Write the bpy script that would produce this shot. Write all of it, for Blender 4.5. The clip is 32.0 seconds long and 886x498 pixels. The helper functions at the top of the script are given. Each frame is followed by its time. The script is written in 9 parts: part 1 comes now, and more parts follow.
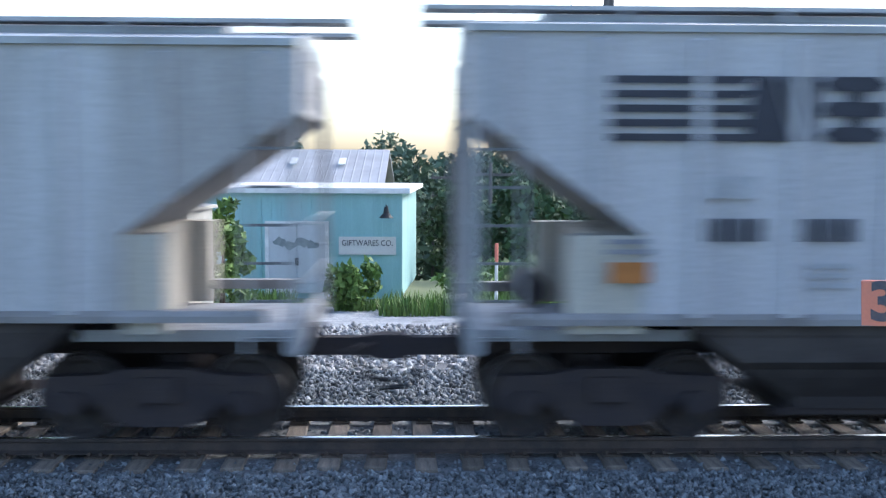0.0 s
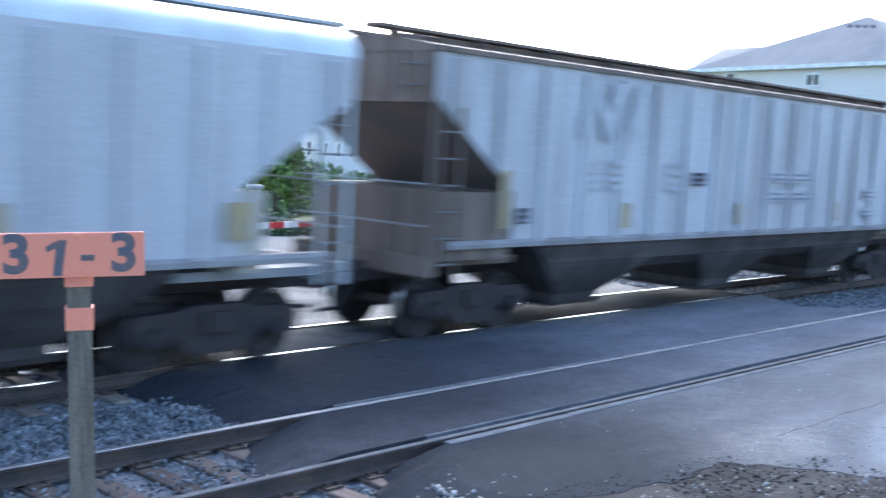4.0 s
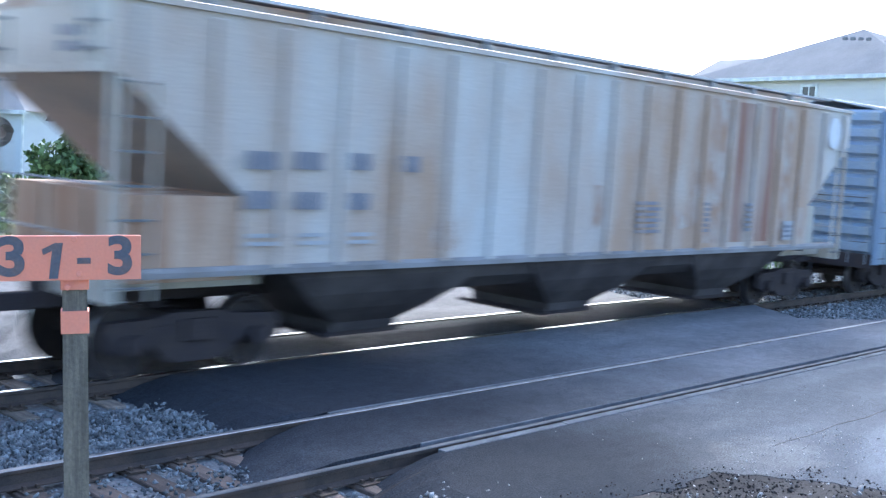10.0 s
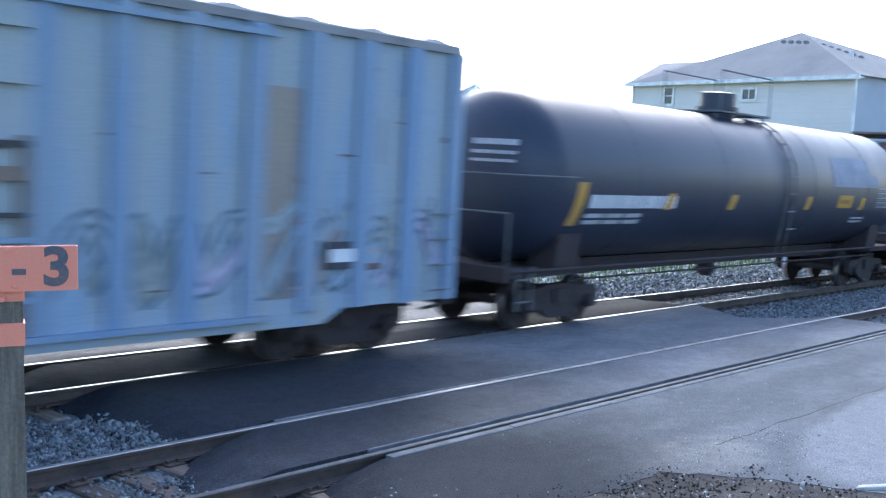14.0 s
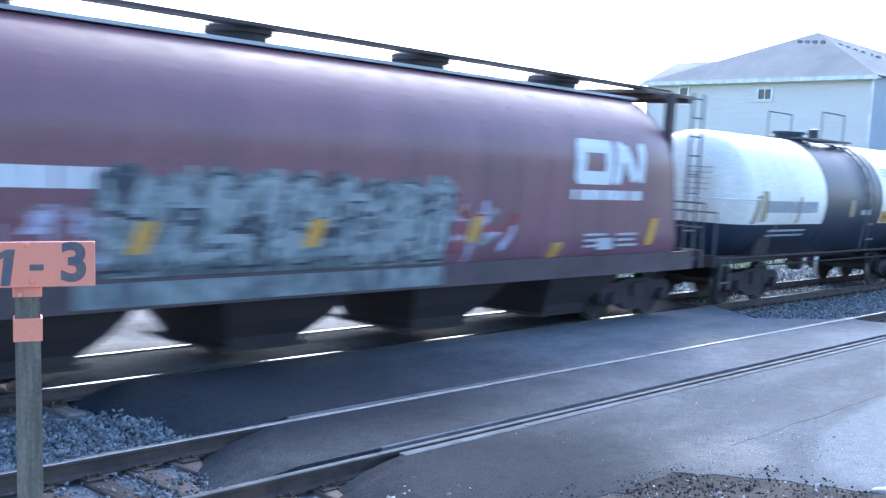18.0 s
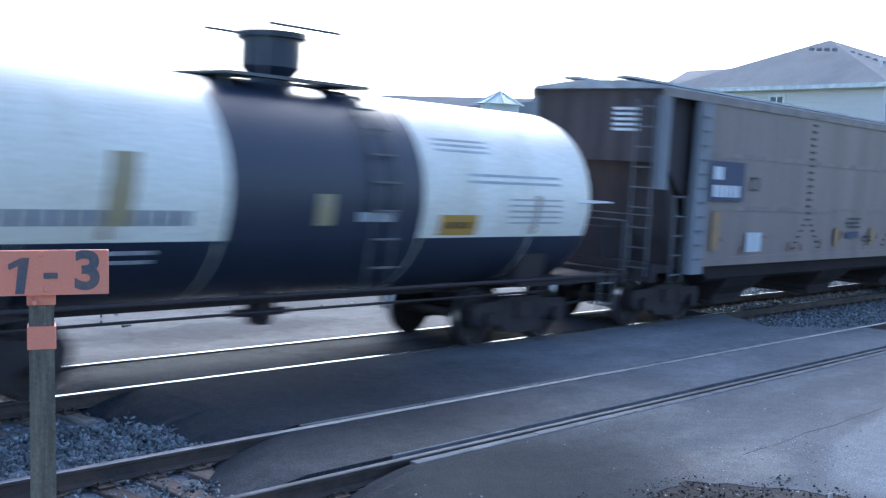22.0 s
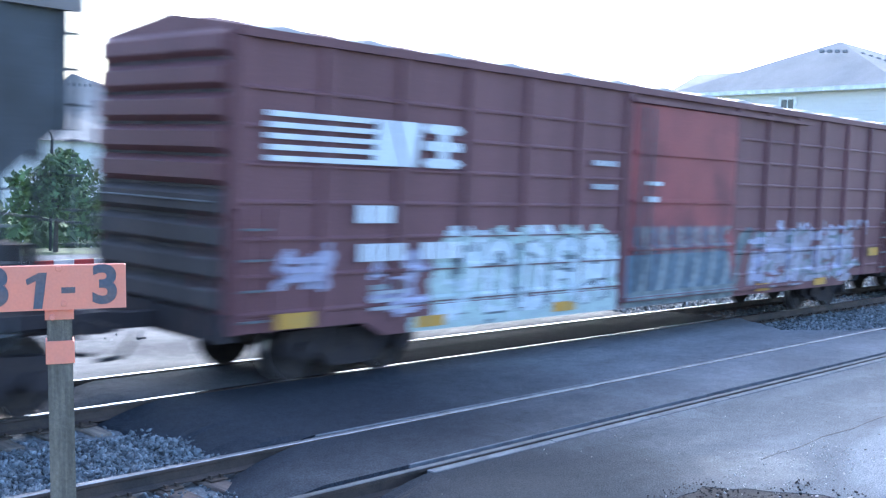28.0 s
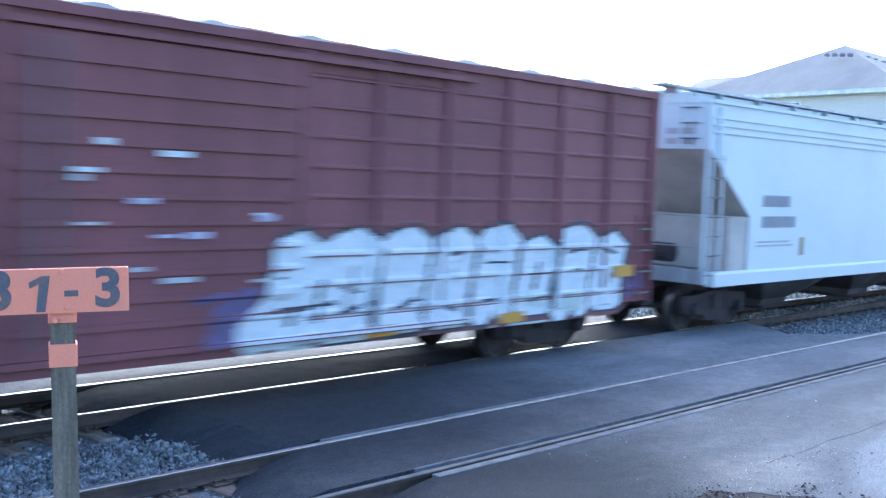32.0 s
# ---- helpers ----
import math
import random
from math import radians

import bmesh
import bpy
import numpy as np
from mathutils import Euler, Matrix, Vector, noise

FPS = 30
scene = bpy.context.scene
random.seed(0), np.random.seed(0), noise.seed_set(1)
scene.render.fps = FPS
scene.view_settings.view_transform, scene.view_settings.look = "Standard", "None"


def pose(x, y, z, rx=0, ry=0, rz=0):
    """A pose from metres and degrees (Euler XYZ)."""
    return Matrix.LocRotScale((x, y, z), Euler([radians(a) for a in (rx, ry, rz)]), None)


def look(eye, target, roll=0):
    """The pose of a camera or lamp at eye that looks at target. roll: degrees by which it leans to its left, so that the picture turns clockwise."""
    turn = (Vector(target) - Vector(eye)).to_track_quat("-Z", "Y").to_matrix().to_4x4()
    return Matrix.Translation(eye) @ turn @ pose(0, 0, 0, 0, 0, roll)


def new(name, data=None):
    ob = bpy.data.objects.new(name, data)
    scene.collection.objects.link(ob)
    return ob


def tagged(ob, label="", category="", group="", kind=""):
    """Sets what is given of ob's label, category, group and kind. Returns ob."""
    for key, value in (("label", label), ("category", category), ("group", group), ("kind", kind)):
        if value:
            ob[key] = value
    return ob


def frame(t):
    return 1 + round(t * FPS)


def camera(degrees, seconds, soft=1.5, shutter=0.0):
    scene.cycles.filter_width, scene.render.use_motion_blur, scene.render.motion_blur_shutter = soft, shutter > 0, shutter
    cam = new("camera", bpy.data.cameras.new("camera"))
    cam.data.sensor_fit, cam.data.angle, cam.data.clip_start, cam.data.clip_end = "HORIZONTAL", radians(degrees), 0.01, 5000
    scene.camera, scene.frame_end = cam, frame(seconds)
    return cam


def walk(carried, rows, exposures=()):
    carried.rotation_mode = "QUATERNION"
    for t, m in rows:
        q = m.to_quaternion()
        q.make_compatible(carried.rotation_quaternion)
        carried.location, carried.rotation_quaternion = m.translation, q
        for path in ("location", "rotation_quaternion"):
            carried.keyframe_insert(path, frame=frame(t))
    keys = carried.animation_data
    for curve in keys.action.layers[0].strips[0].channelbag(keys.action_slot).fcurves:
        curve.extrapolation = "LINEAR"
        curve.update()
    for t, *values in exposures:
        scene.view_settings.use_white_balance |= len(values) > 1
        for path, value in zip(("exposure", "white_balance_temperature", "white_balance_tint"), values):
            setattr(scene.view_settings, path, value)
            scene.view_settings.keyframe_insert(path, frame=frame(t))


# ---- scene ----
# camera: held by hand 2.94 m above the rails, panning to the right along the track
EYE = (0.0, 0.0, 2.94)
cam = camera(44.6, 32.0, soft=1.3, shutter=1.0)
PATH = [
    (0, -1.75, -4.44, -0.25, 0, 0, 0), (0.5, -1.95, -4.16, -0.83, 0, 0, 0), (1, -6.45, -5.14, -1.56, 0, 0, 0),
    (1.5, -16.98, -5.61, -2.03, -0.048, 0.015, 0), (2, -25.96, -5.08, -1.50, -0.090, 0.044, 0), (2.5, -31.95, -5.08, -1.91, -0.060, 0.037, 0),
    (3, -36.88, -5.97, -2.28, -0.040, 0.030, 0), (3.5, -42.52, -6.07, -2.58, -0.015, 0.014, 0), (4, -45.78, -5.60, -3.04, 0, 0, 0),
    (4.5, -47.79, -5.41, -3.11, 0, 0, 0), (6.5, -47.76, -4.52, -2.55, -0.020, -0.013, 0.020), (7, -47.17, -4.16, -2.49, -0.021, -0.013, 0.012),
    (7.5, -46.32, -4.59, -2.48, -0.024, -0.020, 0.007), (8, -48.06, -4.99, -2.54, 0.025, 0.011, 0.021), (8.5, -47.61, -4.34, -3.53, 0.002, -0.009, 0.011),
    (9, -47.07, -4.46, -3.25, -0.011, -0.004, 0.011), (9.5, -46.06, -5.05, -3.86, -0.022, -0.001, 0.003), (10, -46.01, -5.14, -3.56, -0.004, 0.008, -0.011),
    (10.5, -46.18, -5.32, -3.50, 0.003, 0.009, -0.005), (11, -44.83, -4.55, -3.01, -0.036, 0.018, -0.037), (11.5, -44.96, -4.79, -2.72, -0.021, 0.008, -0.021),
    (12, -45.29, -4.47, -2.25, -0.001, -0.002, -0.008), (12.5, -47.56, -4.00, -2.96, 0.027, -0.003, 0.007), (13, -47.77, -3.78, -3.05, 0.025, 0.010, 0.006),
    (13.5, -48.28, -4.69, -3.22, 0.017, -0.008, 0.003), (14, -48.78, -4.77, -3.11, 0.016, -0.007, -0.000), (14.5, -48.70, -4.69, -2.97, 0.019, -0.004, -0.004),
    (16.5, -48.67, -4.87, -3.28, 0.003, -0.002, -0.001), (17, -48.72, -4.81, -3.66, 0.013, 0.007, 0.004), (17.5, -48.50, -5.03, -3.35, 0.007, 0.001, -0.001),
    (18, -48.07, -4.88, -3.39, 0.011, 0.005, -0.004), (18.5, -48.14, -4.65, -3.49, 0.007, -0.000, -0.006), (19, -48.18, -4.49, -3.38, 0.001, -0.001, -0.003),
    (19.5, -48.30, -4.51, -3.06, -0.003, -0.005, 0.007), (20, -48.27, -4.48, -3.35, 0.002, -0.002, -0.005), (20.5, -48.23, -4.60, -3.26, 0.007, 0.011, 0.003),
    (21, -48.11, -4.76, -3.26, 0.002, -0.005, -0.000), (21.5, -47.75, -4.51, -3.48, 0.010, 0.007, -0.004), (22, -47.47, -4.51, -3.39, 0.002, 0.004, 0.001),
    (22.5, -47.26, -4.74, -3.01, 0.003, -0.003, -0.005), (23, -47.16, -4.46, -2.71, 0.002, -0.001, -0.001), (23.5, -47.13, -4.19, -2.85, -0.004, 0.000, -0.000),
    (24, -46.92, -4.03, -3.00, -0.010, -0.006, 0.002), (24.5, -46.93, -4.08, -3.35, -0.009, 0.008, 0.006), (26.5, -46.64, -3.66, -2.93, -0.017, -0.001, 0.011),
    (27, -46.75, -3.71, -2.98, -0.013, 0.010, 0.007), (27.5, -46.70, -3.90, -2.60, 0.003, -0.001, -0.007), (28, -46.81, -4.13, -2.51, -0.010, 0.015, 0.006),
    (28.5, -46.76, -4.17, -2.63, -0.009, 0.014, 0.009), (29, -46.64, -3.95, -2.40, -0.007, 0.015, 0.003), (29.5, -46.60, -4.00, -2.65, -0.020, 0.003, 0.003),
    (30, -46.58, -3.90, -2.58, -0.019, 0.008, 0.003), (30.5, -46.50, -3.78, -2.54, -0.023, 0.008, 0.005), (31, -46.70, -3.59, -2.52, -0.025, 0.008, -0.005),
    (31.5, -46.79, -4.05, -2.40, -0.022, -0.004, 0.011), (32, -46.52, -3.86, -2.32, 0.004, 0.014, -0.009),
]


def aim(yaw, pitch, roll, dx, dy, dz):
    """The camera's pose from a heading to the left, a tilt and a lean, in degrees, and the sway of the hand-held eye."""
    return pose(EYE[0] + dx, EYE[1] + dy, EYE[2] + dz, 90 + pitch, 0, yaw) @ pose(0, 0, 0, 0, 0, -roll)


walk(cam, [(row[0], aim(*row[1:])) for row in PATH], exposures=[(t, e, 5750 if t < 1.5 else 5500 if t < 16 else 5250, 8) for t, e in ((0, 1.5), (1.0, 1.58), (2.0, 2.05), (2.4, 1.97), (3, 1.74), (4, 2.00), (6, 2.07), (7, 2.19), (8, 1.93), (9, 1.94), (10, 2.07), (12, 2.00), (13, 1.75), (14, 1.77), (17, 2.19), (18, 2.13), (19, 1.79), (20, 1.37), (21.5, 1.31), (22.6, 1.75), (23, 2.04), (24, 2.26), (28, 2.29), (31, 2.29), (32, 2.15))])

# ---- light: bright hazy sky with the sun behind the train, to the right
SUN_ELEVATION, SUN_HEADING = 36.0, 52.0
world = bpy.data.worlds.new("sky")
world.use_nodes = True
wn = world.node_tree.nodes
sky = wn.new("ShaderNodeTexSky")
sky.sky_type = "NISHITA"
sky.sun_disc = False
sky.sun_elevation, sky.sun_rotation = radians(SUN_ELEVATION), radians(SUN_HEADING)
sky.air_density, sky.dust_density, sky.ozone_density = 1.0, 3.0, 1.0
wn["Background"].inputs["Strength"].default_value = 0.15
world.node_tree.links.new(sky.outputs["Color"], wn["Background"].inputs["Color"])
scene.world = world
sun = bpy.data.lights.new("sun", "SUN")
sun.energy, sun.angle, sun.color = 0.75, radians(12), (1.0, 0.95, 0.88)
sun_lamp = new("sun", sun)
az = radians(SUN_HEADING)
sun_dir = Vector((math.sin(az) * math.cos(radians(SUN_ELEVATION)), math.cos(az) * math.cos(radians(SUN_ELEVATION)),
                  math.sin(radians(SUN_ELEVATION))))
sun_lamp.matrix_world = look(sun_dir * 80, (0, 0, 0))


# ---- materials
def mat(name, base, rough=0.7, metal=0.0, vary=0.25, second=None, amount=0.45, scale=2.0, stretch=(1, 1, 1),
        bump=0.0, bump_scale=60.0, spec=0.4, fleck=0.0, random_tint=0.0, island=0.0, grain=0.16):
    """A surface with broad patches of a second colour, fine grain, uneven gloss and fine relief."""
    m = bpy.data.materials.new(name)
    m.use_nodes = True
    n, li = m.node_tree.nodes, m.node_tree.links
    bsdf = n["Principled BSDF"]
    tc = n.new("ShaderNodeTexCoord")
    mp = n.new("ShaderNodeMapping")
    mp.inputs["Scale"].default_value = stretch
    li.new(tc.outputs["Object"], mp.inputs["Vector"])
    broad = n.new("ShaderNodeTexNoise")
    broad.inputs["Scale"].default_value, broad.inputs["Detail"].default_value = scale, 6
    broad.inputs["Roughness"].default_value = 0.62
    li.new(mp.outputs["Vector"], broad.inputs["Vector"])
    ramp = n.new("ShaderNodeValToRGB")
    ramp.color_ramp.elements[0].position, ramp.color_ramp.elements[1].position = 0.62 - 0.35 * amount - 0.08, 0.62 - 0.35 * amount + 0.16
    li.new(broad.outputs["Fac"], ramp.inputs["Fac"])
    mix = n.new("ShaderNodeMix")
    mix.data_type = "RGBA"
    two = second or tuple(c * (1 - vary) for c in base)
    mix.inputs["A"].default_value = (*base, 1)
    mix.inputs["B"].default_value = (*two, 1)
    li.new(ramp.outputs["Color"], mix.inputs["Factor"])
    fine = n.new("ShaderNodeTexNoise")
    fine.inputs["Scale"].default_value, fine.inputs["Detail"].default_value = bump_scale, 4
    li.new(tc.outputs["Object"], fine.inputs["Vector"])
    span = n.new("ShaderNodeMapRange")
    span.inputs["From Min"].default_value, span.inputs["From Max"].default_value = 0.3, 0.7
    span.inputs["To Min"].default_value, span.inputs["To Max"].default_value = 1 - grain - fleck, 1 + grain * 0.85 + fleck
    li.new(fine.outputs["Fac"], span.inputs["Value"])
    hsv = n.new("ShaderNodeHueSaturation")
    li.new(mix.outputs["Result"], hsv.inputs["Color"])
    tint = span.outputs["Result"]
    if random_tint or island:
        src = n.new("ShaderNodeNewGeometry" if island else "ShaderNodeObjectInfo")
        amt = island or random_tint
        spr = n.new("ShaderNodeMapRange")
        spr.inputs["To Min"].default_value, spr.inputs["To Max"].default_value = 1 - amt, 1 + amt
        li.new(src.outputs["Random Per Island" if island else "Random"], spr.inputs["Value"])
        mul = n.new("ShaderNodeMath")
        mul.operation = "MULTIPLY"
        li.new(tint, mul.inputs[0])
        li.new(spr.outputs["Result"], mul.inputs[1])
        tint = mul.outputs["Value"]
    li.new(tint, hsv.inputs["Value"])
    li.new(hsv.outputs["Color"], bsdf.inputs["Base Color"])
    gloss = n.new("ShaderNodeMapRange")
    gloss.inputs["To Min"].default_value, gloss.inputs["To Max"].default_value = max(0.02, rough - 0.12), min(1, rough + 0.14)
    li.new(broad.outputs["Fac"], gloss.inputs["Value"])
    li.new(gloss.outputs["Result"], bsdf.inputs["Roughness"])
    bsdf.inputs["Metallic"].default_value = metal
    bsdf.inputs["Specular IOR Level"].default_value = spec
    if bump:
        bp = n.new("ShaderNodeBump")
        bp.inputs["Strength"].default_value, bp.inputs["Distance"].default_value = bump, 0.01
        li.new(fine.outputs["Fac"], bp.inputs["Height"])
        li.new(bp.outputs["Normal"], bsdf.inputs["Normal"])
    return m


STREAK = (1.6, 1.6, 0.16)
M = {}
M["ballast"] = mat("ballast_bed", (0.17, 0.175, 0.185), 0.95, second=(0.10, 0.10, 0.105), scale=1.2, bump=0.9, bump_scale=28, fleck=0.25)
M["stone"] = mat("ballast_stone", (0.235, 0.255, 0.27), 0.95, spec=0.2, second=(0.105, 0.115, 0.125), scale=6, bump=0.4, bump_scale=90, island=0.45)
M["stone_pale"] = mat("pale_stone", (0.40, 0.40, 0.40), 0.9, second=(0.24, 0.24, 0.245), scale=6, bump=0.4, bump_scale=90, island=0.4)
M["gravel"] = mat("gravel_pale", (0.36, 0.37, 0.39), 0.95, second=(0.24, 0.25, 0.27), scale=2.0, bump=0.9, bump_scale=14, fleck=0.3)
M["dirt"] = mat("dirt", (0.056, 0.053, 0.054), 0.95, spec=0.1, second=(0.03, 0.029, 0.031), scale=1.5, bump=0.8, bump_scale=40, fleck=0.2)
M["concrete"] = mat("concrete", (0.45, 0.44, 0.42), 0.9, second=(0.33, 0.32, 0.31), scale=2.5, bump=0.4, bump_scale=70)
M["rail_side"] = mat("rail_rust", (0.085, 0.062, 0.052), 0.75, 0.2, second=(0.05, 0.042, 0.04), scale=3, bump=0.4, bump_scale=80)
M["rail_head"] = mat("rail_polished", (0.66, 0.67, 0.70), 0.22, 1.0, vary=0.2, scale=4, bump_scale=120)
M["tie"] = mat("tie_wood", (0.150, 0.112, 0.092), 0.9, second=(0.085, 0.066, 0.058), scale=2.2, stretch=(6, 0.8, 6), bump=0.7, bump_scale=50, random_tint=0.35)
# Far track's copy of the tie wood, its colour greyed as if shaded.
M["tie_gray"] = mat("tie_shaded_gray", (0.23, 0.19, 0.155), 0.9, second=(0.13, 0.11, 0.095), scale=2.2, stretch=(6, 0.8, 6), bump=0.7, bump_scale=50, random_tint=0.35)
M["plate"] = mat("tie_plate", (0.10, 0.075, 0.06), 0.75, 0.3, scale=8, bump=0.3)
M["rubber"] = mat("rubber_seal", (0.03, 0.03, 0.033), 0.7, scale=3)
M["strip"] = mat("flangeway_strip", (0.165, 0.173, 0.192), 0.85, 0.0, spec=0.15, second=(0.11, 0.116, 0.13), scale=3)
M["grass"] = mat("grass", (0.10, 0.19, 0.045), 0.9, second=(0.17, 0.22, 0.07), scale=0.7, bump=0.6, bump_scale=50, fleck=0.2)
M["ground"] = mat("ground_soil", (0.17, 0.18, 0.10), 0.95, second=(0.11, 0.16, 0.06), scale=0.15, bump=0.5, bump_scale=20)
# train
M["hop_gray"] = mat("hopper_gray", (0.455, 0.435, 0.472), 0.55, second=(0.36, 0.36, 0.38), scale=1.1, stretch=STREAK, bump=0.12, bump_scale=30)
M["hop_gray2"] = mat("hopper_gray_worn", (0.49, 0.495, 0.53), 0.55, second=(0.34, 0.33, 0.335), amount=0.5, scale=1.3, stretch=STREAK, bump=0.15, bump_scale=30)
M["hop_blue"] = mat("hopper_bluegray", (0.50, 0.495, 0.53), 0.5, second=(0.41, 0.405, 0.435), scale=1.0, stretch=STREAK, bump=0.1, bump_scale=30)
M["hop_rust"] = mat("hopper_rusty", (0.54, 0.53, 0.52), 0.62, second=(0.42, 0.29, 0.21), amount=0.44, scale=0.5, stretch=(0.9, 0.9, 0.3), bump=0.25, bump_scale=35)
M["hop_rust_deep"] = mat("rust_sheet", (0.25, 0.11, 0.075), 0.75, second=(0.40, 0.32, 0.27), amount=0.5, scale=1.2, stretch=STREAK, bump=0.3, bump_scale=35)
M["hop_white"] = mat("hopper_white", (0.60, 0.66, 0.70), 0.5, second=(0.47, 0.51, 0.54), scale=0.9, stretch=STREAK, bump=0.1, bump_scale=30)
M["hop_taupe"] = mat("hopper_taupe", (0.228, 0.182, 0.174), 0.55, second=(0.188, 0.15, 0.142), amount=0.4, scale=0.7, stretch=STREAK, bump=0.1, bump_scale=30)
M["taupe_line"] = mat("taupe_seam", (0.225, 0.19, 0.186), 0.55, scale=2)
M["post_gray"] = mat("corner_post_gray", (0.36, 0.38, 0.42), 0.6, second=(0.26, 0.26, 0.28), scale=2, stretch=STREAK)
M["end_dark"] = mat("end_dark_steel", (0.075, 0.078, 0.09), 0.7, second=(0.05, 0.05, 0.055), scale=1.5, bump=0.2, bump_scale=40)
M["end_brown"] = mat("end_brown", (0.21, 0.165, 0.14), 0.8, second=(0.13, 0.10, 0.085), amount=0.5, scale=1.4, stretch=STREAK, bump=0.3, bump_scale=40)
M["end_tan"] = mat("end_tan", (0.40, 0.33, 0.26), 0.8, second=(0.24, 0.16, 0.11), amount=0.5, scale=1.3, stretch=STREAK, bump=0.3, bump_scale=40)
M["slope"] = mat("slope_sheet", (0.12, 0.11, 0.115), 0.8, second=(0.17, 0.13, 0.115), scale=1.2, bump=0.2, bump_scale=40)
M["roof_gray"] = mat("roof_gray", (0.42, 0.45, 0.49), 0.45, second=(0.30, 0.31, 0.33), scale=1.2, bump=0.1, bump_scale=40)
M["board"] = mat("running_board", (0.17, 0.175, 0.19), 0.6, 0.5, scale=3, bump=0.2)
# Lightened so that its colour stands for sunlit roof tops and board edges.
M["board_gray"] = mat("running_board_gray", (0.44, 0.45, 0.47), 0.6, 0.1, second=(0.32, 0.325, 0.34), scale=3, bump=0.2)
M["bay"] = mat("hopper_bay", (0.100, 0.090, 0.090), 0.8, spec=0.2, second=(0.055, 0.048, 0.05), amount=0.5, scale=1.0, bump=0.25, bump_scale=40)
M["under"] = mat("underframe", (0.044, 0.038, 0.044), 0.85, spec=0.2, second=(0.056, 0.045, 0.045), scale=2.0, bump=0.3, bump_scale=50)
M["truck"] = mat("truck_casting", (0.041, 0.035, 0.040), 0.85, 0.0, spec=0.2, second=(0.058, 0.047, 0.046), scale=3.0, bump=0.3, bump_scale=50)
M["wheel"] = mat("wheel_steel", (0.03, 0.026, 0.028), 0.75, 0.1, second=(0.055, 0.042, 0.038), scale=5, bump=0.2)
M["tread"] = mat("wheel_tread", (0.5, 0.5, 0.52), 0.3, 1.0, scale=5)
M["boxblue"] = mat("boxcar_blue", (0.18, 0.262, 0.40), 0.6, second=(0.24, 0.295, 0.37), amount=0.45, scale=1.0, stretch=STREAK, bump=0.2, bump_scale=35)
M["boxblue_pale"] = mat("boxcar_blue_faded", (0.22, 0.33, 0.49), 0.6, second=(0.31, 0.345, 0.37), amount=0.68, scale=1.2, stretch=STREAK, bump=0.2, bump_scale=35)
M["boxred"] = mat("boxcar_maroon", (0.160, 0.068, 0.074), 0.62, second=(0.132, 0.058, 0.062), scale=1.0, stretch=STREAK, bump=0.2, bump_scale=35)
M["boxred2"] = mat("boxcar_maroon_dark", (0.195, 0.068, 0.080), 0.6, second=(0.155, 0.057, 0.066), scale=1.0, stretch=STREAK, bump=0.2, bump_scale=35)
M["doorred"] = mat("boxcar_door_red", (0.265, 0.064, 0.068), 0.6, second=(0.16, 0.048, 0.055), amount=0.3, scale=1.1, stretch=(1, 1, 0.7), bump=0.2, bump_scale=35)
M["tank_black"] = mat("tank_black", (0.020, 0.027, 0.050), 0.42, second=(0.026, 0.033, 0.056), scale=0.8, stretch=(1, 1, 0.4), bump=0.06, bump_scale=20, spec=0.5)
M["tank_white"] = mat("tank_white", (0.80, 0.765, 0.70), 0.42, second=(0.68, 0.63, 0.54), amount=0.35, scale=0.8, stretch=(1.4, 1, 0.25), bump=0.06, bump_scale=20)
M["tank_soil"] = mat("tank_stain", (0.30, 0.20, 0.12), 0.8, second=(0.45, 0.38, 0.30), amount=0.4, scale=3, stretch=STREAK)
M["cnbrown"] = mat("hopper_brown", (0.188, 0.080, 0.105), 0.34, spec=0.6, second=(0.135, 0.064, 0.084), amount=0.4, scale=0.8, stretch=STREAK, bump=0.1, bump_scale=30)
M["white_paint"] = mat("white_paint", (0.72, 0.74, 0.78), 0.6, second=(0.55, 0.56, 0.60), amount=0.35, scale=3, stretch=STREAK)
M["gray_paint"] = mat("pale_gray_paint", (0.45, 0.46, 0.50), 0.6, scale=3)
M["dark_paint"] = mat("dark_paint", (0.04, 0.042, 0.06), 0.6, scale=3)
M["navy_paint"] = mat("navy_paint", (0.036, 0.05, 0.11), 0.6, second=(0.05, 0.06, 0.11), scale=3)
M["yellow_paint"] = mat("yellow_mark", (0.52, 0.27, 0.035), 0.55, second=(0.42, 0.26, 0.07), scale=4)
M["orange_dull"] = mat("orange_dull_mark", (0.33, 0.21, 0.10), 0.65, second=(0.28, 0.19, 0.11), scale=4)
M["yellow_dull"] = mat("yellow_dull_mark", (0.36, 0.29, 0.16), 0.65, second=(0.30, 0.26, 0.18), scale=4)
M["orange_mark"] = mat("orange_mark", (0.42, 0.16, 0.04), 0.6, scale=4)
M["rust_soft"] = mat("rust_faded", (0.36, 0.215, 0.14), 0.8, second=(0.46, 0.40, 0.36), amount=0.5, scale=4, stretch=(1.5, 1, 0.5), bump=0.2)
M["end_pale"] = mat("end_pale_steel", (0.50, 0.475, 0.425), 0.75, second=(0.36, 0.33, 0.29), amount=0.45, scale=1.3, stretch=STREAK, bump=0.2, bump_scale=40)
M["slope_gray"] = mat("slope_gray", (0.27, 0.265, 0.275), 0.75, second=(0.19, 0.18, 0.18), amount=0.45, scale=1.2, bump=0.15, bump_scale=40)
M["rivet_dim"] = mat("rivet_brown", (0.115, 0.095, 0.095), 0.65, second=(0.08, 0.07, 0.07), scale=2)
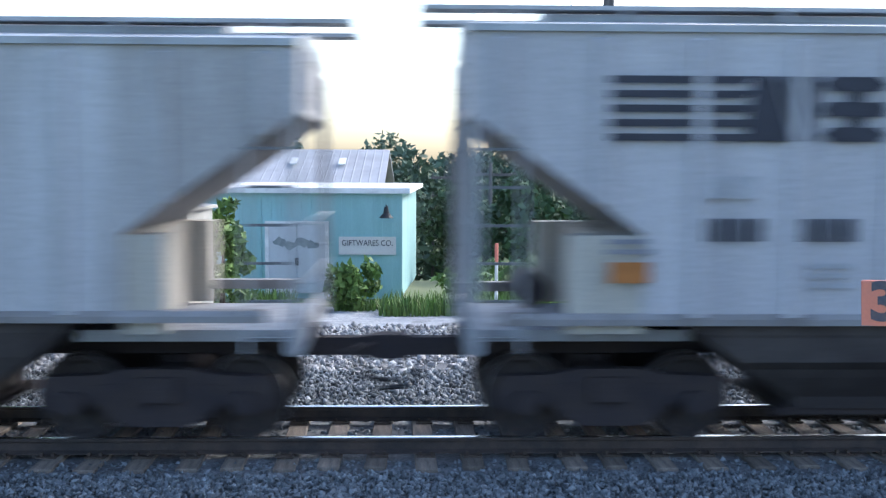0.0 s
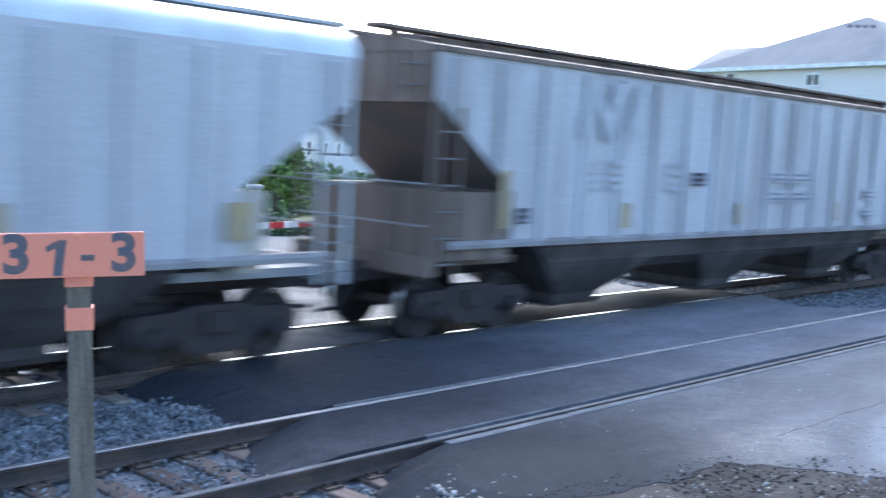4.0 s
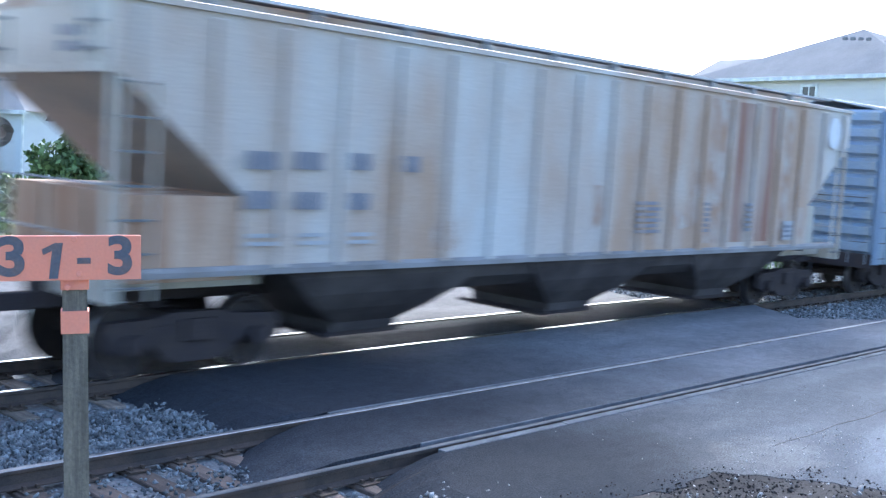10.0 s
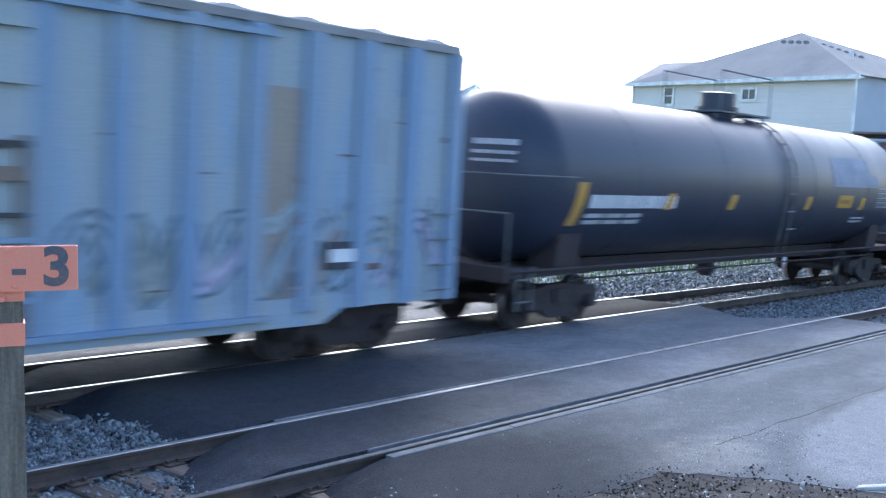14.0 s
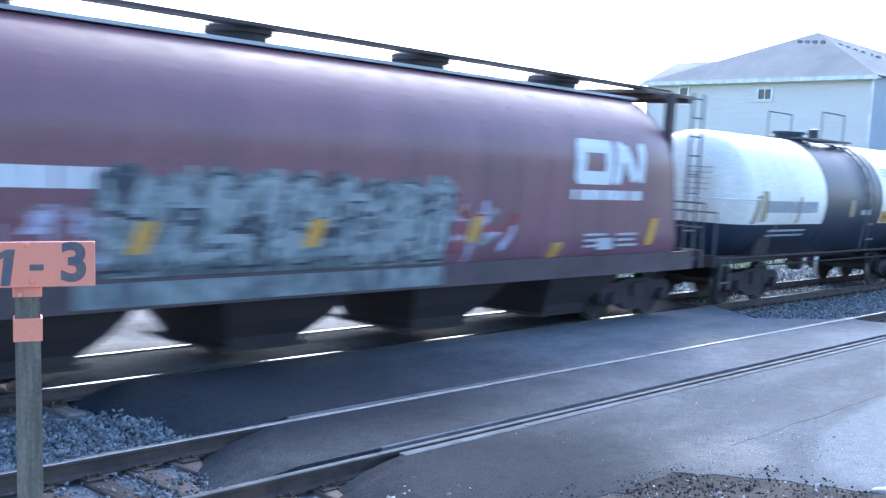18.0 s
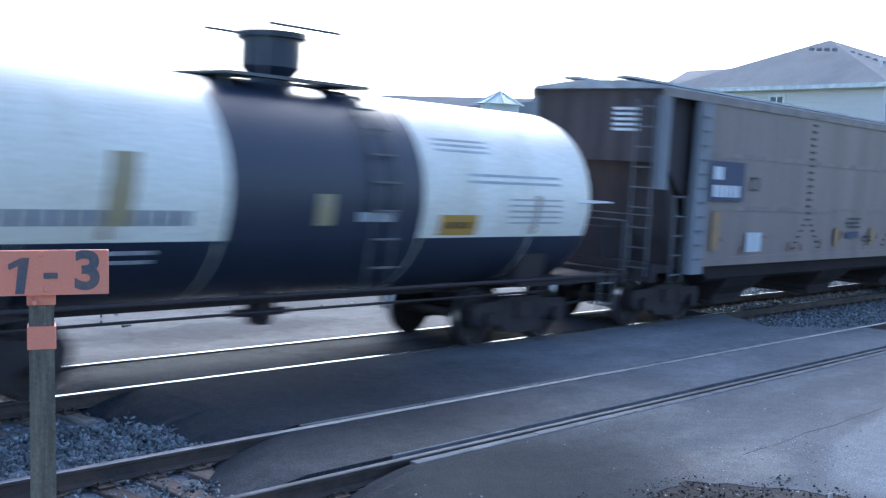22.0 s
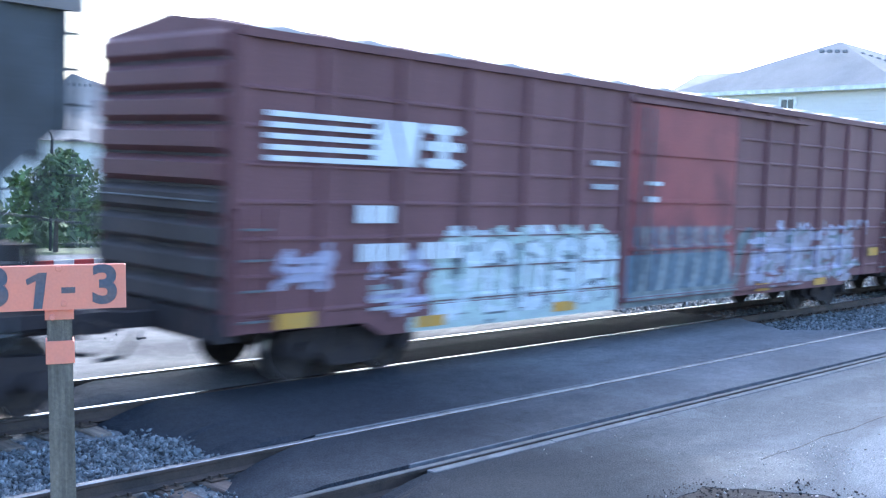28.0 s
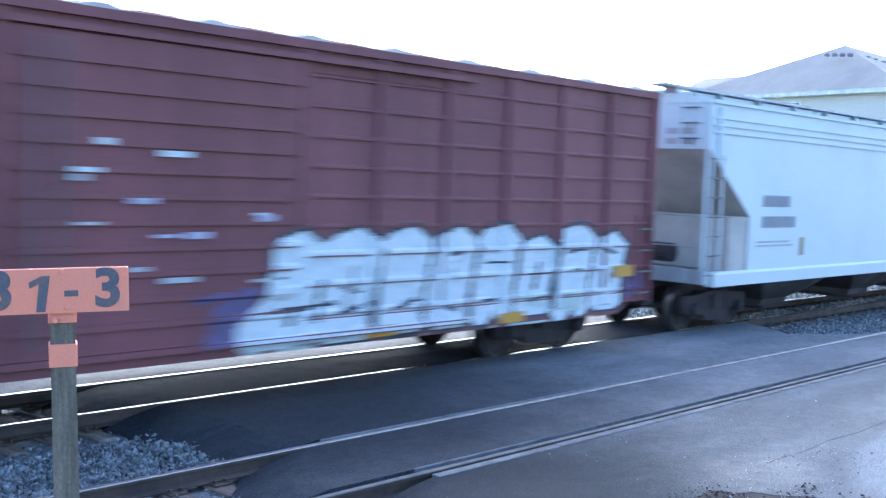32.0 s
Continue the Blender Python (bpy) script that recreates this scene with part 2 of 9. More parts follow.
M["sill_dark"] = mat("sill_dark_brown", (0.085, 0.058, 0.066), 0.7, second=(0.055, 0.045, 0.047), scale=1.5, bump=0.2, bump_scale=40)
M["bay_dark"] = mat("bay_dark_steel", (0.034, 0.029, 0.033), 0.85, spec=0.2, second=(0.046, 0.038, 0.04), scale=1.5, bump=0.2, bump_scale=40)
M["post_mid"] = mat("corner_post_mid", (0.25, 0.262, 0.30), 0.65, second=(0.18, 0.185, 0.205), scale=2, stretch=STREAK)
M["post_dim"] = mat("corner_post_dim", (0.14, 0.142, 0.168), 0.65, second=(0.12, 0.12, 0.13), scale=2, stretch=STREAK)
M["end_cream"] = mat("end_cream", (0.60, 0.575, 0.52), 0.7, second=(0.42, 0.38, 0.33), amount=0.42, scale=1.8, stretch=STREAK, bump=0.15, bump_scale=40)
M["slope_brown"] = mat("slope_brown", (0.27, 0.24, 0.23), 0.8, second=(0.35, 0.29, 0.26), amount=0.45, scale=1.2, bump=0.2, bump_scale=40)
M["end_mauve"] = mat("end_mauve", (0.215, 0.155, 0.18), 0.6, second=(0.13, 0.088, 0.105), amount=0.4, scale=1.4, stretch=STREAK, bump=0.1)
M["end_rusty"] = mat("end_rusty_tan", (0.50, 0.385, 0.30), 0.8, second=(0.34, 0.20, 0.13), amount=0.5, scale=1.6, stretch=STREAK, bump=0.3, bump_scale=40)
M["rust"] = mat("rust", (0.22, 0.09, 0.05), 0.85, second=(0.13, 0.07, 0.05), scale=3, bump=0.4)
M["g_white"] = mat("graffiti_white", (0.64, 0.68, 0.72), 0.55, second=(0.49, 0.55, 0.60), amount=0.5, scale=6.0)
M["g_pale"] = mat("graffiti_pale_green", (0.47, 0.57, 0.53), 0.55, second=(0.37, 0.43, 0.44), amount=0.5, scale=6.0)
M["g_gray"] = mat("graffiti_gray", (0.17, 0.20, 0.215), 0.6, second=(0.29, 0.32, 0.325), amount=0.5, scale=6.0)
M["g_lilac"] = mat("graffiti_lilac", (0.42, 0.42, 0.55), 0.55, second=(0.34, 0.31, 0.42), amount=0.5, scale=6.0)
M["g_green"] = mat("graffiti_green", (0.055, 0.21, 0.185), 0.6, second=(0.11, 0.26, 0.27), amount=0.5, scale=6.0)
M["g_mix"] = mat("graffiti_gray_green", (0.25, 0.295, 0.295), 0.6, second=(0.09, 0.10, 0.115), amount=0.55, scale=3.2, stretch=(1.4, 1, 0.7))
M["g_slate"] = mat("graffiti_slate_blue", (0.15, 0.205, 0.265), 0.6, second=(0.075, 0.105, 0.145), amount=0.5, scale=3.0, stretch=(1.5, 1, 0.5))
M["figure_paint"] = mat("faded_dark_figures", (0.085, 0.085, 0.12), 0.6, second=(0.14, 0.10, 0.11), amount=0.35, scale=9)
M["faded"] = mat("faded_dark_paint", (0.17, 0.175, 0.22), 0.6, second=(0.24, 0.245, 0.28), amount=0.45, scale=7)
M["hop_clean"] = mat("hopper_clean_white", (0.60, 0.66, 0.70), 0.5, second=(0.56, 0.61, 0.645), amount=0.3, scale=0.5, bump=0.06, bump_scale=30, grain=0.05)
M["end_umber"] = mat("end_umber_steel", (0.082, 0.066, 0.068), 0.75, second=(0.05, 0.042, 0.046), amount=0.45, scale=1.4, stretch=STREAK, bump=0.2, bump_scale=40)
# Rib ends at the eave: their highlights painted as a pale colour.
M["rib_highlight"] = mat("roof_rib_highlight", (0.46, 0.41, 0.40), 0.6, second=(0.33, 0.29, 0.29), scale=3)
M["over_paint"] = mat("painted_over_panel", (0.24, 0.26, 0.32), 0.6, second=(0.18, 0.195, 0.25), scale=2)
M["slope_pale"] = mat("slope_pale", (0.50, 0.475, 0.455), 0.75, second=(0.40, 0.37, 0.35), scale=1.2, bump=0.1)
M["rail_near"] = mat("rail_dull", (0.125, 0.13, 0.145), 0.75, 0.2, spec=0.15, second=(0.09, 0.088, 0.092), amount=0.35, scale=3)
M["rail_mid"] = mat("rail_worn", (0.30, 0.31, 0.335), 0.5, 1.0, second=(0.23, 0.23, 0.245), amount=0.35, scale=3)
M["primer"] = mat("brown_primer", (0.22, 0.185, 0.18), 0.75, second=(0.30, 0.26, 0.22), amount=0.45, scale=1.2, stretch=STREAK, bump=0.2, bump_scale=35)
M["g_haze"] = mat("graffiti_haze", (0.36, 0.35, 0.42), 0.6, second=(0.22, 0.19, 0.23), amount=0.5, scale=5.0)
M["g_dark"] = mat("graffiti_dark", (0.05, 0.055, 0.075), 0.6, scale=3)
M["g_violet"] = mat("graffiti_violet", (0.13, 0.10, 0.21), 0.6, scale=3)
M["g_tan"] = mat("graffiti_tan", (0.42, 0.33, 0.25), 0.6, second=(0.33, 0.25, 0.2), scale=3)
# wayside
M["orange"] = mat("orange_sign", (0.74, 0.235, 0.16), 0.55, second=(0.68, 0.24, 0.175), amount=0.4, scale=6, bump_scale=80, grain=0.04)
M["post_wood"] = mat("post_wood", (0.185, 0.155, 0.135), 0.9, second=(0.105, 0.09, 0.08), amount=0.5, scale=4, stretch=(8, 8, 0.6), bump=0.6, bump_scale=70)
M["bolt"] = mat("bolt_steel", (0.25, 0.2, 0.18), 0.5, 0.6, scale=9)
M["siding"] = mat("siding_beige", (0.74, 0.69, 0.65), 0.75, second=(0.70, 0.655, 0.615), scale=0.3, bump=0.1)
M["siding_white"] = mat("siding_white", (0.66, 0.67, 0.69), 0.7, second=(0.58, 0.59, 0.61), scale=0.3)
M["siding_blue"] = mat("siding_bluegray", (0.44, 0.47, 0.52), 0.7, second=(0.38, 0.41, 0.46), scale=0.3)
M["trim"] = mat("white_trim", (0.88, 0.87, 0.85), 0.6, scale=2)
M["shingle"] = mat("shingle_gray", (0.245, 0.245, 0.25), 0.95, spec=0.1, second=(0.215, 0.215, 0.22), scale=0.5, bump=0.25, bump_scale=12, grain=0.08)
M["copper"] = mat("green_metal_roof", (0.30, 0.44, 0.43), 0.5, second=(0.22, 0.33, 0.33), scale=1)
M["teal"] = mat("teal_siding", (0.36, 0.57, 0.57), 0.65, second=(0.31, 0.51, 0.51), scale=0.6, stretch=(3, 3, 0.3), bump=0.1)
M["roof_metal"] = mat("roof_pale_metal", (0.40, 0.40, 0.42), 0.7, 0.0, second=(0.33, 0.33, 0.345), scale=0.7)
M["cabinet"] = mat("cabinet_metal", (0.46, 0.45, 0.42), 0.55, 0.2, second=(0.38, 0.36, 0.33), scale=1.5, bump=0.08)
M["signal_steel"] = mat("signal_silver", (0.48, 0.49, 0.51), 0.45, 0.6, second=(0.38, 0.38, 0.40), scale=4)
M["signal_black"] = mat("signal_black", (0.02, 0.02, 0.022), 0.6, scale=4)
M["red_paint"] = mat("red_paint", (0.5, 0.03, 0.03), 0.5, scale=4)
M["pole_wood"] = mat("utility_pole_wood", (0.16, 0.145, 0.14), 0.9, second=(0.10, 0.09, 0.088), scale=2, stretch=(6, 6, 0.4), bump=0.4)
M["leaf"] = mat("leaf", (0.092, 0.15, 0.055), 0.7, second=(0.15, 0.21, 0.085), amount=0.5, scale=1.5, island=0.45)
M["leaf_dark"] = mat("leaf_dark", (0.05, 0.095, 0.042), 0.7, second=(0.08, 0.125, 0.055), amount=0.5, scale=1.0, island=0.45)
M["leaf_bright"] = mat("leaf_bright", (0.11, 0.19, 0.04), 0.65, second=(0.16, 0.24, 0.06), amount=0.5, scale=1.5, island=0.4)
# Distant leaves: the haze is put into a paler, bluer green.
M["leaf_hazed"] = mat("leaf_hazed", (0.085, 0.13, 0.085), 0.75, second=(0.12, 0.165, 0.11), amount=0.5, scale=0.4, island=0.4)
M["bark"] = mat("bark", (0.10, 0.085, 0.07), 0.95, scale=4, stretch=(4, 4, 0.5), bump=0.6)
M["car_white"] = mat("car_white", (0.72, 0.73, 0.75), 0.25, scale=2, spec=0.6)
M["tyre"] = mat("tyre", (0.02, 0.02, 0.02), 0.8, scale=9)
M["wire"] = mat("wire", (0.03, 0.03, 0.03), 0.6, scale=9)


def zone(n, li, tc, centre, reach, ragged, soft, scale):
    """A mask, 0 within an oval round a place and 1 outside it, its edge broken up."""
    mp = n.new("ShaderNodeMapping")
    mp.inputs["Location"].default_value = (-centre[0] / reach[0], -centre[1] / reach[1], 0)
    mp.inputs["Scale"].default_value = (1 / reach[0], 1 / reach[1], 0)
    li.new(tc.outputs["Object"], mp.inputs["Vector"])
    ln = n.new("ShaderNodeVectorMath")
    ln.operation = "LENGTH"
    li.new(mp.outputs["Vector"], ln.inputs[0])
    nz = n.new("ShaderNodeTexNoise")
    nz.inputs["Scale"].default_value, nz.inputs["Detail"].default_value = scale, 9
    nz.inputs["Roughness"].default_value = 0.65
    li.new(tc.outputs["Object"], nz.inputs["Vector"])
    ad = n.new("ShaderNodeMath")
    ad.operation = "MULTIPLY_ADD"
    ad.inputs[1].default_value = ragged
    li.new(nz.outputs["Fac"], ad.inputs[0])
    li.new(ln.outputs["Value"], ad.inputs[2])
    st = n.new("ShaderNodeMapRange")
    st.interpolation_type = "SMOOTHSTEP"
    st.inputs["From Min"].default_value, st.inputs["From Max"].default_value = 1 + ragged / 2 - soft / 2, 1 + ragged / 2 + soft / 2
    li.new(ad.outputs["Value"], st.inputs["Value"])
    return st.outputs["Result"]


def blended(name, worn, zones, grit=0.0):
    """Old asphalt with stretches of other age, dirt or painted shade: zones of (colour, centre, reach, ragged, soft,
    noise scale).
    """
    m = mat(name, worn, 0.93, second=tuple(c * 0.72 for c in worn), amount=0.5, scale=0.7, stretch=(0.6, 1.2, 1), bump=0.8, bump_scale=55, fleck=0.26 + grit, spec=0.12)
    n, li = m.node_tree.nodes, m.node_tree.links
    hsv = next(k for k in n if k.bl_idname == "ShaderNodeHueSaturation")
    colour = hsv.inputs["Color"].links[0].from_socket
    tc = next(k for k in n if k.bl_idname == "ShaderNodeTexCoord")
    for zone_colour, centre, reach, ragged, soft, scale in zones:
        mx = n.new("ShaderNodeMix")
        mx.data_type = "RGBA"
        mx.inputs["A"].default_value = (*zone_colour, 1)
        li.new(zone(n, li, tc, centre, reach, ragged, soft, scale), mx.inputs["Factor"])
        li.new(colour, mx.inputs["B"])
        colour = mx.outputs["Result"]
    # worn mottling between the broad stretches and the grain
    mott = n.new("ShaderNodeTexNoise")
    mott.inputs["Scale"].default_value, mott.inputs["Detail"].default_value, mott.inputs["Roughness"].default_value = 5.0, 10, 0.75
    li.new(tc.outputs["Object"], mott.inputs["Vector"])
    span = n.new("ShaderNodeMapRange")
    span.inputs["From Min"].default_value, span.inputs["From Max"].default_value = 0.3, 0.7
    span.inputs["To Min"].default_value, span.inputs["To Max"].default_value = 0.8, 1.2
    li.new(mott.outputs["Fac"], span.inputs["Value"])
    tone = n.new("ShaderNodeHueSaturation")
    li.new(span.outputs["Result"], tone.inputs["Value"])
    li.new(colour, tone.inputs["Color"])
    li.new(tone.outputs["Color"], hsv.inputs["Color"])
    return m


# Dark left zones: new asphalt, darkened further to stand for the train's shade.
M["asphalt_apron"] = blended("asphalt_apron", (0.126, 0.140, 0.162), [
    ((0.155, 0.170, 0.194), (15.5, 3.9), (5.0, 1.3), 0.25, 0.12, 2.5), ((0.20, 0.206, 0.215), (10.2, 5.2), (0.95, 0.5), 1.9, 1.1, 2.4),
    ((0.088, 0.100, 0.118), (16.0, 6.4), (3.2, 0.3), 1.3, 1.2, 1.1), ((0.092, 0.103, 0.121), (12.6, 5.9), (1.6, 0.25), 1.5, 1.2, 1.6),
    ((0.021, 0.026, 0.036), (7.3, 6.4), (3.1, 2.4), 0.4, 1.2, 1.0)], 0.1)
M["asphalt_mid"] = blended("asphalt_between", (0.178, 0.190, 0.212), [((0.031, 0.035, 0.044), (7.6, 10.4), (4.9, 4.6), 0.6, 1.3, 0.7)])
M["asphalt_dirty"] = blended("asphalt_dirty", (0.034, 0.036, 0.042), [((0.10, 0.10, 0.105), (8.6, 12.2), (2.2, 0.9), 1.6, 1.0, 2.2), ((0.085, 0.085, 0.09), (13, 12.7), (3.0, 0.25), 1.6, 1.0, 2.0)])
M["road_worn"] = blended("road_worn", (0.20, 0.20, 0.205), [((0.09, 0.092, 0.10), (10.5, 14.6), (2.4, 0.8), 1.8, 1.0, 1.8), ((0.12, 0.12, 0.125), (15, 16.5), (4.0, 0.8), 1.6, 1.0, 1.2), ((0.13, 0.13, 0.13), (13, 22), (5.0, 2.0), 1.4, 1.0, 0.8)], 0.1)


def glass(name, colour, rough=0.05):
    m = bpy.data.materials.new(name)
    m.use_nodes = True
    b = m.node_tree.nodes["Principled BSDF"]
    b.inputs["Base Color"].default_value = (*colour, 1)
    b.inputs["Roughness"].default_value = rough
    b.inputs["Specular IOR Level"].default_value = 0.8
    return m


M["pane"] = glass("window_glass", (0.05, 0.06, 0.075))
M["car_glass"] = glass("car_glass", (0.03, 0.035, 0.04))


def lens(name, colour, strength):
    m = bpy.data.materials.new(name)
    m.use_nodes = True
    b = m.node_tree.nodes["Principled BSDF"]
    b.inputs["Base Color"].default_value = (*colour, 1)
    b.inputs["Emission Color"].default_value = (*colour, 1)
    b.inputs["Emission Strength"].default_value = strength
    return m


M["red_lamp"] = lens("lit_red_lens", (1.0, 0.02, 0.02), 4.0)
M["red_lens"] = glass("dark_red_lens", (0.03, 0.012, 0.014), 0.2)


# ---- mesh helpers
def box(bm, x0, x1, y0, y1, z0, z1):
    v = [bm.verts.new(p) for p in ((x0, y0, z0), (x1, y0, z0), (x1, y1, z0), (x0, y1, z0),
                                   (x0, y0, z1), (x1, y0, z1), (x1, y1, z1), (x0, y1, z1))]
    for f in ((3, 2, 1, 0), (4, 5, 6, 7), (0, 1, 5, 4), (1, 2, 6, 5), (2, 3, 7, 6), (3, 0, 4, 7)):
        bm.faces.new([v[i] for i in f])
    return v


def bevel_box(bm, x0, x1, y0, y1, z0, z1, b=0.01):
    """A box whose upright and top edges are chamfered."""
    ring = lambda i, z: [(x0 + i, y0 + i + b, z), (x0 + i + b, y0 + i, z), (x1 - i - b, y0 + i, z), (x1 - i, y0 + i + b, z),
                         (x1 - i, y1 - i - b, z), (x1 - i - b, y1 - i, z), (x0 + i + b, y1 - i, z), (x0 + i, y1 - i - b, z)]
    loft(bm, [ring(0, z0), ring(0, z1 - b), ring(b, z1)])


def loft(bm, rings, cap=True, closed=True):
    """Skins a row of rings of equally many points."""
    vs = [[bm.verts.new(p) for p in r] for r in rings]
    n = len(vs[0])
    for a, b in zip(vs, vs[1:]):
        for i in range(n if closed else n - 1):
            j = (i + 1) % n
            bm.faces.new((a[i], a[j], b[j], b[i]))
    if cap and closed:
        bm.faces.new(vs[0][::-1])
        bm.faces.new(vs[-1])
    return vs


def prism_y(bm, pts, y0, y1):
    """A side outline of (x, z) points, carried across from y0 to y1."""
    loft(bm, [[(x, y0, z) for x, z in pts], [(x, y1, z) for x, z in pts]])


def prism_x(bm, pts, x0, x1):
    loft(bm, [[(x0, y, z) for y, z in pts], [(x1, y, z) for y, z in pts]])


def prism_z(bm, pts, z0, z1):
    loft(bm, [[(x, y, z0) for x, y in pts], [(x, y, z1) for x, y in pts]])


def rod(bm, p, q, r, n=8, r2=None, cap=True):
    p, q = Vector(p), Vector(q)
    d = (q - p).normalized()
    u = d.cross(Vector((0, 0, 1)) if abs(d.z) < 0.9 else Vector((1, 0, 0))).normalized()
    w = d.cross(u)
    ring = lambda c, k: [c + (u * math.cos(a) + w * math.sin(a)) * k for a in (2 * math.pi * i / n for i in range(n))]
    loft(bm, [ring(p, r), ring(q, r if r2 is None else r2)], cap)


def tube(bm, pts, r, n=6):
    """One bent bar through the given points."""
    pts = [Vector(p) for p in pts]
    rings = []
    for i, p in enumerate(pts):
        d = (pts[min(i + 1, len(pts) - 1)] - pts[max(i - 1, 0)]).normalized()
        u = d.cross(Vector((1, 0, 0)) if abs(d.x) < 0.9 else Vector((0, 0, 1))).normalized()
        w = d.cross(u)
        rings.append([p + (u * math.cos(a) + w * math.sin(a)) * r for a in (2 * math.pi * k / n for k in range(n))])
    loft(bm, rings)


def turned(bm, profile, axis="y", n=24, centre=(0, 0, 0)):
    """A turned body: (distance along the axis, radius) pairs."""
    cx, cy, cz = centre
    rings = []
    for d, r in profile:
        ring = []
        for i in range(n):
            a = 2 * math.pi * i / n
            c, s = math.cos(a) * r, math.sin(a) * r
            ring.append({"x": (cx + d, cy + c, cz + s), "y": (cx + c, cy + d, cz + s), "z": (cx + c, cy + s, cz + d)}[axis])
        rings.append(ring)
    loft(bm, rings)


def mesh_of(name, bm, material, smooth=False):
    bmesh.ops.recalc_face_normals(bm, faces=bm.faces)
    me = bpy.data.meshes.new(name)
    bm.to_mesh(me)
    bm.free()
    for m in material if isinstance(material, (list, tuple)) else [material]:
        me.materials.append(m)
    if smooth:
        me.shade_smooth()
    return me


def part(name, bm, material, parent, label="", smooth=False):
    """Links a bmesh (or a ready mesh) as one mesh object under a thing or a part."""
    me = bm if isinstance(bm, bpy.types.Mesh) else mesh_of(name, bm, material, smooth)
    ob = new(name, me)
    ob.parent = parent
    if label:
        ob["label"] = label
    return ob


def setting(name, bm, material, label, category, smooth=False):
    me = bm if isinstance(bm, bpy.types.Mesh) else mesh_of(name, bm, material, smooth)
    return tagged(new(name, me), label, category, kind="structure")


def thing(name, label, category, m=None, group=""):
    ob = tagged(new(name), label, category, group)
    ob.empty_display_size = 0.2
    if m is not None:
        ob.matrix_basis = m
    return ob


def crease(ob, angle=35):
    ob.data.set_sharp_from_angle(angle=radians(angle))
    return ob


BM = bmesh.new
rnd = random.Random(7)

# ---- the ground, the two tracks and the crossing
NEAR_Y, FAR_Y = 8.088, 12.298
GAUGE = 1.505


def land(x, y):
    """Height of the open ground: level by the tracks, falling away behind them."""
    k = min(max((y - 34) / 40, 0), 1)
    a, b = min(max((y - 20) / 10, 0), 1), min(max((12 - x) / 4, 0), 1)
    return -0.42 - 5.0 * k * k * (3 - 2 * k) - 0.62 * a * a * (3 - 2 * a) * b * b * (3 - 2 * b)


def land_sheet():
    bm = BM()
    xs = [-1500, -500, -200, -100, -60, -40, -30, -20, -10, 0, 4, 8, 9, 10, 11, 12, 16, 20, 30, 40, 55, 75, 100, 150, 250, 500, 1500]
    ys = [-400, -100, -40, -20, -10, 0, 5, 10, 15, 20, 22, 24, 26, 28, 30, 34, 38, 42, 46, 50, 55, 60, 66, 74, 90, 120, 200, 400, 1500]
    grid = [[bm.verts.new((x, y, land(x, y))) for x in xs] for y in ys]
    for a, b in zip(grid, grid[1:]):
        for i in range(len(xs) - 1):
            bm.faces.new((a[i], a[i + 1], b[i + 1], b[i]))
    return setting("ground", bm, M["ground"], "grassy ground beside the railway tracks", "ground", True)


land_sheet()
# gravel yard before the warehouse, lying on the fall of the land
bm = BM()
XS, YS = (-30, -20, -10, 0, 4, 8), (20, 22, 24, 26, 28, 30)
yard = [[bm.verts.new((x, y, land(x, y) + 0.03)) for x in XS] for y in YS]
for a, b in zip(yard, yard[1:]):
    for i in range(len(XS) - 1):
        bm.faces.new((a[i], a[i + 1], b[i + 1], b[i]))
setting("gravel_yard", bm, M["gravel"], "pale gravel yard before the warehouse", "gravel", True)

# ballast bed: one low bank under both tracks
bm = BM()
prism_x(bm, [(4.0, -0.43), (5.6, -0.30), (6.4, -0.235), (9.9, -0.235), (10.2, -0.25), (10.8, -0.235), (14.0, -0.235),
             (15.0, -0.30), (17.5, -0.36), (21.5, -0.43)], -60, 160)
setting("ballast_bed", bm, M["ballast"], "bed of crushed grey ballast under the tracks", "ballast")


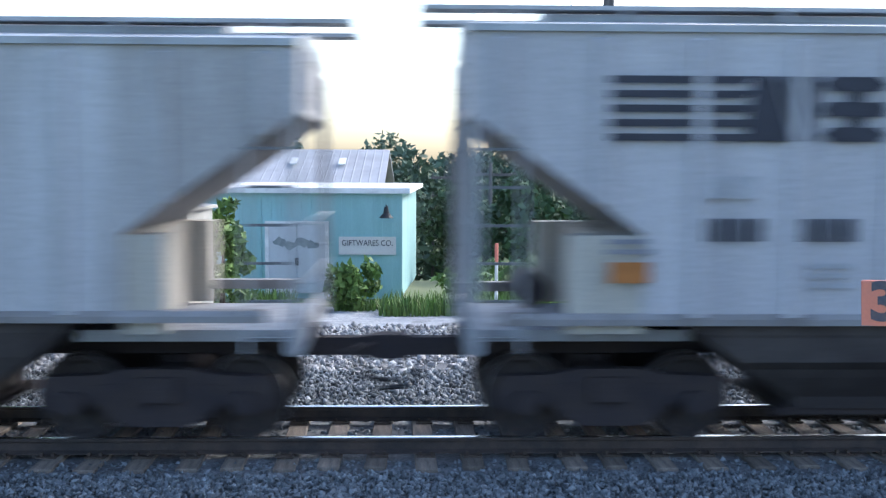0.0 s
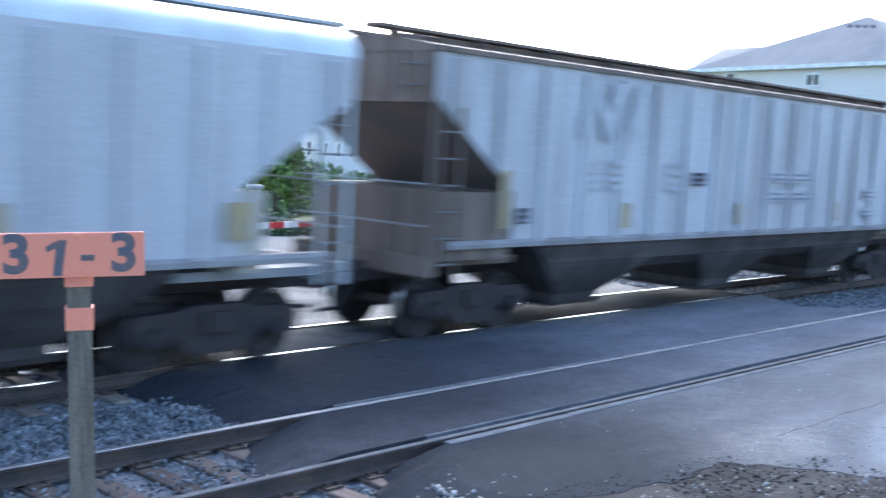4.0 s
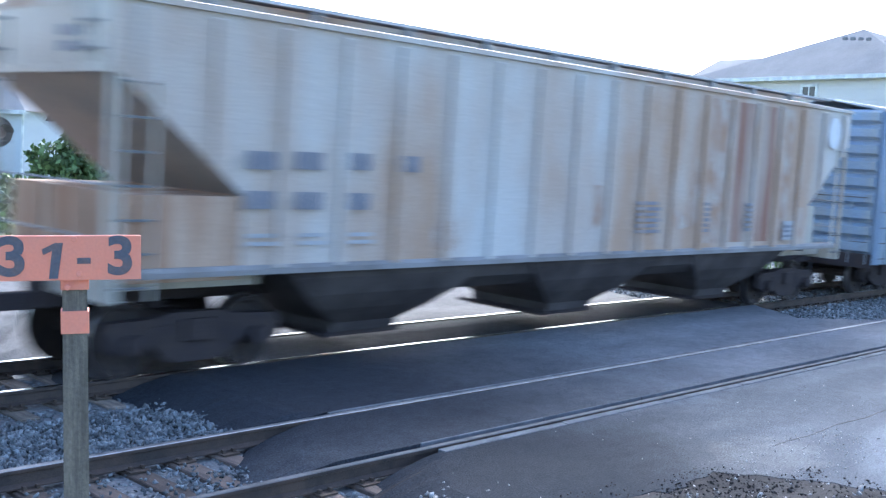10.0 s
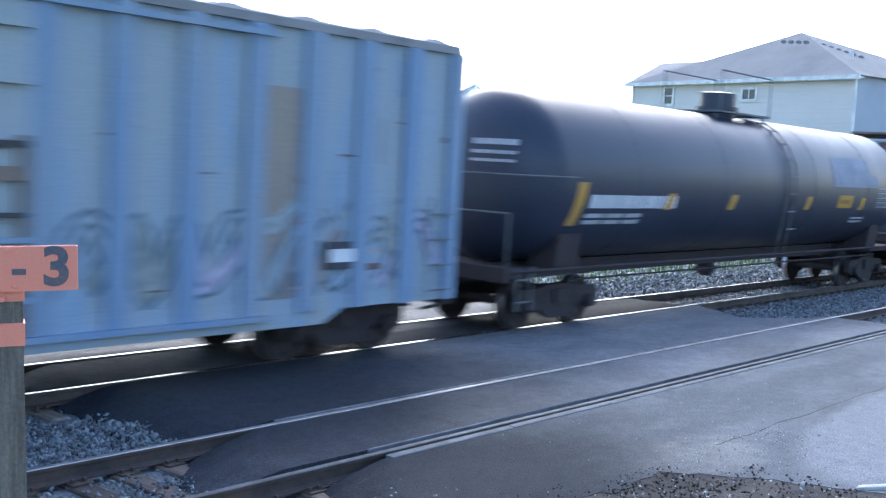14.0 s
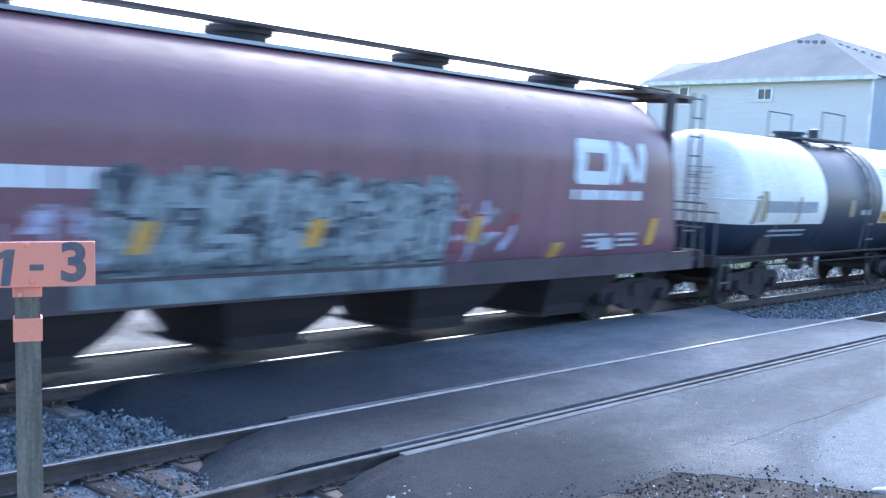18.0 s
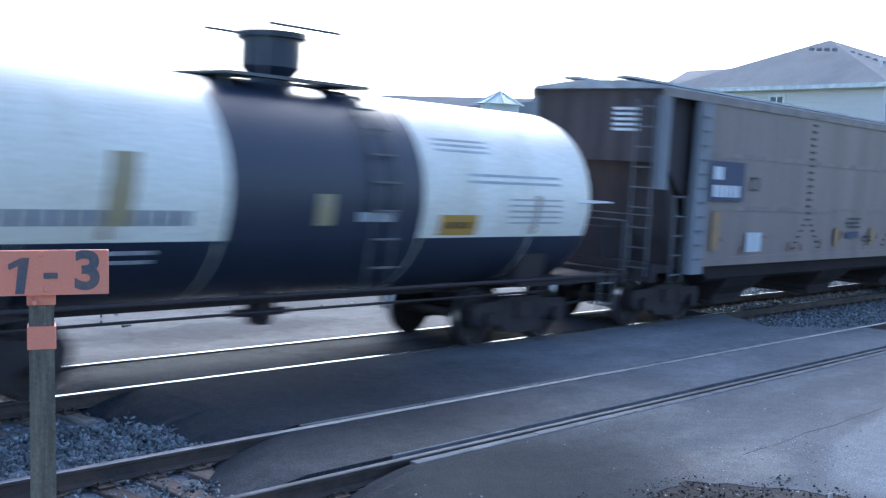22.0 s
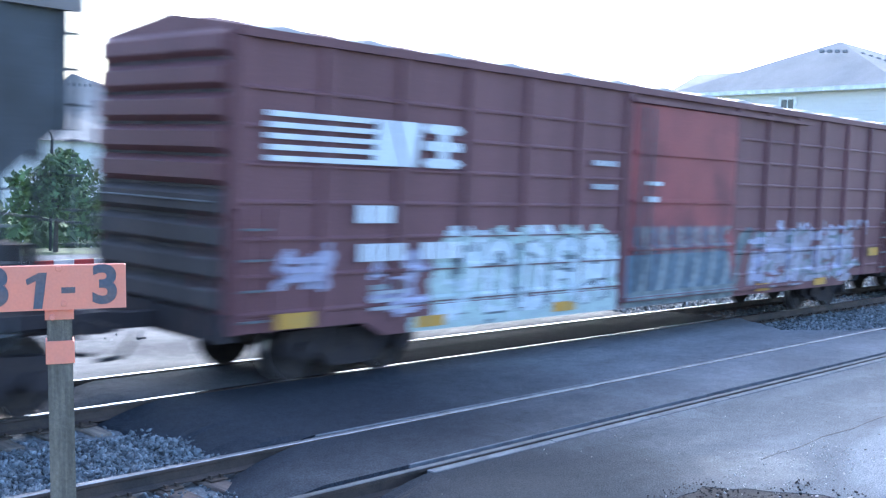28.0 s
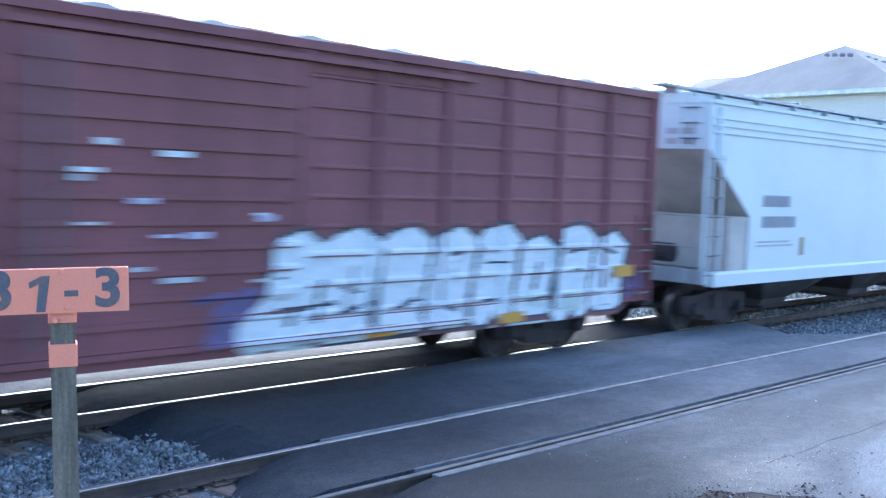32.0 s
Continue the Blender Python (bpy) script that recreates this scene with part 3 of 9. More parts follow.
def stones(name, zones, material, seed, label):
    """Loose stones, joined: zones of (x0, x1, y0, y1, count, size, height)."""
    rng = np.random.default_rng(seed)
    corner = np.array([(-1, -1, -1), (1, -1, -1), (1, 1, -1), (-1, 1, -1), (-1, -1, 1), (1, -1, 1), (1, 1, 1), (-1, 1, 1)]) * 0.5
    quads = np.array([(3, 2, 1, 0), (4, 5, 6, 7), (0, 1, 5, 4), (1, 2, 6, 5), (2, 3, 7, 6), (3, 0, 4, 7)])
    allv, allf, base = [], [], 0
    for x0, x1, y0, y1, count, size, z in zones:
        c = np.stack([rng.uniform(x0, x1, count), rng.uniform(y0, y1, count), np.zeros(count)], 1)
        c[:, 2] = z + rng.uniform(-0.012, 0.03, count)
        s = size * rng.uniform(0.55, 1.35, (count, 1, 1)) * rng.uniform(0.7, 1.25, (count, 1, 3))
        s = s * rng.permuted(np.broadcast_to([1.25, 0.95, 0.62], (count, 1, 3)), axis=2)
        v = corner[None] * s * rng.uniform(0.5, 1.25, (count, 8, 1)) + rng.normal(0, 0.12, (count, 8, 3)) * s
        q = rng.normal(size=(count, 4))
        q /= np.linalg.norm(q, axis=1, keepdims=True)
        w, a, b, d = q.T
        r = np.stack([np.stack([1 - 2 * (b * b + d * d), 2 * (a * b - w * d), 2 * (a * d + w * b)], -1),
                      np.stack([2 * (a * b + w * d), 1 - 2 * (a * a + d * d), 2 * (b * d - w * a)], -1),
                      np.stack([2 * (a * d - w * b), 2 * (b * d + w * a), 1 - 2 * (a * a + b * b)], -1)], 1)
        v = np.einsum("nij,nkj->nki", r, v) + c[:, None]
        allv.append(v.reshape(-1, 3))
        allf.append((quads[None] + (np.arange(count) * 8)[:, None, None] + base).reshape(-1, 4))
        base += count * 8
    v, f = np.concatenate(allv), np.concatenate(allf)
    me = bpy.data.meshes.new(name)
    me.vertices.add(len(v))
    me.vertices.foreach_set("co", v.ravel())
    me.loops.add(f.size)
    me.loops.foreach_set("vertex_index", f.ravel().astype(np.int32))
    me.polygons.add(len(f))
    me.polygons.foreach_set("loop_start", np.arange(0, f.size, 4, dtype=np.int32))
    me.update(calc_edges=True)
    me.materials.append(material)
    return tagged(new(name, me), label, "gravel", kind="stuff")


stones("ballast_stones", [
    (-8, 6.7, 8.95, 10.85, 26000, 0.042, -0.235), (-8, 6.5, 10.8, 11.4, 3600, 0.042, -0.262), (6.3, 7.05, 8.95, 10.3, 900, 0.042, -0.19),
    (-8, 6.3, 7.45, 8.75, 6000, 0.042, -0.262), (1, 6.5, 6.2, 7.2, 3200, 0.042, -0.25), (6.5, 7.1, 8.95, 10.9, 700, 0.04, -0.2),
    (0.6, 5.9, 7.45, 8.75, 420, 0.03, -0.195), (5.2, 6.0, 7.45, 8.3, 160, 0.028, -0.19),
    (-8, 6.8, 11.7, 12.9, 3600, 0.05, -0.262), (-9, 8, 13.2, 16.5, 15000, 0.06, -0.25),
    (21.8, 33, 8.95, 11.35, 9000, 0.06, -0.225), (33, 48, 8.95, 11.35, 4500, 0.08, -0.22),
    (23.3, 40, 7.45, 8.75, 4000, 0.055, -0.22), (21.6, 40, 11.7, 12.95, 4000, 0.055, -0.22),
    (20, 48, 13.2, 16.5, 8000, 0.085, -0.24), (7, 24, 15.5, 18.5, 160, 0.04, -0.03),
], M["stone"], 3, "loose crushed grey ballast stones between the tracks")
stones("far_gravel", [(-9, 9, 16.5, 22, 9000, 0.085, -0.37), (17, 48, 16.5, 21, 7000, 0.11, -0.36),
                      (9.6, 12.2, 4.4, 5.4, 260, 0.012, -0.014), (6.8, 16, 2.5, 7.0, 120, 0.011, -0.014), (7.6, 9.5, 4.5, 5.1, 160, 0.026, -0.05), (8.8, 10.3, 3.6, 4.6, 130, 0.026, -0.05), (6.3, 7.1, 5.4, 6.4, 90, 0.036, -0.06),
                      (8.0, 10.2, 3.6, 5.0, 14, 0.07, -0.045)],
       M["stone_pale"], 4, "pale scattered gravel beside the crossing")


stones("asphalt_crumbs", [(8.2, 9.5, 4.4, 5.15, 420, 0.016, -0.026), (9.0, 10.4, 3.4, 4.7, 420, 0.018, -0.026), (8.4, 9.6, 5.1, 5.35, 90, 0.012, -0.018), (6.6, 8.2, 5.2, 5.6, 120, 0.013, -0.02)], M["dirt"], 9, "dark crumbs of broken asphalt and soil")


def rail_profile(y):
    """Outline of a flat-bottom rail, its head up at height 0."""
    half = [(0.07, -0.172), (0.07, -0.16), (0.012, -0.135), (0.010, -0.05), (0.036, -0.038), (0.037, -0.008), (0.028, 0.0)]
    return [(y + a, z) for a, z in half] + [(y - a, z) for a, z in reversed(half)]


def track(name, y_mid, spans, wood):
    root = thing(name, "railway track of worn steel rails on wooden ties", "track")
    root["kind"] = "structure"
    for side in (-1, 1):
        y = y_mid + side * GAUGE / 2
        prof = rail_profile(y)
        bm = BM()
        loft(bm, [[(x, a, z) for a, z in prof] for x in (-140, 260)])
        bmesh.ops.recalc_face_normals(bm, faces=bm.faces)
        for f in bm.faces:
            f.material_index = 1 if f.calc_center_median().z > -0.006 else 0
        part("rail", bm, [M["rail_side"], M["rail_head" if y_mid > 10 else "rail_near" if side < 0 else "rail_mid"]], root, "polished rail head on a rusty web")
    bm = BM()
    bevel_box(bm, -0.115, 0.115, -1.3, 1.3, -0.18, 0.0, 0.012)
    tie = mesh_of("tie", bm, wood)
    bm = BM()
    box(bm, -0.1, 0.1, -0.17, 0.17, 0, 0.016)
    for dx in (-0.06, 0.06):
        for dy in (-0.1, 0.1):
            box(bm, dx - 0.014, dx + 0.014, dy - 0.022, dy + 0.022, 0.016, 0.05)
    plate = mesh_of("tie_plate", bm, M["plate"])
    for x0, x1 in spans:
        x = x0
        while x < x1:
            t = part("tie", tie, None, root)
            t.matrix_basis = pose(x + rnd.uniform(-0.03, 0.03), y_mid + rnd.uniform(-0.06, 0.06), -0.19 + rnd.uniform(-0.012, 0.0), 0, 0,
                                  rnd.uniform(-1.8, 1.8))
            for side in (-1, 1):
                part("tie_plate", plate, None, root).matrix_basis = pose(x, y_mid + side * GAUGE / 2, -0.189)
            x += 0.505
    return root


track("near_track", NEAR_Y, [(0.6, 6.7), (23.2, 36)], M["tie"])
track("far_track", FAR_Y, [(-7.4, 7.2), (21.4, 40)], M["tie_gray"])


def slab(name, pts, z0, z1, material, label, category="pavement", grain=0.14):
    """A paved area with a slightly ragged outline."""
    rng = random.Random(len(pts) * 13 + int(pts[0][0] * 10))
    out = []
    for (xa, ya), (xb, yb) in zip(pts, pts[1:] + pts[:1]):
        n = max(1, int(math.hypot(xb - xa, yb - ya) / grain)) if abs(xb - xa) < 4 else 1
        for i in range(n):
            k = i / n
            j = 0.05 if 0 < i else 0
            out.append((xa + (xb - xa) * k + rng.uniform(-j, j), ya + (yb - ya) * k + rng.uniform(-j, j)))
    bm = BM()
    # the open end towards the ballast slopes off in a rounded shoulder
    ramp = lambda d, z: [(x - (d - 0.3 if x < 8.2 else 0), y, z if x < 8.2 else min(z, z1)) for x, y in out]
    loft(bm, [ramp(0.95, z0), ramp(0.82, min(z1, -0.2)), ramp(0.5, z1 - 0.09), ramp(0.2, z1 - 0.026), ramp(0.0, z1)])
    return setting(name, bm, material, label, category)


N1, N2 = NEAR_Y - GAUGE / 2, NEAR_Y + GAUGE / 2
F1, F2 = FAR_Y - GAUGE / 2, FAR_Y + GAUGE / 2
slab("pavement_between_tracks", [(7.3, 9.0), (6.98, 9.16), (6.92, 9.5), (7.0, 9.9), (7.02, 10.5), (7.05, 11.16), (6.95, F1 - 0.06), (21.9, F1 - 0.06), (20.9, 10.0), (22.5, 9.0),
                                 (22.8, N2 + 0.10), (7.6, N2 + 0.10)], -0.3, -0.012, M["asphalt_mid"], "new asphalt between the two tracks, its dark tone deepened for shade")
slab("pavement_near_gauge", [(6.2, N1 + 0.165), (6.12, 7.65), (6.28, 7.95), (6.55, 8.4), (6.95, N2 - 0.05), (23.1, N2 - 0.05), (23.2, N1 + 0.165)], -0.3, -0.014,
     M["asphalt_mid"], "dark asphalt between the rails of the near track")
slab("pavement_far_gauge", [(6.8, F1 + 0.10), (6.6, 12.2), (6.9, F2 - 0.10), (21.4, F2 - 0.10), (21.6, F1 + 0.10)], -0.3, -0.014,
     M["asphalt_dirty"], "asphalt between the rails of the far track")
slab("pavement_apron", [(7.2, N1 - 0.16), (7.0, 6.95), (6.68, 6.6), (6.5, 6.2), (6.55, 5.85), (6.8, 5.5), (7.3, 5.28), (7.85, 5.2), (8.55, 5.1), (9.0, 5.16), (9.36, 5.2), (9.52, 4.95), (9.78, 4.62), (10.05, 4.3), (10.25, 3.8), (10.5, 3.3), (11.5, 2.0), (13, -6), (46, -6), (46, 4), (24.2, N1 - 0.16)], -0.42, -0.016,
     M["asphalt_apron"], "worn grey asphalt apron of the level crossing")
slab("verge_dirt", [(6.9, 6.9), (6.75, 6.0), (6.7, 4.0), (6.7, -5), (14, -5), (12, 3), (10.6, 5.4), (8.0, 6.0), (7.6, 6.9)], -0.4, -0.022, M["dirt"], "dark soil and grit at the broken edge of the asphalt", "soil")
slab("road_far", [(6.7, F2 + 0.1), (6.4, 14.2), (6.9, 16.0), (9.4, 22.0), (14, 30), (24, 30), (21.5, 18), (20.6, 15), (20.0, F2 + 0.1)],
     -0.36, -0.02, M["road_worn"], "pale worn road surface beyond the tracks", "road")
for name, y0, y1 in (("flangeway_strip_near", N1 - 0.19, N1 - 0.085), ("flangeway_strip_far", N2 + 0.075, N2 + 0.135), ("flangeway_strip_gauge", N1 + 0.148, N1 + 0.166)):
    bm = BM()
    for i in range(8):
        x = 7.6 + i * 1.97
        bevel_box(bm, x, x + 1.955, y0 + rnd.uniform(-0.008, 0.008), y1 + rnd.uniform(-0.008, 0.008), -0.12, -0.004 + rnd.uniform(-0.003, 0.002), 0.006)
    setting(name, bm, M["strip"], "grey seal strip along the crossing rail", "strip")
bm = BM()
for i in range(16):
    x = 10.8 + i * 0.4
    y, y2 = (5.31 + 0.02 * math.sin(k * 1.9) + 0.012 * math.sin(k * 5.1) for k in (i, i + 1))
    prism_z(bm, [(x, y - 0.006), (x + 0.4, y2 - 0.006), (x + 0.4, y2 + 0.006), (x, y + 0.006)], -0.017, -0.0125)
setting("pavement_crack", bm, M["rubber"], "thin crack in the asphalt apron", "crack")
bm = BM()
loft(bm, [[(-0.5, -0.05, -0.03), (0.45, -0.06, -0.03), (0.5, 0.07, -0.03), (-0.42, 0.06, -0.03)], [(-0.48, -0.04, 0.035), (0.42, -0.05, 0.055), (0.46, 0.05, 0.06), (-0.4, 0.05, 0.03)], [(-0.42, -0.01, 0.045), (0.38, -0.02, 0.07), (0.4, 0.03, 0.07), (-0.36, 0.03, 0.042)]])
kerb = tagged(new("kerb_stone", mesh_of("kerb_stone", bm, M["concrete"])), "broken pale concrete kerb at the edge of the apron", "kerb", kind="structure")
kerb.matrix_basis = pose(10.78, 3.36, -0.03, 0, 0, -38)


# ---- the train
LENGTH_MARKS = "reporting marks painted as plain bars"
Y_SIDE = 1.58


def make_truck_meshes():
    """Shared meshes of a freight truck: side frame, bolster, springs, wheelset."""
    out = {}
    bm = BM()
    pts = [(-1.25, 0.62), (-1.18, 0.72), (-0.62, 0.74), (-0.36, 0.80), (0.36, 0.80), (0.62, 0.74), (1.18, 0.72), (1.25, 0.62), (1.22, 0.40), (0.98, 0.30),
           (0.80, 0.34), (0.70, 0.46), (0.44, 0.24), (0.30, 0.19), (-0.30, 0.19), (-0.44, 0.24), (-0.70, 0.46), (-0.80, 0.34), (-0.98, 0.30), (-1.22, 0.40)]
    prism_y(bm, pts, -0.075, 0.075)
    for sx in (-1, 1):
        prism_y(bm, [(sx * 0.38, 0.66), (sx * 0.68, 0.63), (sx * 0.42, 0.37)], -0.09, -0.076)
        rod(bm, (sx * 0.89, -0.20, 0.458), (sx * 0.89, 0.0, 0.458), 0.12, 12)
    out["sideframe"] = mesh_of("sideframe", bm, M["truck"])
    bm = BM()
    box(bm, -0.2, 0.2, -1.15, 1.15, 0.46, 0.72)
    rod(bm, (0, 0, 0.72), (0, 0, 0.80), 0.2, 16)
    out["truck"] = mesh_of("truck", bm, M["truck"])
    bm = BM()
    for dx in (-0.17, 0.0, 0.17):
        for k in range(5):
            turned(bm, [(0.30 + k * 0.05, 0.05), (0.315 + k * 0.05, 0.07), (0.335 + k * 0.05, 0.07), (0.35 + k * 0.05, 0.05)], "z", 8, (dx, 0, 0))
    out["spring_group"] = mesh_of("spring_group", bm, M["wheel"])
    bm = BM()
    turned(bm, [(-1.0, 0.08), (1.0, 0.08)], "y", 10)
    for s in (-1, 1):
        prof = [(s * 0.665, 0.458 + 0.028), (s * 0.695, 0.458 + 0.026), (s * 0.705, 0.458), (s * 0.82, 0.452), (s * 0.822, 0.40), (s * 0.775, 0.36), (s * 0.765, 0.2),
                (s * 0.80, 0.15), (s * 0.80, 0.09), (s * 0.66, 0.09), (s * 0.66, 0.15), (s * 0.73, 0.2), (s * 0.735, 0.36), (s * 0.67, 0.40)]
        turned(bm, prof + prof[:1], "y", 32)
        for i in range(3):
            a = i * 2.094
            rod(bm, (0.27 * math.cos(a), s * 0.775, 0.27 * math.sin(a)), (0.27 * math.cos(a), s * 0.79, 0.27 * math.sin(a)), 0.035, 6)
    bmesh.ops.recalc_face_normals(bm, faces=bm.faces)
    for f in bm.faces:
        c = f.calc_center_median()
        if 0.70 < abs(c.y) < 0.82 and math.hypot(c.x, c.z) > 0.43:
            f.material_index = 1
    out["wheelset"] = mesh_of("wheelset", bm, [M["wheel"], M["tread"]])
    bm = BM()
    box(bm, -0.55, 0.2, -0.09, 0.09, 0.78, 0.98)
    loft(bm, [[(0.2, -0.10, 0.76), (0.2, 0.10, 0.76), (0.2, 0.10, 1.0), (0.2, -0.10, 1.0)], [(0.42, -0.16, 0.74), (0.42, 0.14, 0.74), (0.42, 0.14, 1.02), (0.42, -0.16, 1.02)],
              [(0.56, -0.15, 0.76), (0.56, -0.02, 0.76), (0.56, -0.02, 1.0), (0.56, -0.15, 1.0)]])
    rod(bm, (0.1, -0.05, 0.82), (0.25, -0.3, 0.95), 0.018, 6)
    rod(bm, (0.25, -0.3, 0.95), (0.05, -1.2, 1.0), 0.018, 6)
    out["coupler"] = mesh_of("coupler", bm, M["under"])
    bm = BM()
    rod(bm, (0.0, 0.22, 0.75), (0.25, 0.24, 0.45), 0.03, 8)
    rod(bm, (0.25, 0.24, 0.45), (0.55, 0.2, 0.42), 0.03, 8)
    out["air_hose"] = mesh_of("air_hose", bm, M["rubber"])
    bm = BM()
    box(bm, -0.24, 0.24, -0.014, 0.014, -0.014, 0.014)
    out["rung"] = mesh_of("rung", bm, M["board"])
    return out


TM = make_truck_meshes()
WHEELSETS = []
CARS = []


def begin_car(name, label, category, centre, truck_at, reach):
    """An empty wagon: its two trucks, couplers and centre sill. reach: the coupling planes behind and ahead, from its middle."""
    car = thing(name, label, category, pose(centre, FAR_Y, 0), "wagons of the freight train")
    for s in (-1, 1):
        tr = part("truck", TM["truck"], None, car, "dark cast steel truck")
        tr.matrix_basis = pose(s * truck_at, 0, 0)
        for side in (-1, 1):
            part("sideframe", TM["sideframe"], None, tr).matrix_basis = pose(0, side * 1.0, 0, 0, 0, 0 if side < 0 else 180)
            part("spring_group", TM["spring_group"], None, tr).matrix_basis = pose(0, side * 1.0, 0)
        for d in (-0.89, 0.89):
            w = part("wheelset", TM["wheelset"], None, tr)
            w.matrix_basis = pose(d, 0, 0.458)
            WHEELSETS.append((w, d))
    for x, turn in ((reach[0] + 0.47, 180), (reach[1] - 0.47, 0)):
        c = part("coupler", TM["coupler"], None, car)
        c.matrix_basis = pose(x, 0, 0, 0, 0, turn)
        part("air_hose", TM["air_hose"], None, car).matrix_basis = pose(x, 0, 0, 0, 0, turn)
    bm = BM()
    box(bm, reach[0] + 0.75, reach[1] - 0.75, -0.2, 0.2, 0.82, 1.12)
    part("centre_sill", bm, M["under"], car)
    CARS.append((car, centre))
    return car


def ladder(car, x, y, z0, z1, facing="side", width=0.42, material=None, step=0.38):
    """Two stiles with rungs on a side or on an end."""
    la = None
    for d in (-width / 2, width / 2):
        bm = BM()
        if facing == "side":
            box(bm, d - 0.013, d + 0.013, -0.022, 0.022, z0, z1)
        else:
            box(bm, -0.022, 0.022, d - 0.013, d + 0.013, z0, z1)
        la = la or part("ladder", BM(), material or M["board"], car)
        part("stile", bm, material or M["board"], la)
    la.matrix_basis = pose(x, y, 0)
    z = z0 + 0.15
    while z < z1:
        r = part("rung", TM["rung"], None, la)
        r.matrix_basis = pose(0, 0, z, 0, 0, 0 if facing == "side" else 90)
        z += step


def grab(car, p, q, out, r=0.014, material=None):
    """A handrail from p to q, standing off by the vector out."""
    p, q, o = Vector(p), Vector(q), Vector(out)
    bm = BM()
    rod(bm, p, p + o, r, 6)
    rod(bm, p + o, q + o, r, 6)
    rod(bm, q + o, q, r, 6)
    part("handrail", bm, material or M["board"], car)


def mark(car, name, x0, x1, z0, z1, material, y=None, slant=0.0, label="", parent=None):
    """A flat painted mark on the side that faces the crossing."""
    y = -Y_SIDE if y is None else y
    bm = BM()
    prism_y(bm, [(x0, z0), (x1, z0), (x1 + slant, z1), (x0 + slant, z1)], y - 0.006, y - 0.002)
    return part(name, bm, material, parent or car, label)


def bars(car, name, x, z, w, h, n, material, y=None, gap=0.28, label=""):
    """Unreadable lettering: n short bars in a row."""
    y = -Y_SIDE if y is None else y
    bm = BM()
    step = w / n
    for i in range(n):
        prism_y(bm, [(x + i * step, z), (x + i * step + step * (1 - gap), z), (x + i * step + step * (1 - gap), z + h), (x + i * step, z + h)], y - 0.006, y - 0.002)
    return tagged(part(name, bm, material, car, label), kind="stuff")


def bays(car, xs, zt, width, material, zb=0.32, top=2.3, bottom=0.75, bulge=0.0):
    """Discharge bays below the floor: tapering chutes with a gate each."""
    for x in xs:
        bm = BM()
        rings = []
        h = zt - zb
        for z, w, d in ((zt, top, width), (zt - 0.18 * h, top * 0.93, width * 0.97), (zt - 0.42 * h, top * 0.74 + bottom * 0.05, width * 0.88),
                        (zt - 0.64 * h, top * 0.42 + bottom * 0.42, width * 0.76), (zb + 0.14, bottom, width * 0.60), (zb, bottom * 0.97, width * 0.57)):
            w += bulge * top * math.sin(math.pi * (zt - z) / h)
            rings.append([(x - w, -d, z), (x + w, -d, z), (x + w, d, z), (x - w, d, z)])
        loft(bm, rings)
        b = part("discharge_bay", bm, material, car)
        bm = BM()
        box(bm, x - bottom * 1.25, x + bottom * 1.25, -width * 0.54, width * 0.54, zb - 0.07, zb + 0.0)
        rod(bm, (x - bottom * 1.3, -width * 0.68, zb - 0.02), (x - bottom * 1.3, width * 0.68, zb - 0.02), 0.03, 8)
        part("discharge_gate", bm, M["under"], b)


def running_boards(car, half, z, over=0.45, y=0.0, w=0.42, two=False, steel="board"):
    for yy in ((-0.62, 0.62) if two else (y,)):
        bm = BM()
        box(bm, -half - over, half + over, yy - w / 2, yy + w / 2, z, z + 0.045)
        rb = part("running_board", bm, M[steel], car)
        bm = BM()
        box(bm, -0.03, 0.03, -w / 2, w / 2, -0.12, -0.001)
        bracket = mesh_of("bracket", bm, M[steel])
        x = -half
        while x < half:
            part("bracket", bracket, None, rb).matrix_basis = pose(x, yy, z)
            x += 1.7


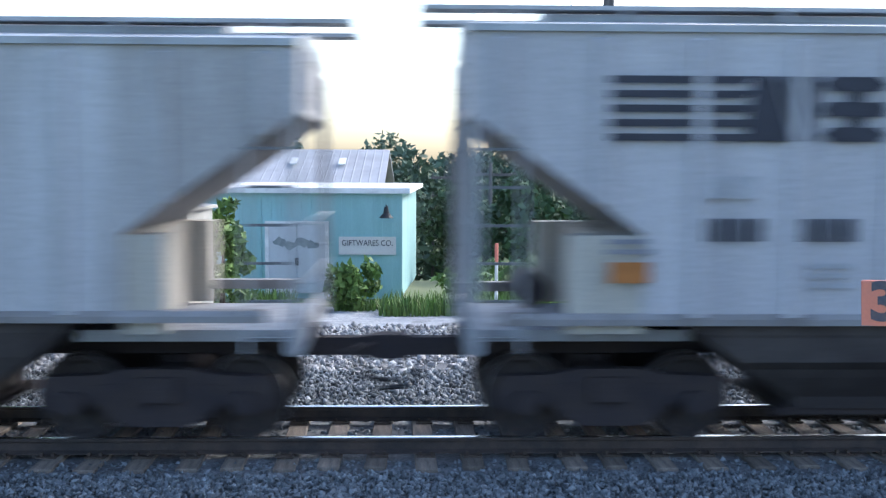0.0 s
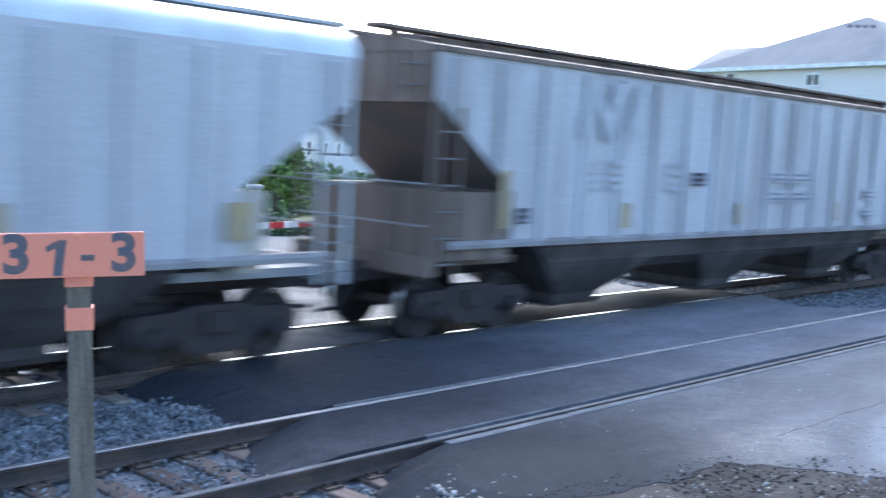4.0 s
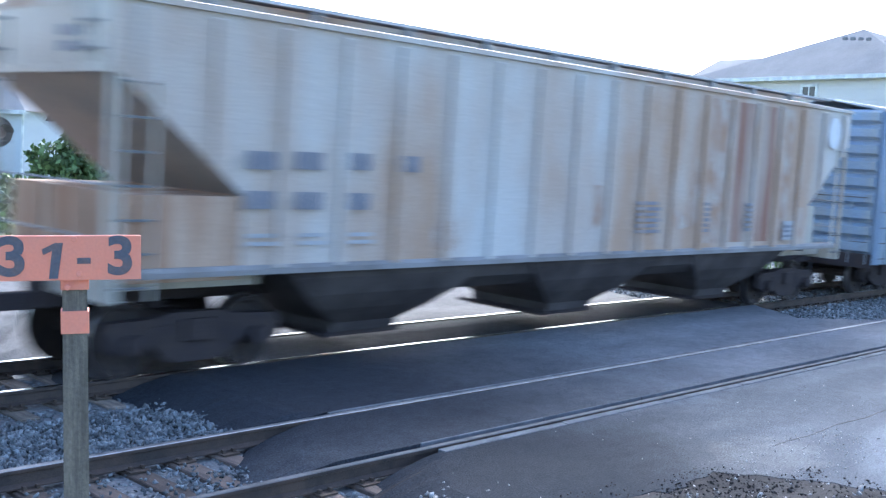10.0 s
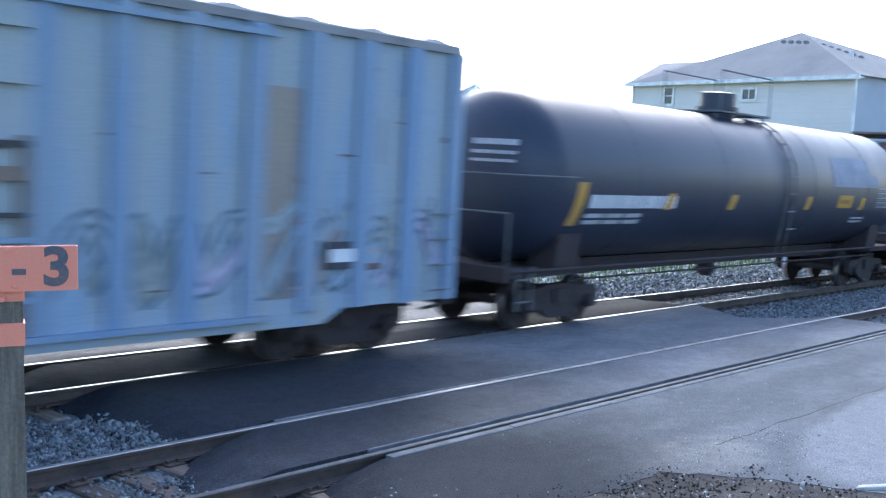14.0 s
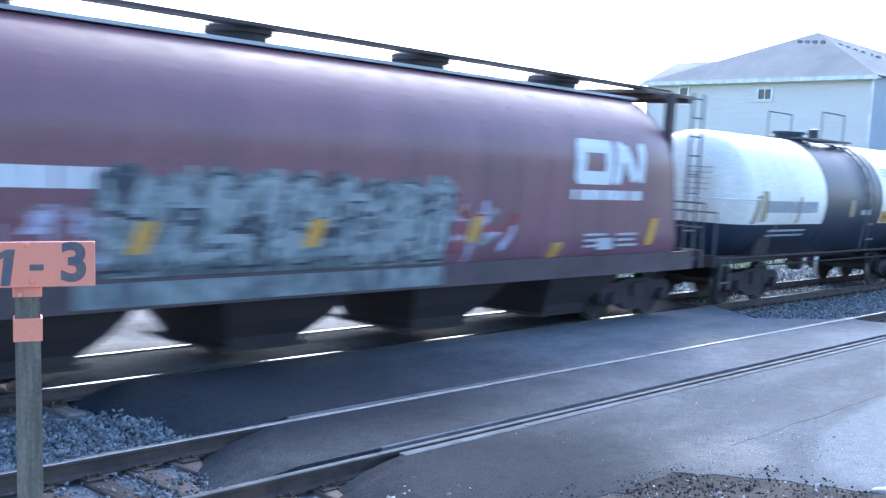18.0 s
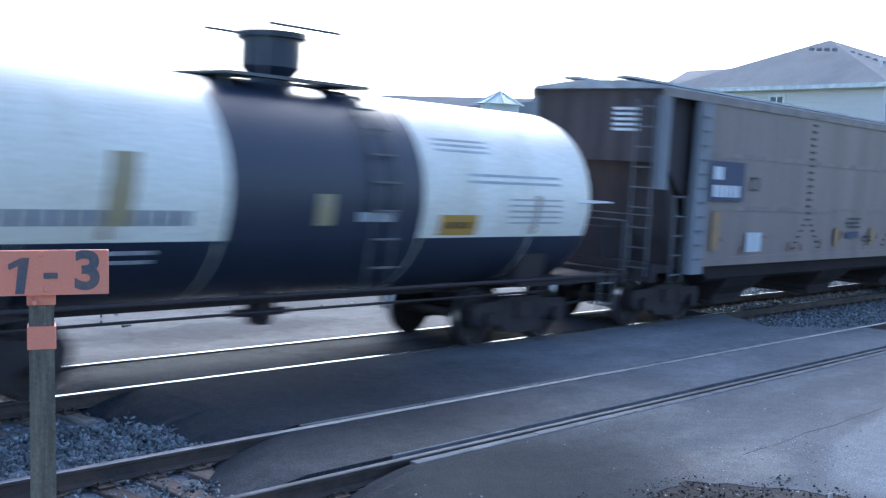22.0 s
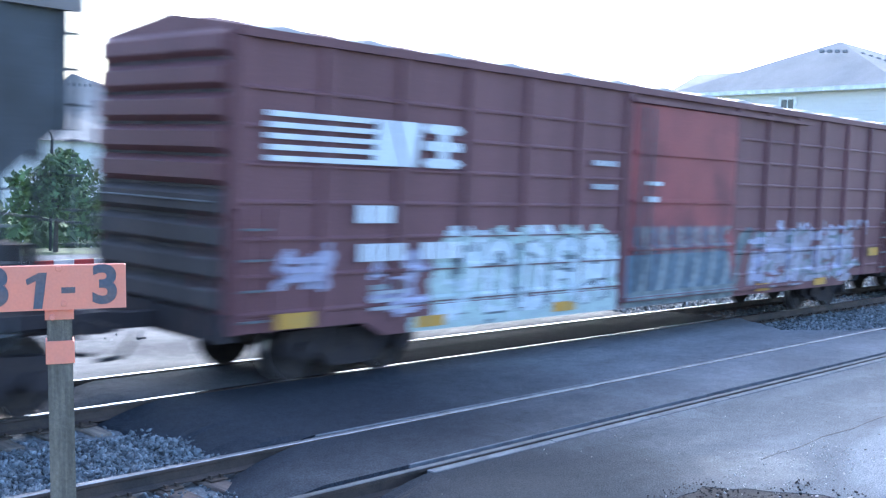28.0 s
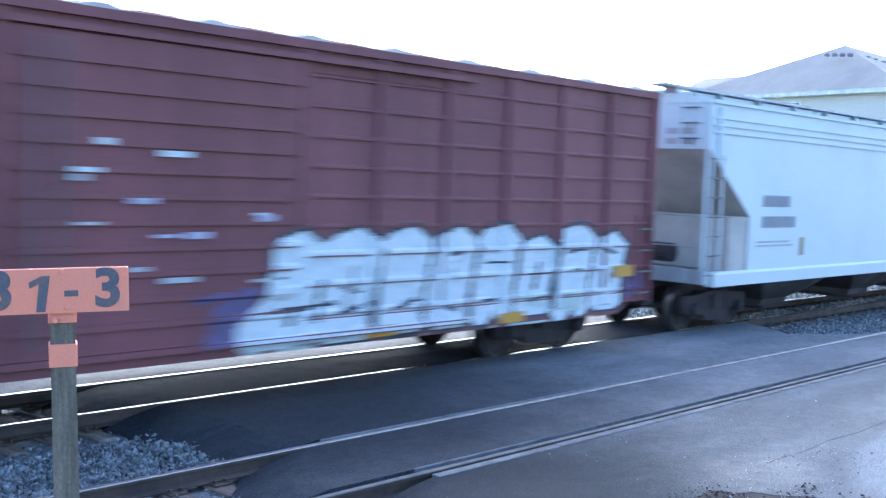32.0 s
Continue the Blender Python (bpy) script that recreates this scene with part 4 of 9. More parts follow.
def hopper(label, centre, half, truck_at, reach, zt=4.22, zb=1.45, body="hop_gray", roof="roof_gray", end="end_brown", slope="slope", posts=18,
           zk=3.45, zl=2.25, inset=1.75, trough=0.88, round_eave=False, bay="bay", hatch=True, nose="hop_gray", cage=1.0):
    """A covered hopper wagon with outside posts, sloped ends and three discharge bays."""
    car = begin_car("covered_hopper", label, "hopper wagon", centre, truck_at, reach)
    W = Y_SIDE - 0.03
    bm = BM()
    prism_y(bm, [(-half, zt), (-half, zk), (-half + inset, zl), (-half + inset, zb), (half - inset, zb), (half - inset, zl), (half, zk), (half, zt)], -W, W)
    bmesh.ops.recalc_face_normals(bm, faces=bm.faces)
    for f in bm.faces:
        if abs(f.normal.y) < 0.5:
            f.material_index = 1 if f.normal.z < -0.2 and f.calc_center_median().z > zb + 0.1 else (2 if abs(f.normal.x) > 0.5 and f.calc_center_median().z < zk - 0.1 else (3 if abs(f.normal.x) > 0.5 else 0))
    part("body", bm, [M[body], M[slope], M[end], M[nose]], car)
    # roof: cambered sheet or rounded shoulder
    rise = 0.30
    bm = BM()
    if round_eave:
        prof = [(-W, zt - 0.02)] + [(-W + 0.62 * (1 - math.cos(a)), zt + 0.42 * math.sin(a)) for a in (0.25, 0.55, 0.85, 1.15, 1.4)] + [(0, zt + 0.46)]
    else:
        prof = [(-W - 0.05, zt), (-W - 0.05, zt + 0.07), (-W + 0.10, zt + 0.09), (-0.5, zt + rise - 0.06), (0, zt + rise - 0.03)]
    prof = prof + [(-a, z) for a, z in reversed(prof[:-1])]
    prism_x(bm, prof, -half - 0.02, half + 0.02)
    ro = part("roof", bm, M[roof], car, smooth=round_eave)
    if round_eave:
        crease(ro, 50)
    top = zt + (0.46 if round_eave else rise)
    if hatch:
        n = 6
        for i in range(n):
            x = (i - (n - 1) / 2) * (2 * half - 1.6) / n
            bm = BM()
            L = (2 * half - 1.6) / n / 2 - 0.04
            prism_x(bm, [(-0.66, top - 0.16), (-0.66, top - 0.01), (-0.4, top + 0.012), (-0.3, top + 0.07), (0.3, top + 0.07), (0.4, top + 0.012), (0.66, top - 0.01), (0.66, top - 0.16)], x - L, x + L)
            part("hatch_cover", bm, M[roof], car)
    running_boards(car, half, top + 0.02, 0.5, two=True, w=0.34, steel="end_brown" if roof == "end_brown" else "board_gray")
    # outside posts, both sides
    step = (2 * half - 2 * 0.35) / (posts - 1)
    for s in (-1, 1):
        for i in range(posts):
            x = -half + 0.35 + i * step
            e = half - abs(x)
            low = zb if e > inset else (zl + (inset - e) / inset * (zk - zl) + 0.02)
            bm = BM()
            bevel_box(bm, x - 0.07, x + 0.07, s * Y_SIDE - 0.04, s * Y_SIDE + 0.03, low, zt - 0.06, 0.02)
            part("side_post", bm, M[body], car)
        bm = BM()
        deep = 0.26 if body == "hop_clean" else 0.085
        prism_x(bm, [(s * (W - 0.15), zb - deep), (s * (W + 0.05), zb - deep), (s * (W + 0.05), zb - 0.02), (s * (W + 0.02), zb + 0.03), (s * (W - 0.15), zb + 0.03)],
                -half + 0.35, half - 0.35)
        part("side_sill", bm, M[body if body == "hop_clean" else "slope_gray"], car, "thin side sill with a chamfered upper edge")
    # bays
    bays(car, (-half * 0.52, 0.0, half * 0.52), zb, W - 0.05, M[bay], top=1.9, bottom=0.6)
    bm = BM()
    # the sloped foot of the sides, drawn in under the sill
    a, b, c = half * 0.76, half * 0.66, W - 0.06
    loft(bm, [[(-a, -c, zb - 0.02), (a, -c, zb - 0.02), (a, c, zb - 0.02), (-a, c, zb - 0.02)], [(-b - 0.1, -c + 0.12, trough + 0.2), (b + 0.1, -c + 0.12, trough + 0.2), (b + 0.1, c - 0.12, trough + 0.2), (-b - 0.1, c - 0.12, trough + 0.2)],
              [(-b, -c + 0.42, trough), (b, -c + 0.42, trough), (b, c - 0.42, trough), (-b, c - 0.42, trough)]])
    part("hopper_trough", bm, M[bay], car)
    # end cages: bulkhead, corner posts, platform, ladders
    for s in (-1, 1):
        xe = s * half
        bm = BM()
        box(bm, min(xe, xe - s * 0.1), max(xe, xe - s * 0.1), -W, W, 1.02, 1.30)
        box(bm, min(xe, xe - s * (inset + 0.6)), max(xe, xe - s * (inset + 0.6)), -1.1, 1.1, 1.1, 1.22)
        part("end_sill", bm, M["end_pale" if body == "hop_rust" else "end_brown" if nose == "end_brown" else "post_gray"], car)
        bm = BM()
        lap = cage if s < 0 else 1.35
        for d, y0, y1 in ((lap, -W + 0.04, -W + 0.42), (lap, W - 0.42, W - 0.04), (lap + (0.3 if lap > 0.5 else 0.0), -W + 0.43, W - 0.43)):
            bm = BM()
            box(bm, min(xe - s * d, xe - s * (inset + 0.01)), max(xe - s * d, xe - s * (inset + 0.01)), y0, y1, 1.24, zl - 0.01)
            part("end_bulkhead", bm, M[end if s < 0 else "end_pale"], car)
        for yy in (() if cage < 0.5 or nose == "hop_clean" or s > 0 else (-0.62, 0.62)):
            bm = BM()
            box(bm, xe - s * 0.11, xe - s * 0.01, yy - 0.075, yy + 0.075, 1.3, zk - 0.002)
            part("end_post", bm, M["end_pale" if body == "hop_rust" else "end_brown" if nose == "end_brown" else "post_gray"], car)
        for yy in (-W + 0.06, W - 0.06):
            bm = BM()
            box(bm, xe - s * 0.05, xe, yy - 0.025, yy + 0.025, 1.3, zk - 0.002)
            part("corner_post", bm, M[nose], car)
        ladder(car, xe - s * 0.32, -W - 0.02, 1.05, zk - 0.1, "side", 0.42, M[nose])
        ladder(car, xe + s * 0.04, 1.2, 1.05, zt - 0.1, "end", 0.42, M[nose])
        ladder(car, xe + s * 0.07, -1.15, zk + 0.05, zt, "end", 0.42, M[nose], 0.3)
        for z in (1.75, 2.35):
            grab(car, (xe, -W + 0.1, z), (xe, W - 0.1, z), (s * 0.06, 0, 0), 0.014, M["post_gray"])
    # brake reservoir and pipes at one end
    if cage > 0.5:
        bm = BM()
        turned(bm, [(-0.55, 0.05), (-0.5, 0.2), (0.5, 0.2), (0.55, 0.05)], "y", 14, (-half + 0.75, 0.1, 1.55))
        part("brake_reservoir", bm, M["under"], car)
    else:
        # beam under the head sheet and a stiffener down the bulkhead
        bm = BM()
        box(bm, -half - 0.05, -half + 0.02, -W + 0.04, W - 0.04, zk - 0.05, zk + 0.05)
        part("end_beam", bm, M[nose], car)
        for yy in (-0.55, 0.55):
            bm = BM()
            box(bm, -half + cage - 0.05, -half + cage - 0.002, yy - 0.04, yy + 0.04, 1.3, zl - 0.02)
            part("end_stiffener", bm, M[end], car)
    bm = BM()
    rod(bm, (-half * 0.9, -0.9, 1.18), (half * 0.9, -0.9, 1.18), 0.025, 6)
    part("brake_pipe", bm, M["under"], car)
    return car


def boxcar(label, centre, half, truck_at, reach, zt=4.5, zb=0.66, body="boxred", post="boxred", door="doorred", posts=8, door_span=(-1.6, 1.6), seams=8, ridge=0.22, roof="roof_gray", eave="", door_ribs=4, deep_posts=False, pitch=0.466):
    """A boxcar: posted sides, corrugated ends, ribbed roof and a sliding door."""
    car = begin_car("boxcar", label, "boxcar", centre, truck_at, reach)
    W = Y_SIDE - 0.06
    bm = BM()
    box(bm, -half, half, -W, W, zb + 0.35, zt)
    part("body", bm, M[body], car)
    for s in (-1, 1):
        bm = BM()
        mid = (door_span[0] + door_span[1]) / 2
        prism_y(bm, [(-half, zb + 0.38), (-half, zb + 0.2), (-half + 2.2, zb + 0.2), (-half + 2.6, zb), (half - 2.6, zb), (half - 2.2, zb + 0.2), (half, zb + 0.2), (half, zb + 0.38)],
                s * W - 0.03, s * (W + 0.012) if s > 0 else -W - 0.012)
        part("side_sill", bm, M[body], car)
        # posts
        for x0, x1 in ((-half + 0.07, door_span[0] - 0.1), (door_span[1] + 0.1, half - 0.07)):
            for i in range(posts + 1):
                x = x0 + (x1 - x0) * i / posts
                bm = BM()
                d = 0.085 if deep_posts else 0.065
                ww = 0.155 if deep_posts else 0.085
                y0, y1 = sorted((s * W, s * (W + d)))
                bevel_box(bm, x - ww, x + ww, y0, y1, zb + 0.2, zt - 0.05, 0.025)
                part("side_post", bm, M[post], car)
            if seams:
                for k in range(seams):
                    z = zb + 0.44 + pitch * k
                    bm = BM()
                    prism_x(bm, [(s * (W - 0.005), z - 0.03), (s * (W + 0.034), z - 0.03), (s * (W + 0.034), z - 0.006), (s * (W - 0.005), z + 0.03)], x0, x1)
                    part("side_seam", bm, M[body], car)
        # door
        bm = BM()
        y0, y1 = sorted((s * (W + 0.002), s * (W + 0.075)))
        bevel_box(bm, door_span[0], door_span[1], y0, y1, zb + 0.2, zt - 0.22, 0.02)
        dr = part("door", bm, M[door], car)
        for k in range(1, door_ribs + 1):
            z = zb + 0.2 + (zt - zb - 0.42) * k / (door_ribs + 1)
            bm = BM()
            y0, y1 = sorted((s * (W + 0.07), s * (W + 0.115)))
            box(bm, door_span[0] + 0.06, door_span[1] - 0.06, y0, y1, z - 0.035, z + 0.035)
            part("door_rib", bm, M[door], dr)
        for x in (door_span[0] + 0.25, door_span[0] + 0.55):
            bm = BM()
            rod(bm, (x, s * (W + 0.14), zb + 0.3), (x, s * (W + 0.14), zt - 0.3), 0.022, 6)
            part("lock_rod", bm, M["board"], dr)
        for z, x0, x1 in ((zt - 0.18, door_span[0] - 0.1, door_span[1] + 3.2), (zb + 0.16, door_span[0] - 0.1, door_span[1] + 3.2)):
            bm = BM()
            y0, y1 = sorted((s * (W - 0.01), s * (W + 0.13)))
            box(bm, x0, x1, y0, y1, z - 0.035, z + 0.035)
            part("door_track", bm, M[post], car)
        bm = BM()
        y0, y1 = sorted((s * (W - 0.02), s * (W + 0.075)))
        box(bm, -half, half, y0, y1, zt - 0.06, zt + 0.05)
        part("eave", bm, M[eave or post], car)
    bm = BM()
    prism_x(bm, [(-W - 0.05, zt), (-W - 0.05, zt + 0.06), (0, zt + ridge + 0.06), (W + 0.05, zt + 0.06), (W + 0.05, zt)], -half - 0.02, half + 0.02)
    ro = part("roof", bm, M[roof], car)
    n = 14
    for i in range(n):
        x = -half + (i + 0.5) * 2 * half / n
        bm = BM()
        for s in (-1, 1):
            loft(bm, [[(x - 0.34, s * (W - 0.05), zt + 0.055), (x + 0.34, s * (W - 0.05), zt + 0.055), (x + 0.25, s * (W - 0.05), zt + 0.085), (x - 0.25, s * (W - 0.05), zt + 0.085)],
                      [(x - 0.34, s * 0.08, zt + ridge + 0.04), (x + 0.34, s * 0.08, zt + ridge + 0.04), (x + 0.25, s * 0.08, zt + ridge + 0.10), (x - 0.25, s * 0.08, zt + ridge + 0.10)]])
        part("roof_rib", bm, M[roof], ro)
        # rounded cap where the rib ends over the eave, its highlight painted pale
        bm = BM()
        loft(bm, [[(x - 0.36, -W - 0.055, zt + 0.05), (x + 0.36, -W - 0.055, zt + 0.05), (x + 0.26, -W - 0.04, zt + 0.085), (x + 0.1, -W - 0.03, zt + 0.115), (x - 0.1, -W - 0.03, zt + 0.115), (x - 0.26, -W - 0.04, zt + 0.085)],
                  [(x - 0.34, -W + 0.35, zt + 0.1), (x + 0.34, -W + 0.35, zt + 0.1), (x + 0.25, -W + 0.35, zt + 0.135), (x + 0.1, -W + 0.35, zt + 0.15), (x - 0.1, -W + 0.35, zt + 0.15), (x - 0.25, -W + 0.35, zt + 0.135)]])
        part("roof_rib_cap", bm, M["rib_highlight"], ro)
    # corrugated ends
    for s in (-1, 1):
        bm = BM()
        prism_x(bm, [(-W, zt), (0, zt + ridge + 0.05), (W, zt)], s * half - 0.02, s * half + 0.02)
        part("end_gable", bm, M[body], car)
        # sheet behind the ribs, coloured dark for the shadows in their gaps
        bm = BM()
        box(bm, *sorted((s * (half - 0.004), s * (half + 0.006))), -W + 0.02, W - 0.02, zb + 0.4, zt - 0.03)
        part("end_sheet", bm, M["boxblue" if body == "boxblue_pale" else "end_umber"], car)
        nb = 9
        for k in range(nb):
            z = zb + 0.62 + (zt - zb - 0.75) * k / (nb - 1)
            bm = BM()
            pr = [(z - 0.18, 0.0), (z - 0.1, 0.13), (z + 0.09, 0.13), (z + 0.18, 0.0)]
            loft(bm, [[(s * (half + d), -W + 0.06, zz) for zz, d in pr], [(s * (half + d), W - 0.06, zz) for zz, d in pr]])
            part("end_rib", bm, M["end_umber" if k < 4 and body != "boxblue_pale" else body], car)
        for yy in (-W + 0.03, W - 0.03):
            bm = BM()
            box(bm, min(s * half, s * (half + 0.05)), max(s * half, s * (half + 0.05)), yy - 0.03, yy + 0.03, zb + 0.3, zt)
            part("corner_post", bm, M[post], car)
        ladder(car, s * (half - 0.32), -W - 0.09, zb + 0.2, zb + 1.75, "side", 0.44, M[body])
        ladder(car, s * (half + 0.1), -W + 0.35, zb + 0.2, zb + 1.75, "end", 0.44, M[body])
        grab(car, (s * (half + 0.02), -W + 0.2, 2.45), (s * (half + 0.02), W - 0.2, 2.45), (s * 0.12, 0, 0))
        bm = BM()
        box(bm, min(s * (half - 0.1), s * (half + 0.12)), max(s * (half - 0.1), s * (half + 0.12)), -W, W, zb + 0.1, zb + 0.45)
        part("end_sill", bm, M["under"], car)
    bm = BM()
    for x in (-half * 0.45, -half * 0.2, 0.3, half * 0.3, half * 0.5):
        box(bm, x - 0.08, x + 0.08, -W + 0.05, W - 0.05, 0.72, 1.0)
    rod(bm, (-half * 0.6, -0.6, 0.8), (half * 0.6, -0.6, 0.8), 0.03, 6)
    part("crossbearer", bm, M["under"], car)
    return car


def tank_body(bm, r, zc, x0, x1, n=48, head=0.55, cap0=True, cap1=True):
    """A barrel from x0 to x1; domed heads where asked."""
    prof = []
    steps = 7
    if cap0:
        prof += [(x0 - head * math.cos(a), r * max(0.02, math.sin(a))) for a in (math.pi / 2 * i / steps for i in range(steps))]
    prof.append((x0, r))
    prof.append((x1, r))
    if cap1:
        prof += [(x1 + head * math.cos(a), r * max(0.02, math.sin(a))) for a in (math.pi / 2 * (steps - 1 - i) / steps for i in range(steps))]
    turned(bm, prof, "x", n, (0, 0, zc))


def tank_wagon(label, centre, half, truck_at, reach, r, zc, paint, lower=None, band=None, dome="pipe", band_paint="tank_black", head=0.55, trim=0.0, tail=0.0):
    """A tank wagon: barrel with domed heads, saddles, platform with rails and dome, side running rods."""
    car = begin_car("tank_wagon", label, "tank wagon", centre, truck_at, reach)
    bm = BM()
    tank_body(bm, r, zc, -half + trim + head, half - trim - tail - head, head=head)
    bmesh.ops.recalc_face_normals(bm, faces=bm.faces)
    if lower is not None:
        bmesh.ops.bisect_plane(bm, geom=bm.verts[:] + bm.edges[:] + bm.faces[:], plane_co=(0, 0, lower), plane_no=(0, 0, 1))
        if band:
            for x in band:
                bmesh.ops.bisect_plane(bm, geom=bm.verts[:] + bm.edges[:] + bm.faces[:], plane_co=(x, 0, 0), plane_no=(1, 0, 0))
        for f in bm.faces:
            c = f.calc_center_median()
            if c.z < lower or (band and band[0] < c.x < band[1]):
                f.material_index = 1
    ba = part("barrel", bm, [M[paint], M[band_paint]], car, smooth=True)
    crease(ba, 45)
    # weld seams
    for x in (-half * 0.62, -half * 0.25, half * 0.25, half * 0.62):
        bm = BM()
        turned(bm, [(x - 0.012, r + 0.001), (x - 0.006, r + 0.006), (x + 0.006, r + 0.006), (x + 0.012, r + 0.001)], "x", 40, (0, 0, zc))
        part("weld_seam", bm, M["tank_black"] if (band and band[0] < x < band[1]) else M[paint], car)
    for s in (-1, 1):
        bm = BM()
        prism_x(bm, [(-1.25, zc - r * 0.55), (-0.5, zc - r - 0.02), (0.5, zc - r - 0.02), (1.25, zc - r * 0.55), (1.15, 0.98), (-1.15, 0.98)], s * truck_at - 0.35, s * truck_at + 0.35)
        part("saddle", bm, M["under"], car)
        bm = BM()
        xe = s * (half + 0.15)
        box(bm, min(s * (truck_at - 0.5), xe), max(s * (truck_at - 0.5), xe), -1.35, 1.35, 1.0, 1.1)
        box(bm, xe - 0.06, xe + 0.06, -1.45, 1.45, 0.95, 1.2)
        part("end_platform", bm, M["under"], car)
        bm = BM()
        rod(bm, (xe, -1.4, 1.2), (xe, -1.4, 2.1), 0.02, 6)
        rod(bm, (xe, 1.4, 1.2), (xe, 1.4, 2.1), 0.02, 6)
        rod(bm, (xe, -1.4, 2.1), (xe, 1.4, 2.1), 0.02, 6)
        part("end_rail", bm, M["board"], car)
        bm = BM()
        rod(bm, (s * (half - 1.5), -r - 0.04, zc + 0.02), (s * (half - 0.2), -r * 0.86, zc + 0.02), 0.018, 6)
        rod(bm, (s * (half - 0.2), -r * 0.86, zc + 0.02), (s * (half + 0.12), 0, zc + 0.02), 0.018, 6)
        part("handrail", bm, M["board" if paint == "tank_black" else "white_paint"], car)
        ladder(car, s * (half - 0.35), -1.42, 0.45, 1.2, "side", 0.4)
    for side in (-1, 1):
        bm = BM()
        rod(bm, (-half, side * 1.42, 1.12), (half, side * 1.42, 1.12), 0.03, 8)
        rod(bm, (-half + 2.0, side * 1.3, 0.9), (half - 2.0, side * 1.3, 0.9), 0.02, 6)
        part("side_rod", bm, M["under"], car)
    # top works
    zt = zc + r
    bm = BM()
    if dome == "pipe":
        turned(bm, [(zt - 0.15, 0.42), (zt + 0.12, 0.42), (zt + 0.12, 0.5), (zt + 0.2, 0.5), (zt + 0.2, 0.42), (zt + 0.52, 0.42), (zt + 0.56, 0.2)], "z", 20)
    elif dome == "tall":
        turned(bm, [(zt - 0.2, 0.36), (zt + 0.1, 0.36), (zt + 0.22, 0.46), (zt + 0.62, 0.46), (zt + 0.62, 0.54), (zt + 0.7, 0.54), (zt + 0.7, 0.3)], "z", 20)
    else:
        turned(bm, [(zt - 0.1, 0.14), (zt + 0.34, 0.14), (zt + 0.36, 0.05)], "z", 12, (0.5, 0, 0))
        part("standpipe", bm, M["tank_black"], car)
        bm = BM()
        turned(bm, [(zt - 0.1, 0.36), (zt + 0.14, 0.36), (zt + 0.14, 0.44), (zt + 0.2, 0.44), (zt + 0.2, 0.1)], "z", 18, (-1.0, 0, 0))
    part("dome", bm, M["tank_black"], car, "dark valve dome")
    bm = BM()
    for x0, x1, y0, y1 in ((-1.3, -0.62, -0.75, 0.75), (0.62, 1.3, -0.75, 0.75), (-0.62, 0.62, -0.75, -0.5), (-0.62, 0.62, 0.5, 0.75)):
        box(bm, x0, x1, y0, y1, zt + 0.02, zt + 0.06)
    for x in (-1.2, 1.2):
        rod(bm, (x, -0.6, zt - 0.15), (x, -0.6, zt + 0.04), 0.03, 6)
        rod(bm, (x, 0.6, zt - 0.15), (x, 0.6, zt + 0.04), 0.03, 6)
    pf = part("platform", bm, M["board"], car)
    for y in (-0.73, 0.73):
        bm = BM()
        rl, rh = (1.25, 0.95) if dome == "pipe" else (0.7, 0.74)
        for x in (-rl, rl):
            rod(bm, (x, y, zt + 0.06), (x, y, zt + rh), 0.017, 6)
        rod(bm, (-rl, y, zt + rh), (rl, y, zt + rh), 0.02, 6)
        part("platform_rail", bm, M["board"], pf)
    # side ladder bent round the barrel
    la = None
    for d in (-0.22, 0.22):
        bm = BM()
        pts = [(0.9 + d, -1.42, 1.1)] + [(0.9 + d, -(r + 0.06) * math.cos(a), zc + (r + 0.06) * math.sin(a)) for a in (0.0, 0.3, 0.6, 0.9, 1.15)]
        tube(bm, pts, 0.017)
        la = part("stile" if la else "ladder", bm, M["board"], la or car)
    for a in (-0.6, -0.35, -0.1, 0.15, 0.4, 0.65, 0.9, 1.1):
        rg = part("rung", TM["rung"], None, la)
        rr = r + 0.06
        rg.matrix_basis = pose(0.9, -rr * math.cos(max(a, 0)) - (0.0 if a >= 0 else 0.0), zc + rr * (math.sin(a) if a >= 0 else a))
    # bottom outlet
    bm = BM()
    turned(bm, [(0.5, 0.16), (0.62, 0.22), (zc - r + 0.1, 0.22)], "z", 14)
    box(bm, -0.5, 0.5, -0.05, 0.05, 0.62, 0.72)
    part("outlet", bm, M["under"], car)
    return car


def head_bars(car, name, r, zc, x0, head, rows, y0, y1, n, material):
    """Small unreadable lettering on the domed head towards the front: rows of (low, high) above the middle."""
    for za, zb in rows:
        bm = BM()
        step = (y1 - y0) / n
        on = lambda y, z, up: (x0 - (head + up) * math.sqrt(max(0.0, 1 - (y * y + z * z) / (r * r))), y, zc + z)
        for k in range(n):
            ya, yb = y0 + k * step, y0 + (k + 0.82) * step
            loft(bm, [[on(ya, za, 0.012), on(yb, za, 0.012), on(yb, zb, 0.012), on(ya, zb, 0.012)], [on(ya, za, -0.01), on(yb, za, -0.01), on(yb, zb, -0.01), on(ya, zb, -0.01)]])
        tagged(part(name, bm, material, car), kind="stuff")


